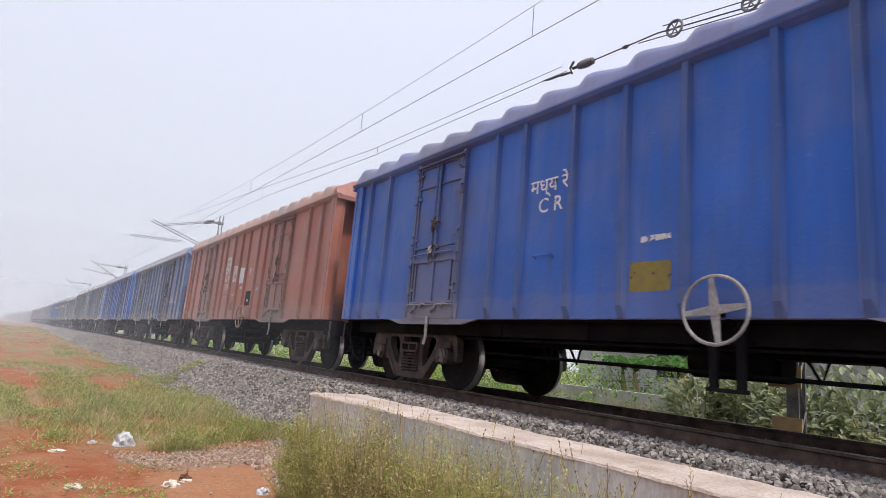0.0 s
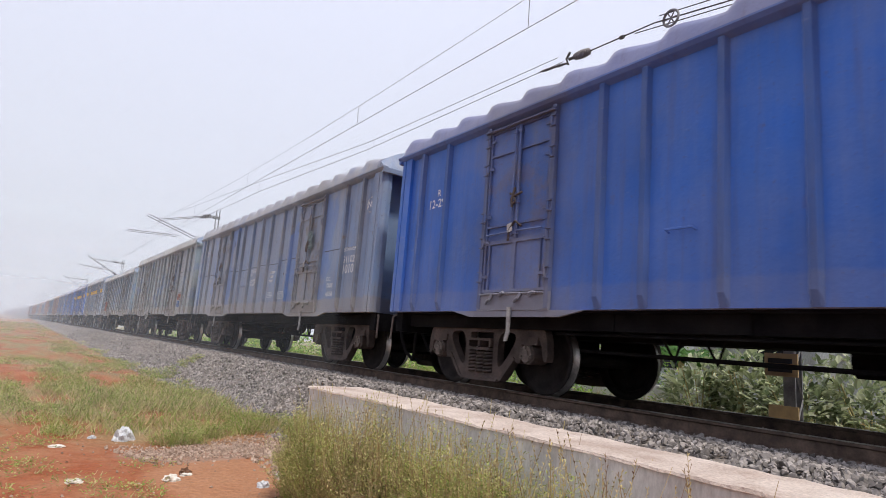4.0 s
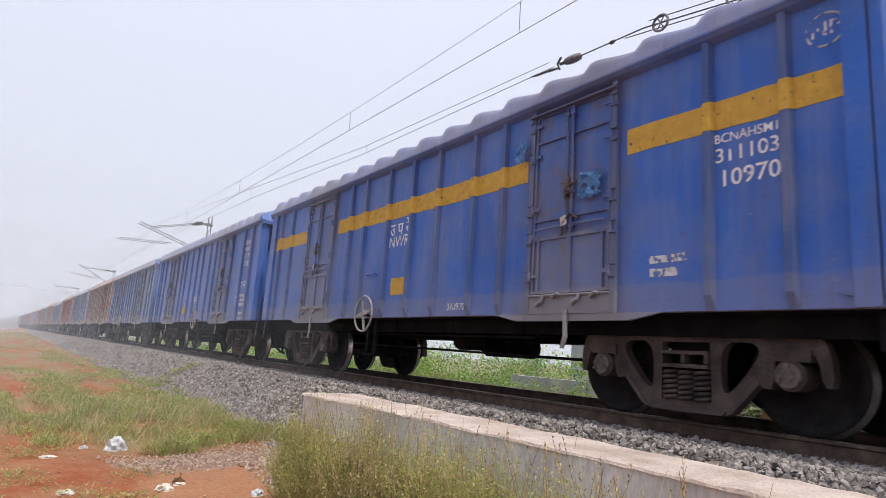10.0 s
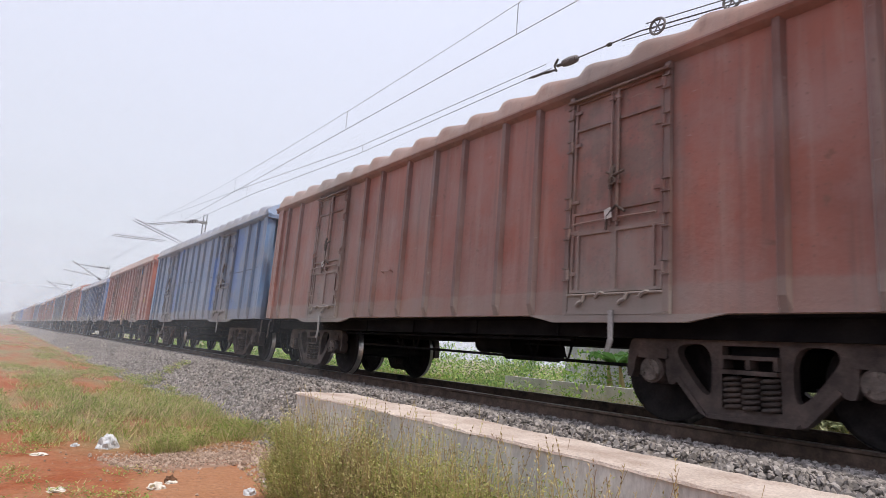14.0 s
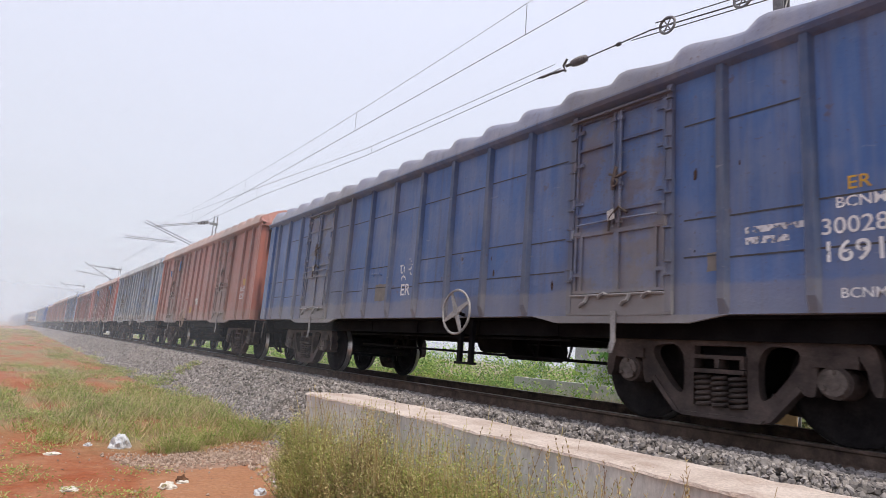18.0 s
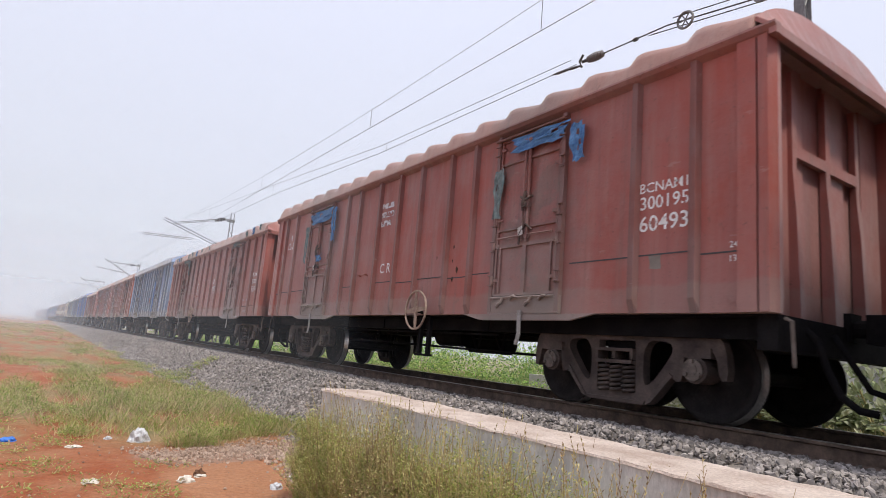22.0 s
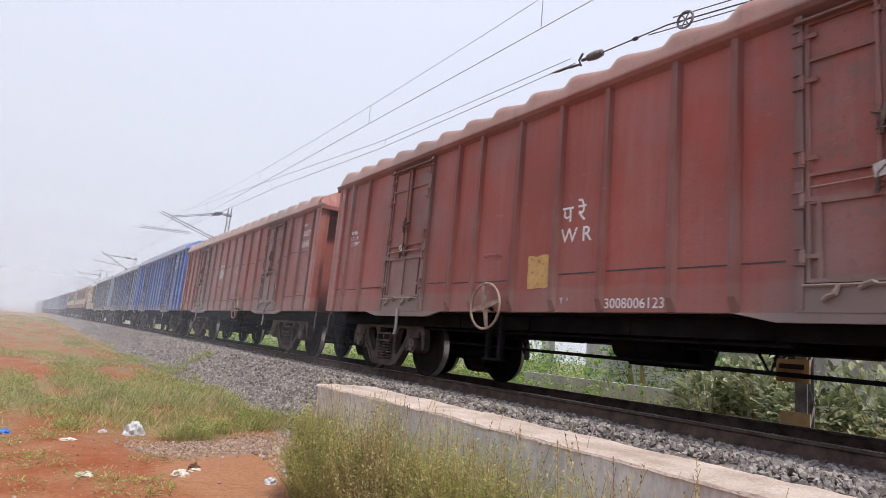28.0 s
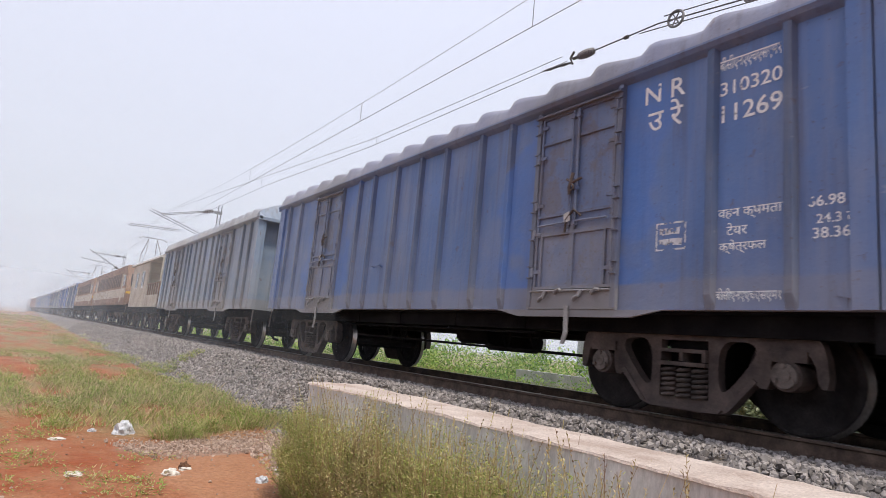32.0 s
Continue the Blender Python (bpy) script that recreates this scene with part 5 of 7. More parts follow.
# rags caught under the roof straps of one red wagon
for n, y in enumerate((0.0, 0.66, 1.38, 6.3, 7.6, 8.54, 9.43, 10.1, 11.8, 12.19, 12.65)):
    tarp_scrap(18, y, 3.80 - 0.03 * (n % 3), 0.20 + 0.05 * (n % 3), 0.17 + 0.04 * (n % 2), 40 + n, M_TARP if n % 4 == 1 else M_TARP_OLD, 0.055)
tarp_scrap(15, 11.22, 3.15, 0.18, 0.25, 61)
yellow_band(7, 2.84, 3.13)
yellow_band(8, 2.79, 3.08)
# the red lower half of one door
part_block("repainted_door_panel", lambda bm: box(bm, -HW + 0.004, -HW + 0.006, 9.91, 11.15, BASE + 0.25, BASE + 0.90), flat_paint("brick_red_paint", (0.30, 0.115, 0.09), 0.30), wagon_of(6))
# older wagons: welded seams across the sheets, rust holes and dents
SEAM = flat_paint("dark_weld_seam", (0.07, 0.07, 0.075))
RUST_SPOT = flat_paint("bare_rust", (0.055, 0.03, 0.02), 0.36)


def old_sheets(k, heights, spots):
    rnd = random.Random(k * 13)
    nest = 5.0, 1.7
    posts, doors, start, end = bays(k)
    edges = sorted([start + 0.12, end - 0.12, *posts] + [v for d in doors for v in (d - 0.09, d + DOOR_W + 0.09)])
    for a, b in zip(edges, edges[1:]):
        if any(d < (a + b) / 2 < d + DOOR_W for d in doors):
            continue
        for z in heights:
            if rnd.random() < 0.92:
                zz = z + rnd.uniform(-0.03, 0.03)
                plate(k, "weld_seam", [(a + 0.06, zz - 0.008), (b - 0.06, zz - 0.008), (b - 0.06, zz + 0.008), (a + 0.06, zz + 0.008)], SEAM, SIDE - 0.004)
    for _ in range(spots):
        if rnd.random() < 0.3:
            nest = rnd.uniform(start + 0.6, end - 0.6), rnd.uniform(1.45, 2.9)
        y, z = rnd.gauss(nest[0], 0.30), min(3.3, max(1.2, rnd.gauss(nest[1], 0.28)))
        y, r = min(end - 0.25, max(start + 0.25, y)), 0.009 + 0.022 * rnd.random() ** 2
        n = 9
        h = r * rnd.uniform(1.2, 4.0)
        plate(k, "rust_spot", [(y + r * math.cos(6.283 * i / n) * rnd.uniform(0.6, 1.2), z + h * math.sin(6.283 * i / n) * rnd.uniform(0.6, 1.2)) for i in range(n)], RUST_SPOT, SIDE - 0.0035)


for k, heights, spots in ((5, (1.42, 1.95, 2.75), 80), (6, (1.35, 2.56), 150), (18, (1.35,), 0), (14, (1.6, 2.0, 2.95), 10), (16, (1.7,), 22), (4, (2.35,), 4), (12, (2.4,), 8), (2, (1.6,), 6), (17, (1.65,), 8), (19, (2.3,), 5), (22, (1.4, 2.5), 6), (21, (1.5,), 5)):
    old_sheets(k, heights, spots)
lettering(0, "मध्य रे", 8.01, 2.77, 0.19)
lettering(0, "C R", 7.99, 2.50, 0.19)
patch(0, 6.25, 6.75, 1.34, 1.66, OLIVE)
bars(0, 6.26, 6.62, 1.85, 1.95, FAINT)
patch(1, 7.84, 8.38, 2.51, 3.06, CHIPPED)
lettering(1, "N W", 8.03, 2.35, 0.19)
lettering(1, "उ प", 8.00, 2.07, 0.22)
patch(1, 6.95, 7.50, 2.22, 2.72, CHIPPED)
patch(1, 6.21, 6.76, 2.14, 2.61, WHITE)
lettering(1, "R", 5.72, 2.43, 0.21)
patch(1, 5.43, 5.89, 1.45, 1.87, BLACK)
bars(1, 5.56, 5.75, 1.53, 1.66, WHITE)
patch(1, 6.90, 7.39, 1.30, 1.57, GREYISH)
patch(1, 12.97, 13.42, 2.88, 3.68, FAINT)
stripes(1, 13.00, 13.49, 2.91, 3.68)
outline(2, 0.40, 0.62, 2.85, 3.12)
bars(1, 6.97, 7.36, 1.76, 1.90, FAINT)
patch(1, 6.38, 6.60, 1.98, 2.03, WHITE)
bars(1, 4.81, 5.04, 1.81, 2.00, FAINT)
lettering(2, "300796", 1.32, 2.02, 0.19)
lettering(2, "62977", 1.33, 1.82, 0.18)
bars(2, 1.15, 1.53, 2.15, 2.24, FAINT)
lettering(2, "S E", 7.30, 1.79, 0.21)
lettering(2, "द पू", 7.35, 2.12, 0.23)
patch(2, 7.07, 7.67, 1.25, 1.67, YELLOW)
patch(2, 4.59, 4.70, 2.59, 2.74, WHITE)
bars(2, 1.75, 2.51, 1.74, 2.00, FAINT)
patch(2, 8.76, 9.17, 1.90, 2.08, WHITE)
lettering(3, "12-29", 12.37, 2.79, 0.14)
lettering(3, "R", 12.38, 2.96, 0.11)
lettering(4, "NP", 0.57, 3.14, 0.13, ringed=True)
lettering(4, "311020", 1.22, 2.12, 0.17)
lettering(4, "10109", 1.27, 1.92, 0.18)
lettering(4, "BCNAHSM1", 1.24, 2.33, 0.10)
lettering(4, "C.C.", 2.16, 1.76, 0.09)
lettering(4, "TARE", 2.08, 1.62, 0.09)
lettering(4, "AREA", 2.07, 1.44, 0.10)
lettering(4, "ECR", 7.21, 1.91, 0.17)
lettering(4, "पू म रे", 7.26, 2.22, 0.14)
bars(4, 5.52, 5.87, 1.84, 2.17, FAINT)
grid_label(4, 5.52, 5.91, 1.47, 1.59)
grid_label(4, 4.75, 5.13, 1.42, 1.59)
bars(4, 12.45, 12.93, 3.05, 3.30, FAINT)
lettering(5, "मध्य रे", 13.30, 3.21, 0.18)
lettering(5, "C R", 13.23, 2.92, 0.17)
lettering(5, "300194", 13.20, 2.15, 0.16)
lettering(5, "60083", 13.19, 1.96, 0.16)
lettering(5, "BCNAM1", 13.17, 1.77, 0.10)
lettering(5, "10-25", 12.59, 3.07, 0.15)
patch(5, 1.75, 2.49, 1.64, 1.89, ORANGE)
patch(5, 2.01, 2.46, 1.33, 1.59, FADED)
patch(5, 0.44, 0.64, 2.13, 2.33, OCHRE)
patch(6, 3.92, 4.47, 1.56, 2.04, YELLOW)
bars(6, -0.26, 0.27, 1.77, 2.17, FAINT)
patch(6, -0.60, -0.20, 1.52, 1.88, FADED)
patch(6, 8.13, 8.74, 1.36, 1.60, FADED)
patch(6, 9.10, 9.50, 1.56, 1.93, YELLOW)
lettering(6, "N", 6.91, 1.77, 0.16)
lettering(6, "3", 6.91, 2.05, 0.17)
lettering(7, "C R", 7.13, 1.75, 0.19, FAINT)
lettering(7, "मध्य", 7.13, 2.06, 0.17, FAINT)
lettering(8, "उ प रे", 7.25, 2.58, 0.22)
lettering(8, "NWR", 7.21, 2.36, 0.20)
patch(8, 6.92, 7.39, 1.44, 1.73, YELLOW)
lettering(8, "310970", 5.49, 1.19, 0.10)
lettering(8, "311103", 1.31, 2.52, 0.17)
lettering(8, "10970", 1.22, 2.29, 0.16)
lettering(8, "BCNAHSM1", 1.26, 2.69, 0.12)
lettering(8, "NP", 0.55, 3.43, 0.13, FAINT, ringed=True)
bars(8, 1.84, 2.25, 1.39, 1.66, FAINT)
lettering(9, "बीसीएनए", 1.36, 3.29, 0.17)
lettering(9, "एच एस एम।", 1.35, 3.10, 0.16)
lettering(9, "311303", 1.32, 2.90, 0.19)
lettering(9, "17362", 1.30, 2.68, 0.17)
lettering(9, "उ म रे", 1.28, 2.07, 0.24)
bars(9, 0.95, 1.55, 1.44, 1.83, FAINT)
lettering(9, "बीसीएनए", 1.21, 1.25, 0.09)
lettering(9, "एच एस एम।", 1.21, 1.11, 0.08)
lettering(9, "उ म रे", 6.52, 1.83, 0.22)
patch(9, 7.69, 8.38, 1.27, 1.58, YELLOW)
bars(9, 1.72, 1.96, 1.45, 1.79, FAINT)
stripes(9, 13.21, 13.86, 2.88, 3.64)
lettering(10, "NP", 0.58, 3.08, 0.12, FAINT, ringed=True)
lettering(10, "BCNA-M1", 1.28, 2.96, 0.14)
lettering(10, "300697", 1.24, 2.77, 0.19)
lettering(10, "70118", 1.22, 2.55, 0.18)
lettering(10, "S R", 1.23, 2.10, 0.18)
lettering(10, "BCNA-M1", 1.15, 1.18, 0.10)
lettering(10, "V T", 0.48, 1.65, 0.07)
bars(10, 1.01, 1.46, 1.47, 1.84, FAINT)
patch(10, 5.28, 5.98, 1.30, 1.65, YELLOW)
lettering(10, "S R", 7.21, 1.77, 0.20)
patch(10, 13.11, 13.44, 1.91, 2.14, WHITE)
bars(10, 12.23, 12.68, 2.92, 3.07, FAINT)
bars(12, 12.19, 12.71, 1.40, 1.75, FAINT)
bars(12, 12.80, 13.27, 1.43, 1.56, FAINT)
lettering(12, "R", 13.23, 3.33, 0.12)
bars(12, 13.05, 13.32, 3.09, 3.20, FAINT)
patch(12, 11.39, 11.51, 1.18, 1.25, WHITE)
lettering(13, "S W", 8.05, 2.28, 0.18)
patch(13, 6.20, 6.72, 1.27, 1.61, YELLOW)
lettering(13, "BCNAHSM1", 1.30, 2.17, 0.12)
patch(13, 1.00, 1.50, 1.86, 2.06, OCHRE)
lettering(13, "311505", 1.26, 1.71, 0.14)
lettering(13, "30017", 1.23, 1.53, 0.13)
stripes(13, 13.15, 13.71, 2.90, 3.66)
lettering(13, "TARE", 2.27, 1.54, 0.08)
lettering(13, "AREA", 2.25, 1.41, 0.07)
bars(13, 7.09, 7.36, 1.53, 1.75, FAINT)
bars(13, 7.56, 8.34, 1.03, 1.14, FAINT)
patch(13, 7.97, 8.18, 2.85, 2.98, WHITE)
lettering(14, "ER", 0.24, 2.09, 0.11, YELLOW)
lettering(14, "BCNM1", 0.20, 1.94, 0.09)
lettering(14, "300289", 0.11, 1.75, 0.16)
lettering(14, "16915", 0.15, 1.54, 0.17)
lettering(14, "BCNM1", 0.21, 1.21, 0.08)
lettering(14, "ER", 6.87, 1.52, 0.19)
lettering(14, "पू रे", 6.89, 1.86, 0.22, FAINT)
patch(14, 7.47, 7.89, 1.36, 1.66, GREYISH)
bars(14, 0.65, 1.14, 1.66, 1.86, FAINT)
patch(14, 1.38, 1.51, 1.46, 1.64, GREYISH)
lettering(15, "300399", 1.17, 1.94, 0.17)
lettering(15, "83205", 1.20, 1.73, 0.16)
patch(15, 0.97, 1.34, 2.06, 2.24, OCHRE)
patch(15, 0.17, 0.52, 1.31, 1.54, CHIPPED)
bars(15, 0.51, 0.68, 3.27, 3.37, FAINT)
bars(15, 0.27, 0.51, 2.66, 2.77, FAINT)
patch(15, 6.88, 7.47, 1.28, 1.56, OCHRE)
patch(15, 6.32, 6.75, 1.61, 1.84, CHIPPED)
lettering(16, "द पू", 6.66, 2.33, 0.23, FAINT)
lettering(16, "S E", 6.66, 2.04, 0.21, FAINT)
bars(16, 5.56, 5.80, 1.55, 1.68, FAINT)
lettering(17, "BCNAM1", 1.23, 2.40, 0.11)
lettering(17, "300195", 1.21, 2.23, 0.19)
lettering(17, "60493", 1.20, 2.00, 0.19)
lettering(17, "24.6", 0.45, 1.69, 0.06)
lettering(17, "13.7", 0.46, 1.56, 0.06)
patch(17, 1.26, 1.40, 1.52, 1.67, GREYISH)
lettering(17, "R", 12.50, 3.08, 0.14)
lettering(17, "12-25", 12.43, 2.86, 0.17)
bars(17, 7.03, 7.58, 2.72, 3.24, FAINT)
lettering(17, "C R", 7.22, 1.92, 0.18)
lettering(18, "वापसी", 12.95, 3.10, 0.11, FAINT)
lettering(18, "R", 12.93, 2.96, 0.11, FAINT)
lettering(18, "9 2025", 12.93, 2.80, 0.10, FAINT)
patch(18, 12.00, 12.12, 1.50, 1.66, ORANGE)
lettering(18, "BCNM1", 0.38, 2.30, 0.12)
lettering(18, "300189", 0.36, 2.09, 0.17)
lettering(18, "33540", 0.34, 1.86, 0.18)
lettering(18, "TARE 27.20 t", 1.02, 1.55, 0.07, FAINT)
lettering(18, "AREA 42.7 m", 1.02, 1.40, 0.07, FAINT)
lettering(18, "BCNM1", 1.02, 1.20, 0.09, FAINT)
lettering(18, "C", 7.94, 2.26, 0.19)
lettering(18, "म", 7.94, 2.02, 0.19)
lettering(18, "R", 5.33, 2.30, 0.22)
lettering(18, "ध्य", 5.28, 2.05, 0.22)
lettering(19, "बीसीएनएएचएसएम१", 1.35, 2.28, 0.075)
lettering(19, "310220", 1.35, 2.13, 0.145)
lettering(19, "10173", 1.32, 1.95, 0.13)
lettering(19, "66 96", 1.39, 1.79, 0.08)
lettering(19, "24 64", 1.39, 1.67, 0.07)
lettering(19, "39 89", 1.39, 1.55, 0.07)
lettering(19, "वहन क्षमता", 2.19, 1.90, 0.08)
lettering(19, "टेयर", 2.25, 1.73, 0.09)
lettering(19, "क्षेत्रफल", 2.17, 1.55, 0.07)
lettering(19, "बीसीएनएएचएसएम१", 1.24, 1.19, 0.08)
patch(19, 5.59, 5.94, 1.79, 2.16, ORANGE)
outline(19, 5.61, 6.12, 2.58, 3.03)
patch(19, 5.01, 5.20, 2.68, 2.77, WHITE)
patch(16, 4.05, 4.46, 1.75, 3.45, FRESH)
lettering(21, "प रे", 6.57, 2.25, 0.21)
lettering(21, "W R", 6.57, 1.98, 0.18)
lettering(21, "3008006123", 5.72, 1.15, 0.13)
patch(21, 6.95, 7.32, 1.36, 1.78, OCHRE)
lettering(21, "T P", 6.65, 1.19, 0.07, FAINT)
bars(21, 1.34, 1.71, 2.19, 2.59, FAINT)
bars(21, 12.40, 12.94, 2.38, 2.73, FAINT)
lettering(22, "S", 6.95, 2.35, 0.19, FAINT)
lettering(22, "E", 6.03, 2.36, 0.20, FAINT)
lettering(22, "द", 6.97, 2.78, 0.21, FAINT)
lettering(22, "पू", 6.07, 2.78, 0.24, FAINT)
patch(22, 7.52, 8.12, 2.16, 2.63, CHIPPED)
patch(22, 5.56, 5.86, 1.24, 1.57, BLACK)
lettering(23, "ECR", 2.22, 3.42, 0.25)
lettering(23, "पू म रे", 2.21, 3.08, 0.25)
lettering(23, "BCNAHSM1", 1.34, 3.54, 0.15)
lettering(23, "311023", 1.32, 3.29, 0.19)
lettering(23, "21922", 1.31, 3.06, 0.18)
lettering(23, "C.C.", 1.29, 1.95, 0.11)
lettering(23, "TARE", 1.24, 1.77, 0.09)
lettering(23, "AREA", 1.23, 1.60, 0.08)
lettering(23, "66.94 t.", 0.59, 1.94, 0.11)
lettering(23, "24.34 t.", 0.58, 1.76, 0.09)
lettering(23, "39.79 m", 0.57, 1.59, 0.08)
lettering(23, "BCNAHSM1", 1.16, 1.19, 0.10)
outline(23, 1.75, 2.19, 1.58, 1.89)
bars(23, 1.77, 2.15, 1.61, 1.85, FAINT)
grid_label(23, 4.78, 5.21, 1.45, 1.73)
grid_label(23, 4.13, 4.56, 1.45, 1.74)
patch(23, 4.77, 5.16, 1.08, 1.33, CREAMY)
lettering(23, "BMBS", 4.96, 1.27, 0.085, OCHRE_INK)
lettering(23, "ESD", 4.93, 1.15, 0.085, OCHRE_INK)
lettering(23, "वापसी", 13.0, 3.53, 0.13)
lettering(23, "03-29", 13.0, 3.14, 0.13)
lettering(23, "R", 12.97, 3.32, 0.12)
grid_label(23, 12.95, 13.30, 1.53, 1.85)
grid_label(23, 12.32, 12.62, 1.52, 1.98)
bars(23, 12.98, 13.3, 1.18, 1.24, WHITE)
lettering(24, "N R", 2.16, 3.39, 0.21)
lettering(24, "उ रे", 2.14, 3.08, 0.23)
lettering(24, "310320", 1.26, 3.20, 0.185)
lettering(24, "11269", 1.30, 2.94, 0.175)
lettering(24, "बीसीएनएएचएसएम१", 1.29, 3.45, 0.15)
lettering(24, "वहन क्षमता", 1.25, 1.96, 0.11)
lettering(24, "टेयर", 1.35, 1.79, 0.09)
lettering(24, "क्षेत्रफल", 1.30, 1.64, 0.08)
lettering(24, "66.98 टन", 0.52, 1.96, 0.09)
lettering(24, "24.3 टन", 0.51, 1.81, 0.08)
lettering(24, "38.36 मी²", 0.48, 1.69, 0.09)
lettering(24, "बीसीएनएएचएसएम१", 1.18, 1.19, 0.11)
outline(24, 1.86, 2.20, 1.66, 1.95)
bars(24, 1.90, 2.16, 1.69, 1.91, FAINT)

lettering(22, "300790", 0.40, 2.95, 0.19)
lettering(22, "66461", 0.37, 2.69, 0.18)
bars(22, 0.25, 0.55, 3.13, 3.23, FAINT)
bars(22, -0.40, -0.15, 1.45, 1.95, FAINT)
lettering(15, "N", 7.93, 2.35, 0.18, FAINT)
bars(15, 7.85, 8.02, 1.98, 2.14, FAINT)



# ---- brake van and engines in the middle of the train ----
M_CREAM = rough_stuff("grimy_cream_paint", (0.42, 0.36, 0.28), (0.68, 0.62, 0.53), 1.2, 0.7)
M_VANROOF = rough_stuff("pale_van_paint", (0.55, 0.53, 0.50), (0.75, 0.73, 0.70), 1.5, 0.7)
M_MAROON = rough_stuff("grimy_maroon_paint", (0.20, 0.115, 0.075), (0.36, 0.23, 0.16), 1.2, 0.6)
M_GLASS = rough_stuff("dark_cab_glass", (0.015, 0.017, 0.02), (0.03, 0.033, 0.04), 2, 0.12)
M_DARK = rough_stuff("dark_louvre", (0.07, 0.055, 0.045), (0.14, 0.11, 0.09), 4, 0.7)
YELLOW_BAND = rough_stuff("yellow_band_paint", (0.62, 0.36, 0.04), (0.75, 0.48, 0.08), 3, 0.6)


def build_van():
    van = tagged(new("brake_van"), "grimy cream brake van with an open railed platform", "brake van")
    n = VAN_LEN
    part_block("frame", lambda bm: box(bm, -1.45, 1.45, -0.35, n + 0.35, 0.85, 1.15), M_UNDER, van)
    part_block("cabin", lambda bm: box(bm, -1.5, 1.5, 3.6, n - 0.8, 1.15, 3.55), M_CREAM, van)
    bm = bmesh.new()
    prism(bm, [(-1.6, 3.55), (-1.58, 3.66), (-1.1, 3.88), (0, 4.0), (1.1, 3.88), (1.58, 3.66), (1.6, 3.55)], 1, 0.2, n - 0.2)
    part("roof", bm, M_VANROOF, van, "pale curved van roof")
    for y in (4.6, 6.6):
        win = part_block("window", lambda bm: box(bm, -1.515, -1.49, y, y + 0.7, 2.25, 3.05), M_GLASS, van)
        part_block("window_frame", lambda bm: (box(bm, -1.53, -1.50, y - 0.06, y + 0.76, 2.17, 2.245), box(bm, -1.53, -1.50, y - 0.06, y + 0.76, 3.055, 3.12)), M_VANROOF, win)
    part_block("side_sheet", lambda bm: box(bm, -1.5, -1.46, 0.1, 3.6, 1.15, 1.75), M_CREAM, van)
    for s in (-1, 1):
        for y in (0.15, 0.75, 1.35, 1.95, 2.55, 3.15):
            part_block("railing_post", lambda bm: rod(bm, [(s * 1.46, y, 1.15), (s * 1.46, y, 2.35)], 0.035, 6), M_MAROON, van)
        part_block("handrail", lambda bm: rod(bm, [(s * 1.46, 0.1, 2.35), (s * 1.46, 3.6, 2.35)], 0.03, 6), M_MAROON, van)
        for y in (0.25, 3.5):
            part_block("roof_post", lambda bm: rod(bm, [(s * 1.44, y, 1.15), (s * 1.44, y, 3.58)], 0.04, 6), M_CREAM, van)
    for mid in (1.9, n - 1.9):
        bm = bmesh.new()
        bogie_frame(bm, -1)
        bmesh.ops.translate(bm, verts=bm.verts, vec=(0, mid, 0))
        part("side_frame", bm, M_BOGIE, van)
        for d in (-1, 1):
            build_wheelset(van, mid + d)
    return van


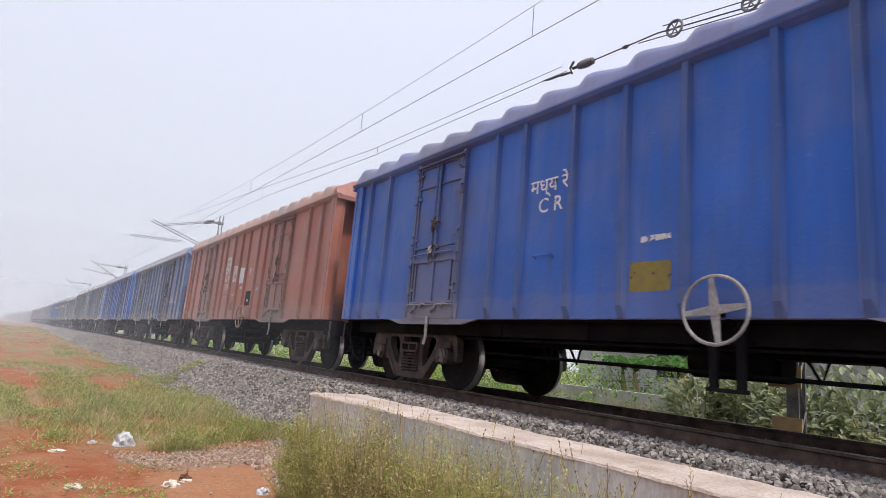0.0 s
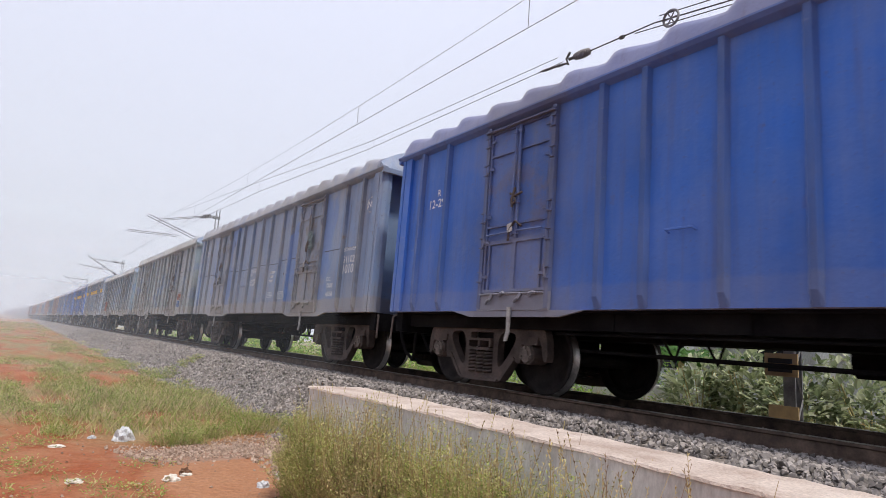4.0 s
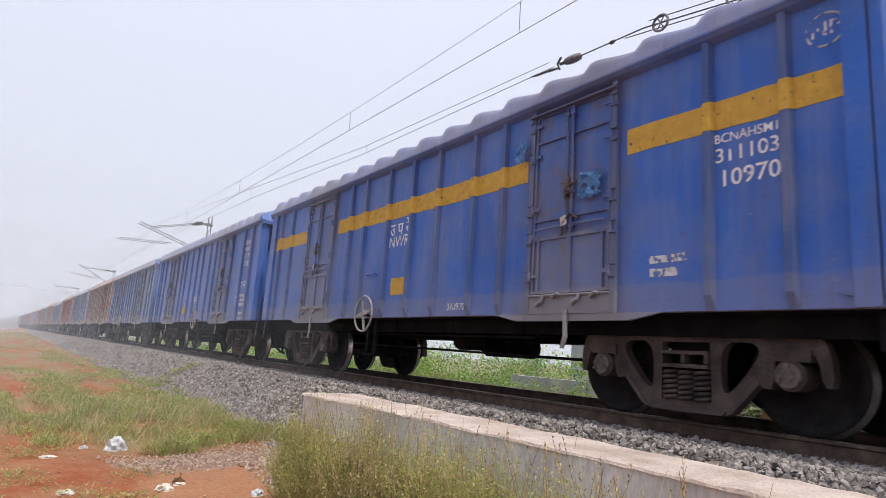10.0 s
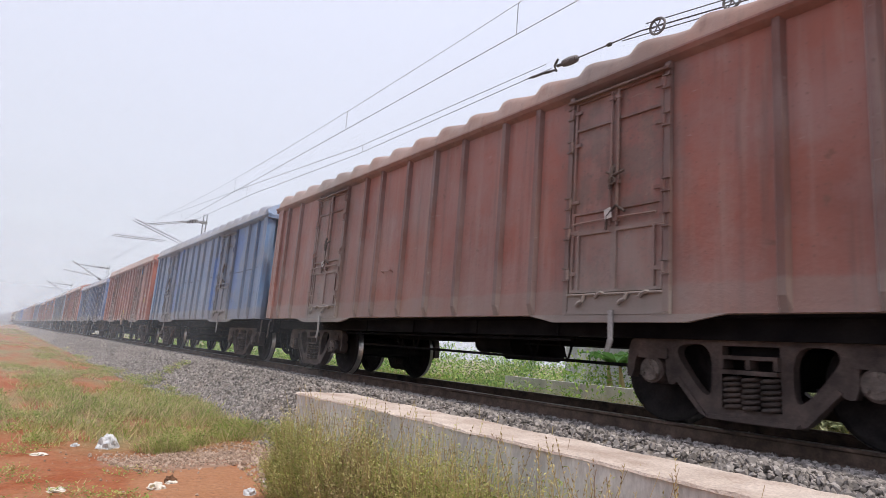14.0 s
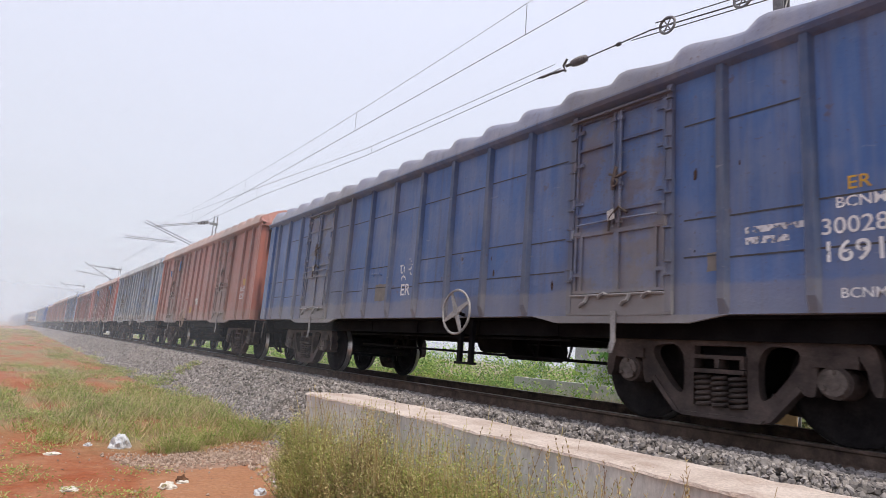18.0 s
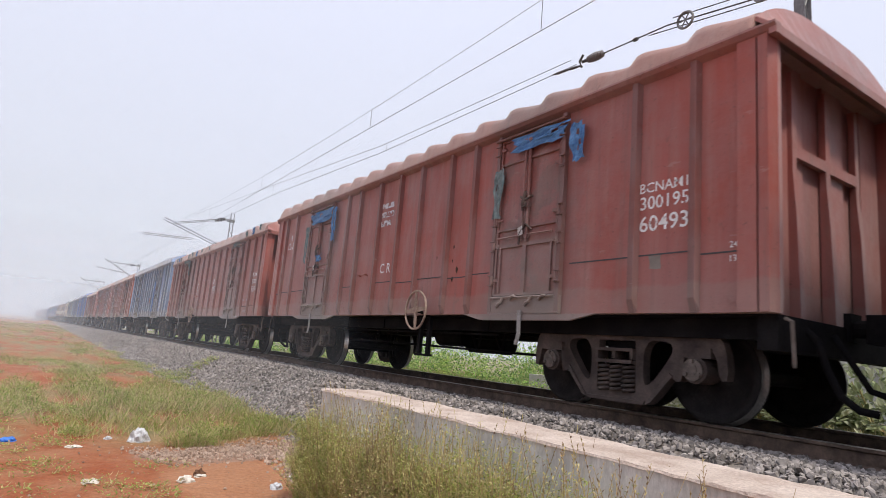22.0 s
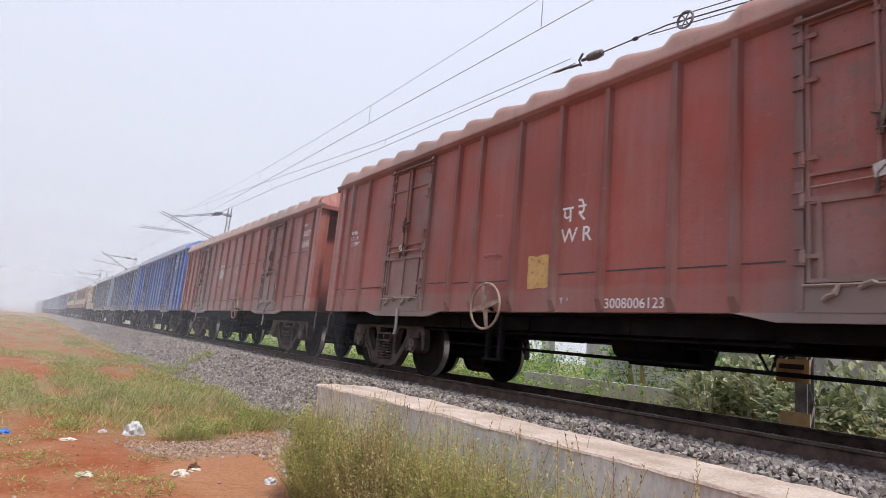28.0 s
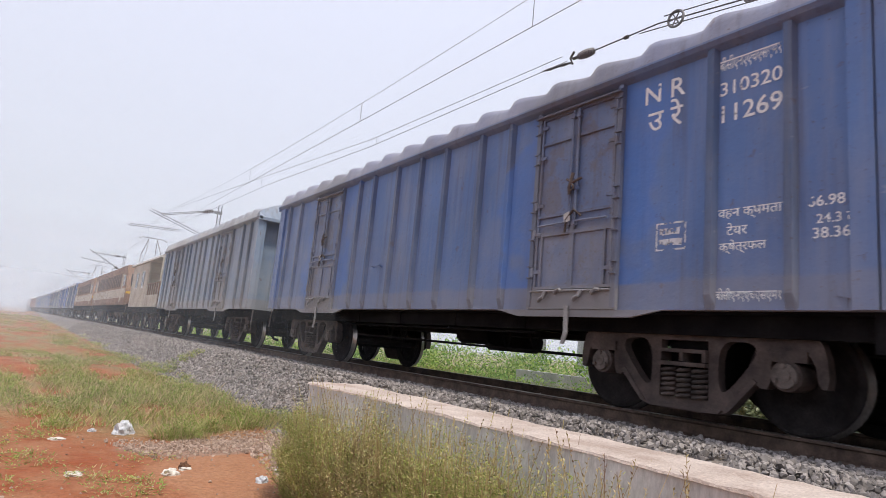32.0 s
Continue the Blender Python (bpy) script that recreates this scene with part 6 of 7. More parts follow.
def build_loco(pan_up):
    loco = new("electric_locomotive")
    n = LOCO_LEN
    part_block("frame", lambda bm: box(bm, -1.4, 1.4, -0.35, n + 0.35, 0.85, 1.35), M_UNDER, loco)
    bm = bmesh.new()
    prism(bm, [(0.0, 1.3), (n, 1.3), (n, 2.3), (n - 0.55, 3.45), (n - 0.75, 3.85), (0.75, 3.85), (0.55, 3.45), (0.0, 2.3)], 0, -1.55, 1.55)
    bmesh.ops.bevel(bm, geom=[e for e in bm.edges], offset=0.06, segments=2, affect="EDGES")
    part("body", bm, M_MAROON, loco)
    part_block("cream_band", lambda bm: box(bm, -1.558, -1.546, 0.3, n - 0.3, 1.75, 2.35), M_CREAM, loco, "faded cream band along the body")
    for e in (0, 1):
        y = 0.0 if e == 0 else n
        d = 1 if e == 0 else -1
        part_block("yellow_stripe", lambda bm: box(bm, -1.54, 1.54, *sorted((y - d * 0.01, y + d * 0.02)), 2.0, 2.14), YELLOW_BAND, loco)
        for x in (-0.72, 0.72):
            bm = bmesh.new()
            prism(bm, [(y + d * 0.10, 2.45), (y + d * 0.50, 3.28), (y + d * 0.53, 3.28), (y + d * 0.14, 2.44)], 0, x - 0.6, x + 0.6)
            bmesh.ops.translate(bm, verts=bm.verts, vec=(0, -d * 0.05, 0))
            part("windscreen", bm, M_GLASS, loco)
        part_block("cab_window", lambda bm: box(bm, -1.562, -1.54, *sorted((y + d * 0.9, y + d * 1.6)), 2.5, 3.2), M_GLASS, loco)
        part_block("cab_door", lambda bm: box(bm, -1.566, -1.54, *sorted((y + d * 1.8, y + d * 2.4)), 1.5, 3.3), M_CREAM, loco)
        part_block("buffer_beam", lambda bm: box(bm, -1.45, 1.45, *sorted((y - d * 0.36, y - d * 0.30)), 0.75, 1.3), M_DARK, loco)
    for i in range(15):
        y = 3.0 + i * (n - 6.6) / 14
        part_block("louvre", lambda bm: box(bm, -1.564, -1.54, y, y + 0.55, 2.5, 3.35), M_DARK, loco)
    part_block("roof_deck", lambda bm: box(bm, -1.1, 1.1, 2.0, n - 2.0, 3.84, 4.0), M_DARK, loco)
    for y in (7.5, 9.2, 11.5):
        part_block("roof_box", lambda bm: box(bm, -0.8, 0.8, y, y + 1.1, 3.99, 4.3), M_DARK, loco)
    for y, up in ((3.4, pan_up == 0), (n - 3.4, pan_up == 1)):
        top = WIRE_Z if up else 4.6
        bm = bmesh.new()
        for x in (-0.55, 0.55):
            mid = (4.0 + top) / 2
            rod(bm, [(x, y - 0.6, 4.1), (x * 0.8, y - 1.0 if up else y - 1.4, mid), (x * 0.5, y, top - 0.1)], 0.02, 5)
            rod(bm, [(x, y + 0.6, 4.1), (x * 0.8, y + 1.0 if up else y + 1.4, mid), (x * 0.5, y, top - 0.1)], 0.02, 5)
        rod(bm, [(-0.9, y, top - 0.14), (-0.65, y, top - 0.02), (0.65, y, top - 0.02), (0.9, y, top - 0.14)], 0.022, 5)
        part("pantograph", bm, M_DARK, loco, "raised pantograph" if up else "folded pantograph")
    for mid in (4.3, n - 4.3):
        part_block("bogie", lambda bm: (box(bm, -1.2, -1.05, mid - 2.4, mid + 2.4, 0.55, 0.85), box(bm, -1.1, 1.1, mid - 1.0, mid - 0.7, 0.55, 0.86), box(bm, -1.22, -1.06, mid - 0.3, mid + 0.3, 0.35, 0.84)), M_BOGIE, loco)
        for d in (-1.7, 0.0, 1.7):
            part_block("axle_box", lambda bm: box(bm, -1.24, -1.02, mid + d - 0.2, mid + d + 0.2, 0.36, 0.7), M_BOGIE, loco)
            build_wheelset(loco, mid + d)
    return loco


TRAIN.append((build_van(), VAN_FRONT))
at = VAN_FRONT + VAN_LEN + 0.93
for i in (0, 1):
    loco = tagged(build_loco(i), "grimy maroon electric locomotive with a cream band", "locomotive", "pair of engines in the train")
    TRAIN.append((loco, at + i * (LOCO_LEN + 0.93)))


# ---- plants, stones, litter ----
def leafy(name, greens, rough=0.7, through=0.35):
    """Leaves that differ from one another, with some light coming through."""
    m, nt, b = tree_of(name, rough)
    geo = nt.nodes.new("ShaderNodeNewGeometry")
    r = nt.nodes.new("ShaderNodeValToRGB")
    els = r.color_ramp.elements
    while len(els) < len(greens):
        els.new(0.5)
    for i, g in enumerate(greens):
        els[i].position = i / (len(greens) - 1)
        els[i].color = (*g, 1)
    nt.links.new(geo.outputs["Random Per Island"], r.inputs[0])
    co = coords(nt)
    c = mix_of(nt, 0.5, r.outputs[0], ramp_of(nt, noise_of(nt, co, 3.0, 3), 0.3, 0.7, (0.6, 0.6, 0.6, 1), (1.3, 1.3, 1.3, 1)), "MULTIPLY")
    nt.links.new(c, b.inputs["Base Color"])
    tr = nt.nodes.new("ShaderNodeBsdfTranslucent")
    nt.links.new(c, tr.inputs[0])
    mx = nt.nodes.new("ShaderNodeMixShader")
    mx.inputs[0].default_value = through
    out = nt.nodes["Material Output"]
    nt.links.new(b.outputs[0], mx.inputs[1])
    nt.links.new(tr.outputs[0], mx.inputs[2])
    nt.links.new(mx.outputs[0], out.inputs[0])
    return m


M_GRASS = leafy("dry_and_green_grass", [(0.22, 0.29, 0.075), (0.37, 0.40, 0.13), (0.54, 0.49, 0.25), (0.60, 0.47, 0.29), (0.44, 0.34, 0.19)], through=0.45)
M_HERB = leafy("low_green_herbs", [(0.14, 0.22, 0.045), (0.29, 0.41, 0.095), (0.42, 0.48, 0.15), (0.55, 0.47, 0.24), (0.32, 0.27, 0.13), (0.20, 0.30, 0.07)], through=0.4)
M_WEED = leafy("yellow_green_weeds", [(0.12, 0.17, 0.04), (0.36, 0.42, 0.11), (0.57, 0.57, 0.22), (0.20, 0.27, 0.06), (0.70, 0.62, 0.34), (0.45, 0.42, 0.16)], through=0.5)
M_STALK = leafy("dry_stalks", [(0.30, 0.21, 0.11), (0.52, 0.42, 0.22), (0.44, 0.38, 0.17), (0.20, 0.12, 0.08)], through=0.1)
M_BUSH = leafy("green_bush_leaves", [(0.09, 0.19, 0.035), (0.19, 0.35, 0.07), (0.33, 0.48, 0.11), (0.48, 0.54, 0.17)], through=0.45)
M_SHRUB = leafy("grey_green_shrub_leaves", [(0.16, 0.21, 0.10), (0.36, 0.41, 0.25), (0.56, 0.58, 0.42), (0.46, 0.51, 0.28), (0.10, 0.13, 0.06)], 0.45, 0.4)
M_BANANA = leafy("banana_leaves", [(0.045, 0.12, 0.03), (0.08, 0.18, 0.045), (0.14, 0.25, 0.07)], 0.4, 0.45)


class Soup:
    """Loose faces, gathered as lists."""
    def __init__(self):
        self.v, self.f = [], []

    def face(self, *pts):
        n = len(self.v)
        self.v.extend(pts)
        self.f.append(tuple(range(n, n + len(pts))))

    def blade(self, p, tip, width, side, bend=0.0):
        """A narrow tapering blade from p to tip."""
        mid = ((p[0] + tip[0]) / 2 + bend * side[1], (p[1] + tip[1]) / 2 - bend * side[0], (p[2] + tip[2]) / 2 + abs(bend) * 0.5)
        n = len(self.v)
        w = width / 2
        self.v.extend([(p[0] - side[0] * w, p[1] - side[1] * w, p[2]), (p[0] + side[0] * w, p[1] + side[1] * w, p[2]),
                       (mid[0] + side[0] * w * 0.8, mid[1] + side[1] * w * 0.8, mid[2]), tip,
                       (mid[0] - side[0] * w * 0.8, mid[1] - side[1] * w * 0.8, mid[2])])
        self.f.append((n, n + 1, n + 2, n + 3, n + 4))

    def leaf(self, c, d, n_up, length, width):
        """A pointed oval leaf at c along d."""
        d = Vector(d).normalized()
        s = d.cross(Vector(n_up))
        if s.length < 0.1:
            s = d.cross(Vector((1, 0.3, 0)))
        s.normalize()
        c = Vector(c)
        k = len(self.v)
        up = s.cross(d) * 0.12 * length
        pts = [c, c + d * length * 0.35 + s * width * 0.5 + up, c + d * length * 0.7 + s * width * 0.42 + up * 0.8, c + d * length, c + d * length * 0.7 - s * width * 0.42 + up * 0.8, c + d * length * 0.35 - s * width * 0.5 + up]
        self.v.extend(tuple(p) for p in pts)
        self.f.append((k, k + 1, k + 2, k + 3))
        self.f.append((k, k + 3, k + 4, k + 5))

    def stem(self, a, b, r0, r1):
        a, b = Vector(a), Vector(b)
        d = (b - a).normalized()
        s = d.cross(Vector((0.31, 0.95, 0.05))).normalized()
        t = s.cross(d)
        k = len(self.v)
        for p, r in ((a, r0), (b, r1)):
            for g in (0.0, 2.094, 4.189):
                self.v.append(tuple(p + r * (math.cos(g) * s + math.sin(g) * t)))
        for i in range(3):
            j = (i + 1) % 3
            self.f.append((k + i, k + j, k + 3 + j, k + 3 + i))

    def make(self, name, material, label, category, kind="stuff", parent=None):
        me = bpy.data.meshes.new(name)
        me.from_pydata(self.v, [], self.f)
        me.materials.append(material)
        ob = new(name, me)
        if parent:
            ob.parent = parent
        else:
            tagged(ob, label, category, kind=kind)
        return ob


def ground_z(x, y):
    d = x - TRACK - bend(y)
    if d < -3.0:
        n = noise.noise((x * 0.35, y * 0.35, 3.0)) * 0.10 + noise.noise((x * 1.4, y * 1.4, 9.0)) * 0.035
        return GROUND + n * smoothstep(-3.0, -4.0, d) + 0.0010 * min(max(0.0, y - 8), 160.0)
    return bed_height(x, y)


def build_grass():
    rnd = random.Random(4)
    lawn, herbs = Soup(), Soup()

    def tuft(x, y, h, n, spread):
        z = ground_z(x, y)
        for _ in range(n):
            a = rnd.random() * 6.283
            r = spread * math.sqrt(rnd.random())
            px, py = x + r * math.cos(a), y + r * math.sin(a)
            hh = h * (0.4 + 0.8 * rnd.random())
            lean = hh * (0.4 + 1.0 * rnd.random())
            b = rnd.random() * 6.283
            lawn.blade((px, py, z - 0.01), (px + lean * math.cos(b), py + lean * math.sin(b), z + hh), 0.004 + 0.004 * rnd.random() + 0.0007 * y, (-math.sin(b), math.cos(b)), 0.12 * hh)

    def herb(x, y, h, n):
        """A low spreading herb: small leaves held flat."""
        z = ground_z(x, y)
        big = 0.8 + 0.045 * y
        for _ in range(n):
            a = rnd.random() * 6.283
            r = (0.02 + 0.14 * rnd.random()) * (0.7 + 0.02 * y)
            c = (x + r * math.cos(a), y + r * math.sin(a), z + h * rnd.random())
            herbs.leaf(c, (math.cos(a), math.sin(a), rnd.uniform(-0.1, 0.9)), (0, 0, 1), (0.017 + 0.025 * rnd.random()) * big, (0.007 + 0.009 * rnd.random()) * big)

    def cover(x, y):
        return noise.noise((x * 1.1, y * 0.27, 1.3)) + 0.7 * noise.noise((x * 2.6, y * 0.7, 7.7))

    def front(x):
        return 9.1 + 0.8 * noise.noise((x * 1.9, 0.3, 4)) - 0.5 * smoothstep(1.3, 1.8, x) * smoothstep(2.6, 2.1, x) - 0.15 * smoothstep(2.0, 3.4, x) + 0.7 * smoothstep(0.9, -0.2, x)
    # evenly thick to the eye, so thinner on the ground near by
    for _ in range(15000):
        u = rnd.random()
        y = 1 / math.sqrt(1 / 81 + u * (1 / 2300 - 1 / 81))
        x = -0.062 * y - 0.4 + rnd.random() * (4.3 + 0.062 * y)
        edge = 3.75 + 0.3 * noise.noise((y * 0.8, 0, 2)) + 0.5 * smoothstep(14, 20, y)
        if x > edge or y < front(x) + 1.3 * rnd.random() ** 3:
            continue
        c = cover(x, y) - 0.75 * smoothstep(23, 29, y) * smoothstep(1.9, 0.9, x) * smoothstep(48, 42, y) - 0.22 * smoothstep(0.3, -0.8, x)
        if c < -0.26 + 0.62 * rnd.random():
            continue
        tall = 0.95 + 0.75 * smoothstep(0.9, 1.8, x) * smoothstep(15.5, 11.0, y)
        if rnd.random() < 0.62:
            herb(x, y, tall * (0.05 + 0.09 * rnd.random()), 16)
        else:
            tuft(x, y, tall * (0.07 + 0.08 * rnd.random()), 8, 0.10 + 0.006 * y)
    # fuller growth in front of the ballast
    for cx, cy, rx, ry, n in ((3.35, 9.9, 0.50, 0.42, 120), (2.05, 8.75, 0.32, 0.30, 60), (2.45, 9.3, 0.40, 0.35, 70), (1.75, 10.6, 0.6, 0.6, 30), (2.9, 11.4, 0.7, 0.9, 36)):
        for _ in range(n):
            a, r = rnd.random() * 6.283, math.sqrt(rnd.random())
            x, y = cx + rx * r * math.cos(a), cy + ry * r * math.sin(a)
            h = 1.1 - 0.5 * r
            if rnd.random() < 0.55:
                herb(x, y, h * (0.15 + 0.14 * rnd.random()), 34)
            else:
                tuft(x, y, h * (0.14 + 0.12 * rnd.random()), 9, 0.10)
    # dry straw standing among it
    for _ in range(850):
        x, y = 0.6 + 3.2 * rnd.random(), 9.6 + 5.0 * rnd.random()
        tuft(x, y, 0.20, 2, 0.06)
    # a green tongue running up the ballast
    for _ in range(120):
        f = rnd.random() ** 1.4
        x, y = 3.45 + 1.15 * f + 0.1 * (rnd.random() - 0.5), 20.0 - 1.15 * f + (3.0 - 2.0 * f) * (rnd.random() - 0.5)
        z = bed_height(x, y)
        for _ in range(12):
            a, r = rnd.random() * 6.283, 0.16 * rnd.random()
            herbs.leaf((x + r * math.cos(a), y + r * math.sin(a), z + 0.02 + 0.08 * rnd.random()), (math.cos(a), math.sin(a), 0.6), (0, 0, 1), 0.06, 0.022)
    for cx, cy, n in ((1.0, 5.9, 40), (0.25, 7.3, 34), (-0.1, 8.3, 24), (0.7, 6.5, 22), (0.5, 8.9, 26), (1.3, 7.1, 14), (0.1, 6.3, 20), (-0.3, 7.4, 20)):
        for _ in range(n):
            x, y = cx + 0.55 * (rnd.random() - 0.5), cy + 0.7 * (rnd.random() - 0.5)
            if rnd.random() < 0.85:
                herb(x, y, 0.05, 9)
            else:
                tuft(x, y, 0.05, 4, 0.07)
    for _ in range(1200):
        y = 46 + 90 * rnd.random()
        x = -14 + 17.5 * rnd.random()
        if cover(x * 0.5, y * 0.5) > -0.2:
            herb(x, y, 0.12, 9)
    herbs.make("herbs", M_HERB, "low spreading green and yellowing herbs", "herbs")
    lawn.make("grass", M_GRASS, "patchy short grass, green and straw-coloured", "grass")


def build_weeds():
    """The tangled weeds at the foot of the wall, and dry stalks before it."""
    rnd = random.Random(9)
    green, stalks = Soup(), Soup()
    def plant(x, y, h, leaves):
        z = GROUND - 0.02
        a = rnd.random() * 6.283
        lean = 0.30 * h * rnd.random()
        p = Vector((x, y, z))
        steps = 5
        d = Vector((lean * math.cos(a) / steps, lean * math.sin(a) / steps, h / steps))
        for i in range(steps):
            q = p + d + Vector((rnd.uniform(-0.02, 0.02), rnd.uniform(-0.02, 0.02), 0))
            stalks.stem(p, q, 0.004 - 0.0005 * i, 0.0035 - 0.0005 * i)
            for _ in range(leaves):
                f = rnd.random()
                c = p.lerp(q, f)
                b = rnd.random() * 6.283
                lift = rnd.uniform(-0.2, 0.9)
                off = 0.03 + 0.09 * rnd.random() * (1 - 0.5 * i / steps)
                c = c + Vector((math.cos(b), math.sin(b), lift * 0.5)) * off * rnd.random()
                green.leaf(c, (math.cos(b), math.sin(b), lift), (0, 0, 1), 0.015 + 0.023 * rnd.random(), 0.008 + 0.010 * rnd.random())
            p = q
    def bushy(x, y, h, wide, leaves, into=green):
        """A many-stemmed herb: thin stems that fan out from one root, small leaves all along them."""
        root = Vector((x, y, GROUND - 0.02))
        for _ in range(6):
            a, out = rnd.random() * 6.283, wide * (0.15 + 0.85 * rnd.random())
            tall = h * (0.7 + 0.35 * rnd.random()) * (1 - 0.3 * (out / wide) ** 2)
            tip = Vector((out * math.cos(a), out * math.sin(a), tall))
            p = root
            for i in range(5):
                f = (i + 1) / 5
                q = root + Vector((tip.x * f ** 1.5, tip.y * f ** 1.5, tip.z * f)) + Vector((rnd.uniform(-0.012, 0.012), rnd.uniform(-0.012, 0.012), 0))
                stalks.stem(p, q, 0.0032 - 0.0004 * i, 0.0028 - 0.0004 * i)
                for _ in range(leaves if i else 2):
                    b = rnd.random() * 6.283
                    c = p.lerp(q, rnd.random()) + Vector((math.cos(b), math.sin(b), rnd.uniform(-0.2, 0.5))) * 0.055 * rnd.random()
                    into.leaf(c, (math.cos(b), math.sin(b), rnd.uniform(0.0, 0.9)), (0, 0, 1), 0.012 + 0.018 * rnd.random(), 0.005 + 0.007 * rnd.random())
                p = q
    for _ in range(760):
        y = 1.55 + 3.9 * rnd.random()
        x = 2.36 - 0.34 * rnd.random() * smoothstep(6.3, 4.2, y)
        thick = smoothstep(1.4, 2.1, y)
        if rnd.random() > 0.22 + 0.78 * thick:
            continue
        h = (0.66 + 0.48 * rnd.random() ** 1.4) * (0.86 + 0.14 * thick) * (1 - 0.22 * smoothstep(4.3, 5.6, y)) + 0.05 * math.sin(y * 5.1)
        dry = 3.3 < y < 4.2 and rnd.random() < 0.35
        bushy(x, y, h, 0.18 + 0.14 * rnd.random(), 6 + int(7 * thick), stalks if dry else green)
    # round the wall's end, out to the toe of the ballast
    for _ in range(105):
        y = 5.45 + 1.5 * rnd.random() ** 1.2
        x = 2.72 + 0.17 * (y - 5.5) + 0.75 * rnd.random() ** 1.2
        bushy(x, y, (0.40 + 0.26 * rnd.random()) * (1.05 - 0.35 * smoothstep(5.8, 7.0, y)), 0.24, 8)
    for _ in range(190):
        y = 6.8 + 2.8 * rnd.random() ** 1.3
        x = 3.15 + 0.215 * (y - 6.8) + 0.6 * rnd.random() ** 1.3
        plant(x, y, (0.16 + 0.28 * rnd.random()) * (1.1 - 0.35 * smoothstep(5.5, 9.0, y)), 22)
    for _ in range(40):
        plant(2.40 - 0.25 * rnd.random(), 0.9 + 1.9 * rnd.random(), 0.5 + 0.4 * rnd.random(), 3)
    green.make("weeds", M_WEED, "dense yellow-green weeds at the foot of the wall", "weeds")
    # tall dry stalks with seed heads
    for _ in range(230):
        y = 1.2 + 3.9 * rnd.random()
        x = 2.40 - 0.3 * rnd.random()
        z0, h = GROUND, 0.80 + 0.36 * rnd.random()
        a = rnd.random() * 6.283
        p = Vector((x, y, z0))
        q = p + Vector((0.16 * math.cos(a) * rnd.random(), 0.2 * math.sin(a), h * 0.6))
        t = q + Vector((0.14 * math.cos(a + 0.5), 0.2 * math.sin(a + 0.4) * rnd.random(), h * 0.4))
        stalks.stem(p, q, 0.0026, 0.0022)
        stalks.stem(q, t, 0.0022, 0.0012)
        if rnd.random() < 0.7:
            for i in range(9):
                f = 0.55 + 0.45 * i / 9
                c = q.lerp(t, f)
                b = rnd.random() * 6.283
                stalks.leaf(c, (0.7 * math.cos(b), 0.7 * math.sin(b), 0.8), (0, 0, 1), 0.022, 0.008)
    for y, x in ((7.0, 3.9), (5.4, 4.6), (5.0, 4.5), (3.4, 4.4), (4.2, 4.5), (6.1, 4.4)):
        z = bed_height(x, y) - 0.05
        stalks.stem((x, y, z), (x + 0.02, y - 0.04 + 0.08 * rnd.random(), z + 0.34), 0.006, 0.004)
    stalks.make("dry_stalks", M_STALK, "thin dry grass stalks standing before the wall", "stalks")


def stone_material(name, a, b):
    m, nt, bs = tree_of(name, 0.9)
    geo = nt.nodes.new("ShaderNodeNewGeometry")
    co = coords(nt)
    c = mix_of(nt, geo.outputs["Random Per Island"], a, b)
    c = mix_of(nt, 0.6, c, ramp_of(nt, noise_of(nt, co, 35.0, 4), 0.25, 0.75, (0.55, 0.55, 0.55, 1), (1.3, 1.3, 1.3, 1)), "MULTIPLY")
    nt.links.new(c, bs.inputs["Base Color"])
    return m


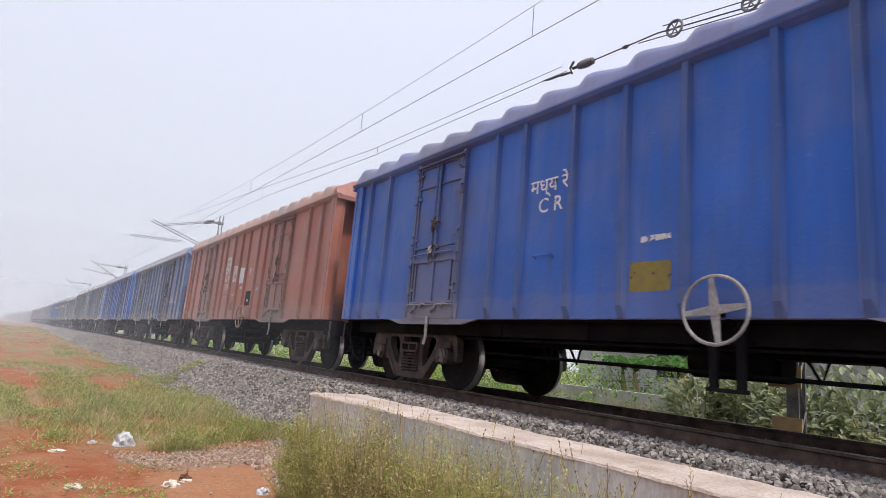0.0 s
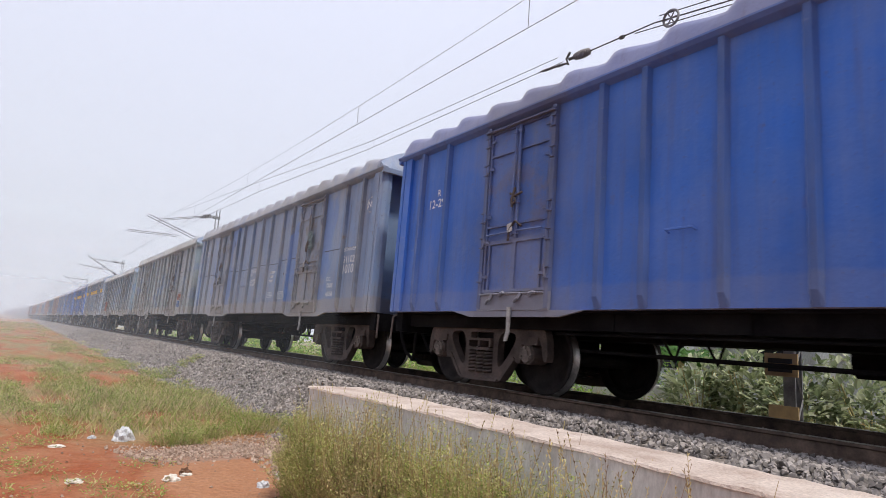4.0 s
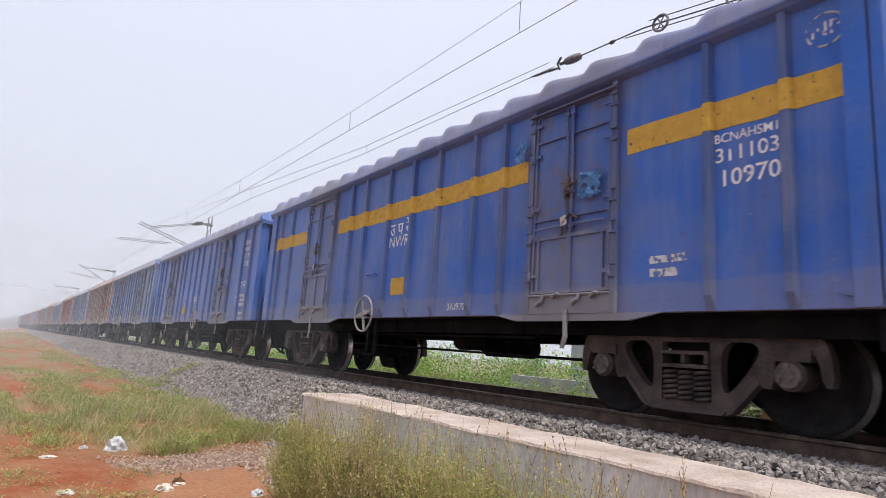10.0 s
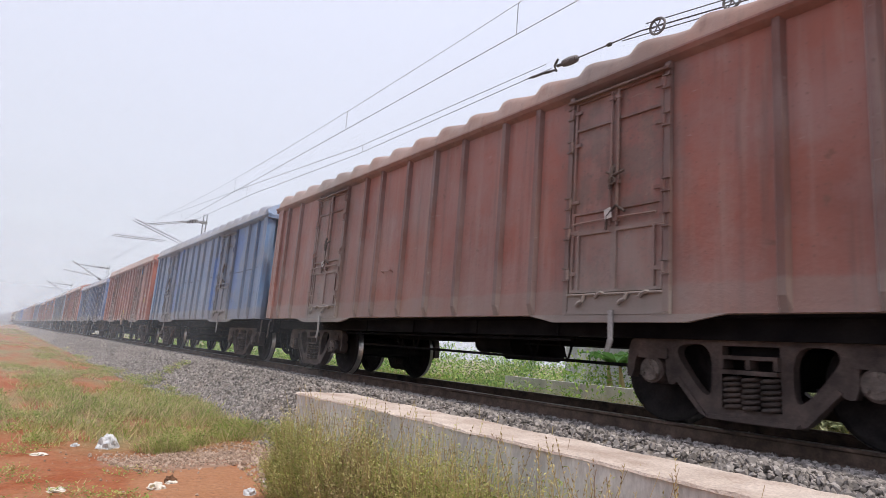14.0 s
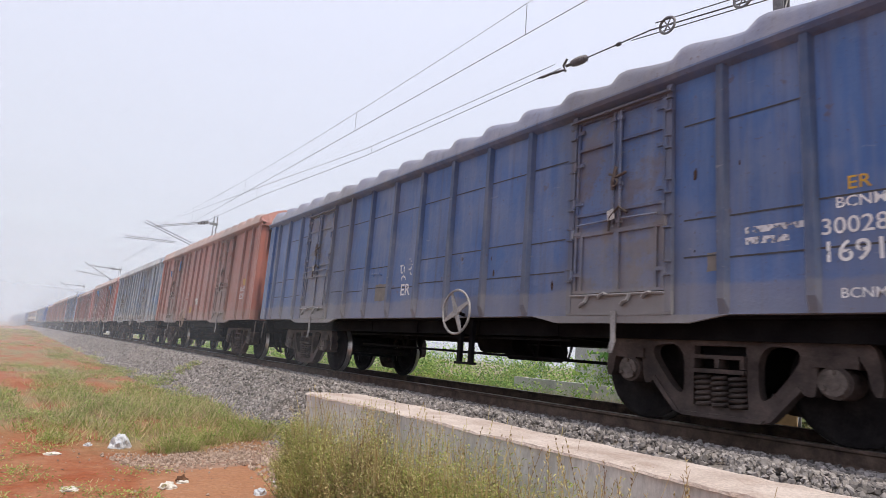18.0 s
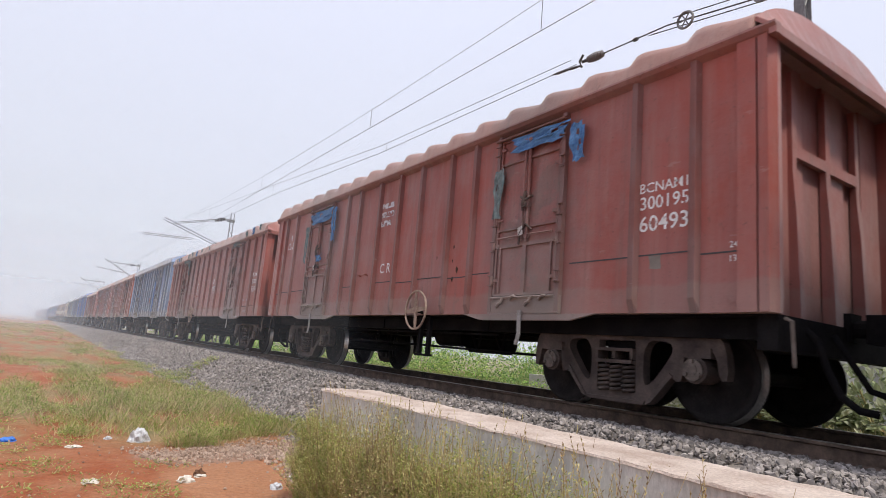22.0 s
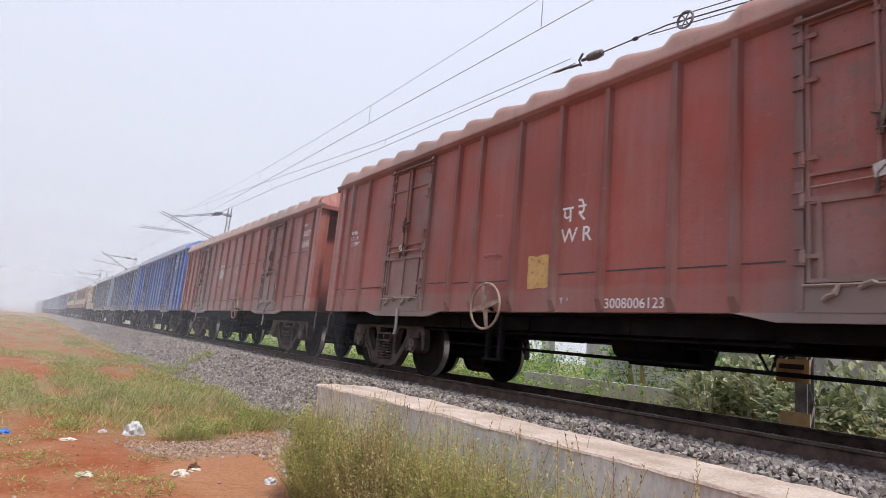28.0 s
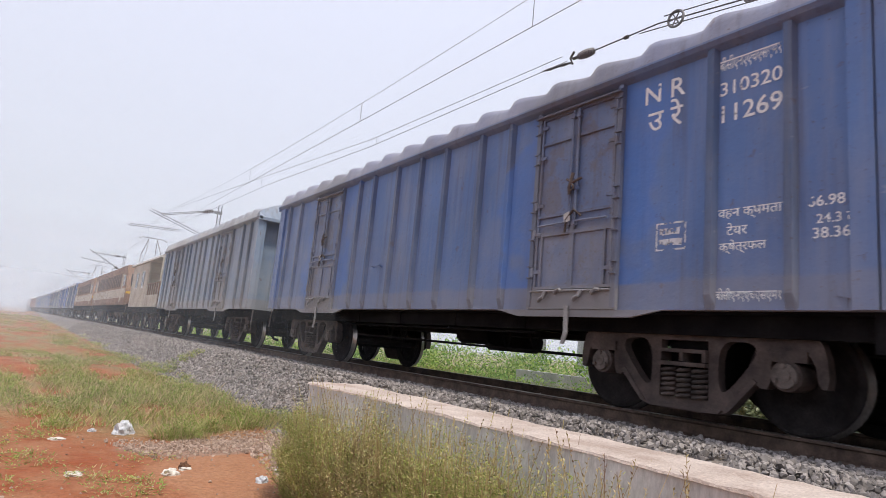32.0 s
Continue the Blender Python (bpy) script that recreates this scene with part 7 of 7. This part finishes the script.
def build_stones():
    rnd = random.Random(21)
    shapes = []
    for s in range(14):
        bm = bmesh.new()
        for _ in range(11):
            p = Vector((rnd.uniform(-1, 1), rnd.uniform(-1, 1), rnd.uniform(-1, 1)))
            bm.verts.new(p.normalized() * (0.85 + 0.35 * rnd.random()))
        hull = bmesh.ops.convex_hull(bm, input=bm.verts)
        bmesh.ops.delete(bm, geom=[v for v in hull["geom_interior"] if isinstance(v, bmesh.types.BMVert)], context="VERTS")
        bmesh.ops.recalc_face_normals(bm, faces=bm.faces)
        bm.verts.index_update()
        shapes.append(([v.co.copy() for v in bm.verts], [tuple(v.index for v in f.verts) for f in bm.faces]))
        bm.free()
    def heap(name, places, material, label):
        vs, fs = [], []
        for x, y, z, r in places:
            sv, sf = shapes[rnd.randrange(len(shapes))]
            m = Euler((rnd.random() * 6, rnd.random() * 6, rnd.random() * 6)).to_matrix() @ Matrix.Diagonal((r * (0.8 + 0.6 * rnd.random()), r, r * (0.6 + 0.4 * rnd.random())))
            k = len(vs)
            for v in sv:
                w = m @ v
                vs.append((w.x + x, w.y + y, w.z + z))
            fs.extend(tuple(k + i for i in f) for f in sf)
        me = bpy.data.meshes.new(name)
        me.from_pydata(vs, [], fs)
        me.materials.append(material)
        tagged(new(name, me), label, "stones", kind="stuff")
    grey = stone_material("crushed_granite", (0.117, 0.105, 0.099), (0.41, 0.37, 0.35))
    brown = stone_material("dusty_rubble", (0.24, 0.165, 0.125), (0.50, 0.385, 0.31))
    bed = []
    for _ in range(27000):
        y = 0.8 + 30 * rnd.random() ** 2.2
        x = 3.35 + 2.25 * rnd.random()
        if x < 3.1 and y < 5.5:
            continue
        if abs(x - (TRACK - GAUGE / 2)) < 0.10:
            continue
        z = bed_height(x, y) + (noise.noise((x * 1.7, y * 1.7, 5.0)) * 0.05 if abs(x - TRACK) > 1.9 else 0)
        bed.append((x, y, z + 0.012, 0.015 + 0.026 * rnd.random() ** 1.3))
    for _ in range(15000):
        y = 17 + 45 * rnd.random() ** 1.5
        x = 3.5 + 2.1 * rnd.random()
        if abs(x - (TRACK - GAUGE / 2)) > 0.10:
            z = bed_height(x, y) + (noise.noise((x * 1.7, y * 1.7, 5.0)) * 0.05 if abs(x - TRACK) > 1.9 else 0)
            bed.append((x, y, z + 0.012, 0.024 + 0.03 * rnd.random()))
    for _ in range(2600):
        y = 0.8 + 16 * rnd.random() ** 1.5
        x = TRACK - 0.7 + 3.6 * rnd.random()
        if abs(x - (TRACK + GAUGE / 2)) < 0.10:
            continue
        bed.append((x, y, bed_height(x, y) + 0.012, 0.022 + 0.022 * rnd.random()))
    heap("ballast", bed, grey, "loose grey crushed granite ballast")
    spill = []
    for _ in range(5200):
        y = 7.0 + 2.2 * rnd.random()
        x = 1.2 + 2.4 * rnd.random() - 0.25 * (y - 8)
        if abs(y - (8.0 + 0.25 * (x - 2.2)) ) > 0.75 * rnd.random() + 0.15:
            continue
        spill.append((x, y, ground_z(x, y) + 0.006, 0.008 + 0.016 * rnd.random() ** 1.6))
    for _ in range(620):
        x, y = 2.45 + 0.85 * rnd.random(), 5.9 + 1.9 * rnd.random()
        spill.append((x, y, ground_z(x, y) + 0.005, 0.010 + 0.034 * rnd.random() ** 1.6))
    for _ in range(260):
        y = 4.2 + 6 * rnd.random()
        x = -1.0 + 3.6 * rnd.random()
        spill.append((x, y, ground_z(x, y) + 0.002, 0.006 + 0.016 * rnd.random() ** 2))
    heap("rubble", spill, brown, "scattered dusty rubble on the red earth")


def build_far_side():
    """What shows under and between the wagons: bushes, a shrub, banana plants, a low wall, a house."""
    rnd = random.Random(33)
    def bush(soup, cx, cy, cz, rx, ry, rz, n, l0, l1, wide=0.45):
        for _ in range(n):
            u, v = rnd.uniform(-1, 1), rnd.random() * 6.283
            s = math.sqrt(1 - u * u)
            k = 0.55 + 0.5 * rnd.random() ** 0.5
            bulge = 1 + 0.35 * noise.noise((cx + 1.3 * s * math.cos(v), cy + 1.3 * s * math.sin(v), u * 1.5))
            p = (cx + rx * s * math.cos(v) * k * bulge, cy + ry * s * math.sin(v) * k * bulge, cz + rz * (u * 0.5 + 0.5) * k * bulge)
            d = (s * math.cos(v) + rnd.uniform(-0.7, 0.7), s * math.sin(v) + rnd.uniform(-0.7, 0.7), u * 0.6 + rnd.uniform(-0.5, 0.8))
            ln = l0 + (l1 - l0) * rnd.random()
            soup.leaf(p, d, (rnd.uniform(-0.4, 0.4), rnd.uniform(-0.4, 0.4), 1), ln, ln * wide)
    # green thicket further up the line
    thick = Soup()
    for i in range(30):
        cy = 9.5 + 16 * rnd.random()
        cx = 11.6 + 3.5 * rnd.random()
        bush(thick, cx, cy, -0.62, 0.9, 1.0, 1.1 + 0.7 * rnd.random(), 520, 0.06, 0.13, 0.5)
    for i in range(26):
        cy = 24 + 60 * rnd.random()
        bush(thick, 11.5 + 6 * rnd.random(), cy, -0.7, 1.4, 1.6, 1.4 + 1.2 * rnd.random(), 260, 0.16, 0.3, 0.5)
    for i in range(60):
        cy = 7.5 + 24 * rnd.random()
        bush(thick, 10.3 + 1.6 * rnd.random(), cy, -0.6, 0.5, 0.6, 0.45 + 0.35 * rnd.random(), 150, 0.06, 0.12, 0.5)
    thick.make("thicket", M_BUSH, "green bushes beyond the track", "bushes")
    # low grass on the far bank
    bank = Soup()
    for _ in range(6500):
        y = 2.5 + 26 * rnd.random() ** 1.3
        x = 9.5 + 5.5 * rnd.random() ** 1.4
        z = bed_height(x, y) - 0.02
        for _ in range(3):
            b = rnd.random() * 6.283
            h = 0.18 + 0.30 * rnd.random()
            bank.blade((x + 0.06 * math.cos(b * 3), y + 0.06 * math.sin(b * 3), z), (x + 0.5 * h * math.cos(b), y + 0.5 * h * math.sin(b), z + h), 0.013, (-math.sin(b), math.cos(b)), 0.03)
    bank.make("bank_grass", M_GRASS, "straw and green grass on the far bank", "grass")
    # the broad-leaved shrub
    for cy, cx, h, n in ((6.5, 10.7, 1.05, 1500), (5.6, 10.9, 1.3, 1700), (4.7, 10.6, 1.0, 1500), (3.8, 10.9, 1.15, 1500), (2.9, 10.6, 0.8, 1200), (2.1, 10.7, 0.9, 1100)):
        shrub = tagged(new("shrub"), "broad-leaved grey-green shrub beside the track", "shrub", "shrubs beyond the track")
        leaves = Soup()
        bush(leaves, cx, cy, -0.62, 0.7, 0.7, h * 1.15, n * 3 // 4, 0.11, 0.21, 0.50)
        leaves.make("leaves", M_SHRUB, "", "", parent=shrub)
        for i in range(7):
            bm = bmesh.new()
            a = rnd.random() * 6.283
            rod(bm, [(cx, cy, -0.7), (cx + 0.2 * math.cos(a), cy + 0.2 * math.sin(a), -0.2), (cx + 0.5 * math.cos(a), cy + 0.5 * math.sin(a), h * 0.5)], [0.02, 0.015, 0.008], 5)
            part("branch", bm, M_STALK, shrub)
    # banana plants
    for cx, cy, h in ((12.8, 9.6, 1.3), (13.4, 8.6, 1.5), (12.6, 7.7, 1.1), (14.2, 9.2, 1.7), (13.6, 10.6, 1.4)):
        plant = tagged(new("banana_plant"), "young banana plant with broad arching green leaves", "banana plant", "banana plants by the house")
        bm = bmesh.new()
        rod(bm, [(cx, cy, -0.7), (cx + 0.03, cy, 0.1), (cx, cy + 0.05, 0.1 + 0.4 * h)], [0.09, 0.08, 0.04], 8)
        part("stem", bm, M_STALK, plant)
        for i in range(7):
            a = i * 0.9 + rnd.random() * 0.5
            bm = bmesh.new()
            n, ln = 8, 0.8 + 0.5 * rnd.random()
            prev = None
            for k in range(n + 1):
                f = k / n
                out = ln * f * 0.8
                z = 0.1 + 0.35 * h + ln * (0.75 * f - 0.75 * f * f * (0.6 + 0.3 * rnd.random()))
                w = 0.17 * math.sin(math.pi * min(1, 0.12 + 0.88 * f)) + 0.005
                c = Vector((cx + out * math.cos(a), cy + out * math.sin(a), z))
                sd = Vector((-math.sin(a), math.cos(a), 0))
                row = [bm.verts.new(c - sd * w + Vector((0, 0, 0.05))), bm.verts.new(c), bm.verts.new(c + sd * w + Vector((0, 0, 0.05)))]
                if prev:
                    bm.faces.new((prev[0], prev[1], row[1], row[0]))
                    bm.faces.new((prev[1], prev[2], row[2], row[1]))
                prev = row
            part("banana_leaf", bm, M_BANANA, plant, smooth=True)
    # low drain wall
    drain = part_block("drain_wall", lambda bm: box(bm, 11.5, 11.7, 6.6, 12.5, -0.9, 0.10), M_CONC, None)
    tagged(drain, "low grey concrete drain wall beyond the track", "wall", kind="structure")
    # white house with a veranda
    house = tagged(new("house"), "white plastered house with veranda pillars, partly hidden", "house")
    m_white = rough_stuff("white_plaster", (0.55, 0.55, 0.54), (0.80, 0.80, 0.79), 0.9, 0.85, stretch=(1, 1, 0.3))
    part_block("wall", lambda bm: box(bm, 19.5, 19.8, 3.0, 17.5, -0.9, 2.9), m_white, house)
    part_block("side_wall", lambda bm: box(bm, 19.8, 26.0, 17.2, 17.5, -0.9, 2.9), m_white, house)
    part_block("end_wall", lambda bm: box(bm, 19.8, 26.0, 3.0, 3.3, -0.9, 2.9), m_white, house)
    part_block("roof_slab", lambda bm: box(bm, 16.3, 26.3, 2.6, 17.9, 2.9, 3.15), M_CONC, house)
    for y in (3.2, 6.9, 10.6, 14.3, 17.2):
        part_block("pillar", lambda bm: box(bm, 16.8, 17.15, y - 0.17, y + 0.17, -0.9, 2.9), m_white, house)
    part_block("veranda_floor", lambda bm: box(bm, 16.5, 19.5, 2.8, 17.7, -0.95, -0.35), M_CONC, house)
    for y in (5.0, 8.6, 12.4):
        door = part_block("window", lambda bm: box(bm, 19.47, 19.52, y, y + 1.3, 0.5, 1.9), M_GLASS, house)
        part_block("window_frame", lambda bm: (box(bm, 19.44, 19.49, y - 0.08, y + 1.38, 1.9, 1.98), box(bm, 19.44, 19.49, y - 0.08, y + 1.38, 0.42, 0.5)), M_CONC, door)
    post = tagged(new("gate_post"), "weathered white concrete post beside the shrub", "post")
    part_block("shaft", lambda bm: box(bm, 12.3, 12.75, 3.65, 4.1, -0.9, 1.35), m_white, post)
    part_block("cap", lambda bm: box(bm, 12.22, 12.83, 3.57, 4.18, 1.35, 1.47), m_white, post)
    sign = tagged(new("trackside_sign"), "small yellow plate with worn black writing on the mast", "sign")
    m_sign = flat_paint("faded_yellow_sign_paint", (0.46, 0.32, 0.16))
    part_block("plate", lambda bm: box(bm, 8.86, 8.885, 3.95, 4.40, 0.50, 0.82), m_sign, sign)
    for z in (0.56, 0.68):
        part_block("writing_bar", lambda bm: box(bm, 8.853, 8.859, 4.02, 4.35, z, z + 0.07), BLACK, sign)
    part_block("lower_plate", lambda bm: box(bm, 8.86, 8.885, 3.95, 4.35, -0.10, 0.10), m_sign, sign)


def build_litter():
    m_bag = rough_stuff("white_plastic_film", (0.42, 0.43, 0.46), (0.66, 0.67, 0.70), 20, 0.35)
    m_blue = rough_stuff("blue_plastic_film", (0.03, 0.12, 0.5), (0.06, 0.25, 0.75), 20, 0.35)
    m_paper = rough_stuff("old_paper", (0.55, 0.5, 0.43), (0.78, 0.74, 0.68), 15, 0.8)
    rnd = random.Random(2)
    def crumple(name, x, y, r, h, mat, label, cat):
        bm = bmesh.new()
        bmesh.ops.create_icosphere(bm, subdivisions=3, radius=1.0)
        sd = rnd.random() * 50
        for v in bm.verts:
            k = 1 + 0.55 * noise.noise(v.co * 2.3 + Vector((sd, 0, 0))) + 0.2 * noise.noise(v.co * 6 + Vector((sd, 3, 0)))
            v.co = Vector((v.co.x * r * k, v.co.y * r * k, max(-0.2, v.co.z) * h * k))
        ob = part(name, bm, mat)
        ob.location = (x, y, ground_z(x, y) + 0.15 * h)
        tagged(ob, label, cat)
    crumple("plastic_bag", 1.41, 9.2, 0.12, 0.16, m_bag, "crumpled white plastic bag in the grass", "plastic bag")
    crumple("plastic_bag", 1.07, 9.46, 0.05, 0.04, m_bag, "flattened white plastic bag on the ground", "plastic bag")
    crumple("plastic_bag", 2.62, 5.75, 0.07, 0.06, m_bag, "crumpled clear plastic bag beside the weeds", "plastic bag")
    crumple("plastic_bag", 2.55, 6.25, 0.08, 0.08, m_bag, "crumpled clear plastic bag beside the weeds", "plastic bag")
    crumple("plastic_bag", 2.22, 5.95, 0.06, 0.05, m_bag, "small crumpled plastic wrapper on red earth", "wrapper")
    crumple("plastic_wrapper", -0.04, 9.2, 0.09, 0.04, m_blue, "blue plastic wrapper on the red earth", "wrapper")
    crumple("plastic_wrapper", 3.3, 5.9, 0.05, 0.04, m_blue, "small blue plastic wrapper beside the weeds", "wrapper")
    crumple("paper_scrap", 1.44, 6.3, 0.075, 0.05, m_paper, "crumpled pale paper on the red earth", "paper")
    crumple("paper_scrap", 0.66, 6.6, 0.08, 0.025, m_paper, "flat pale paper scrap on the red earth", "paper")
    crumple("paper_scrap", 1.62, 6.5, 0.06, 0.02, m_paper, "flat pale paper scrap on the red earth", "paper")
    crumple("paper_scrap", 0.62, 8.6, 0.08, 0.02, m_paper, "flat pale paper scrap on the red earth", "paper")
    crumple("clod", 1.62, 6.55, 0.05, 0.05, rough_stuff("dark_leaf_litter", (0.10, 0.05, 0.03), (0.18, 0.09, 0.05), 12), "dark dry leaf clump on the red earth", "leaf litter")


build_grass()
build_weeds()
build_stones()
build_far_side()
build_litter()


# ---- sheets that imitate haze over the distance ----
def build_haze_sheets():
    """Thin upright pale sheets added across the line, further and further off, imitating haze."""
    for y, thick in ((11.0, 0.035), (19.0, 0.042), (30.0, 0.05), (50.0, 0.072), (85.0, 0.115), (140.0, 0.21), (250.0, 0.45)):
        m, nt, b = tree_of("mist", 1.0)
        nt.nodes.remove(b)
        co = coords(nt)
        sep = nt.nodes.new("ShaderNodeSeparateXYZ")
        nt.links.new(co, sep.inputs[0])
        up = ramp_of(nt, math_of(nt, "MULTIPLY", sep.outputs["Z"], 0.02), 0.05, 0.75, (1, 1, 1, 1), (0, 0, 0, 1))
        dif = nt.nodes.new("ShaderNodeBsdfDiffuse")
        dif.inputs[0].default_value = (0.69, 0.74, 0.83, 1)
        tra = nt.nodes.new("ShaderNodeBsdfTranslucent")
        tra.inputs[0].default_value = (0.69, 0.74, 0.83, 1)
        lean = nt.nodes.new("ShaderNodeCombineXYZ")      # normal tilted up so the sheets take light from above too
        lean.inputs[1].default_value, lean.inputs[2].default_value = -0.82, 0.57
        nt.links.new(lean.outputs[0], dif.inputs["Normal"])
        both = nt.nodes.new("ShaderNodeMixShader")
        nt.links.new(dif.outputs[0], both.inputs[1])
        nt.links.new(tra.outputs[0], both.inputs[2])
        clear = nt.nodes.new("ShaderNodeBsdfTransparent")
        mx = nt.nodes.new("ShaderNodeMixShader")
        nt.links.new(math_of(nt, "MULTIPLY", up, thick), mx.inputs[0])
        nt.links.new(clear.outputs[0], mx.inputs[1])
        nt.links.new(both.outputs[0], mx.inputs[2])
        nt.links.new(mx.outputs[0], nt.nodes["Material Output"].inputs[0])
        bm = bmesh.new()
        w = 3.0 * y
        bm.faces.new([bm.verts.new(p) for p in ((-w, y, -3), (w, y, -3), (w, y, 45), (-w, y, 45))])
        tagged(part("mist", bm, m), "thin pale sheet added to imitate haze over the distant line", "mist", kind="structure")


build_haze_sheets()


# ---- what moves ----
def run(t):
    """Metres that the train has gone at t seconds."""
    return 0.0659 + t * (11.3646 + t * (-0.01966 + t * -0.0000468))


def share(ob, keyed):
    """Let ob follow the same turning keys as an equal wheelset."""
    ob.rotation_mode = "QUATERNION"
    a = ob.animation_data_create()
    a.action = keyed.animation_data.action
    a.action_slot = keyed.animation_data.action_slot


def motions():
    def on_line(y, long):
        """Pose of a vehicle whose near end is at y along the line."""
        c = y + long / 2
        g = 2 * max(0.0, c - 18.0) / CURVE
        return pose(TRACK + bend(c) + long / 2 * math.sin(g), c - long / 2 * math.cos(g), 0, 0, 0, math.degrees(g))
    for thing, y in TRAIN:
        long = LOCO_LEN if thing.name.startswith("electric") else LEN
        walk(thing, [(t, on_line(y - run(t), long)) for t in range(33)])
    rolled = {}
    for thing, _ in TRAIN:
        for o in thing.children_recursive:
            if o.name.split(".")[0] == "wheelset":
                key = tuple(round(v, 3) for v in o.location)
                if key in rolled:
                    share(o, rolled[key])
                else:
                    rolled[key] = o
                    x, y, z = o.location
                    walk(o, [(n / 15, pose(x, y, z, math.degrees(run(n / 15) / z) % 360)) for n in range(481)])


motions()
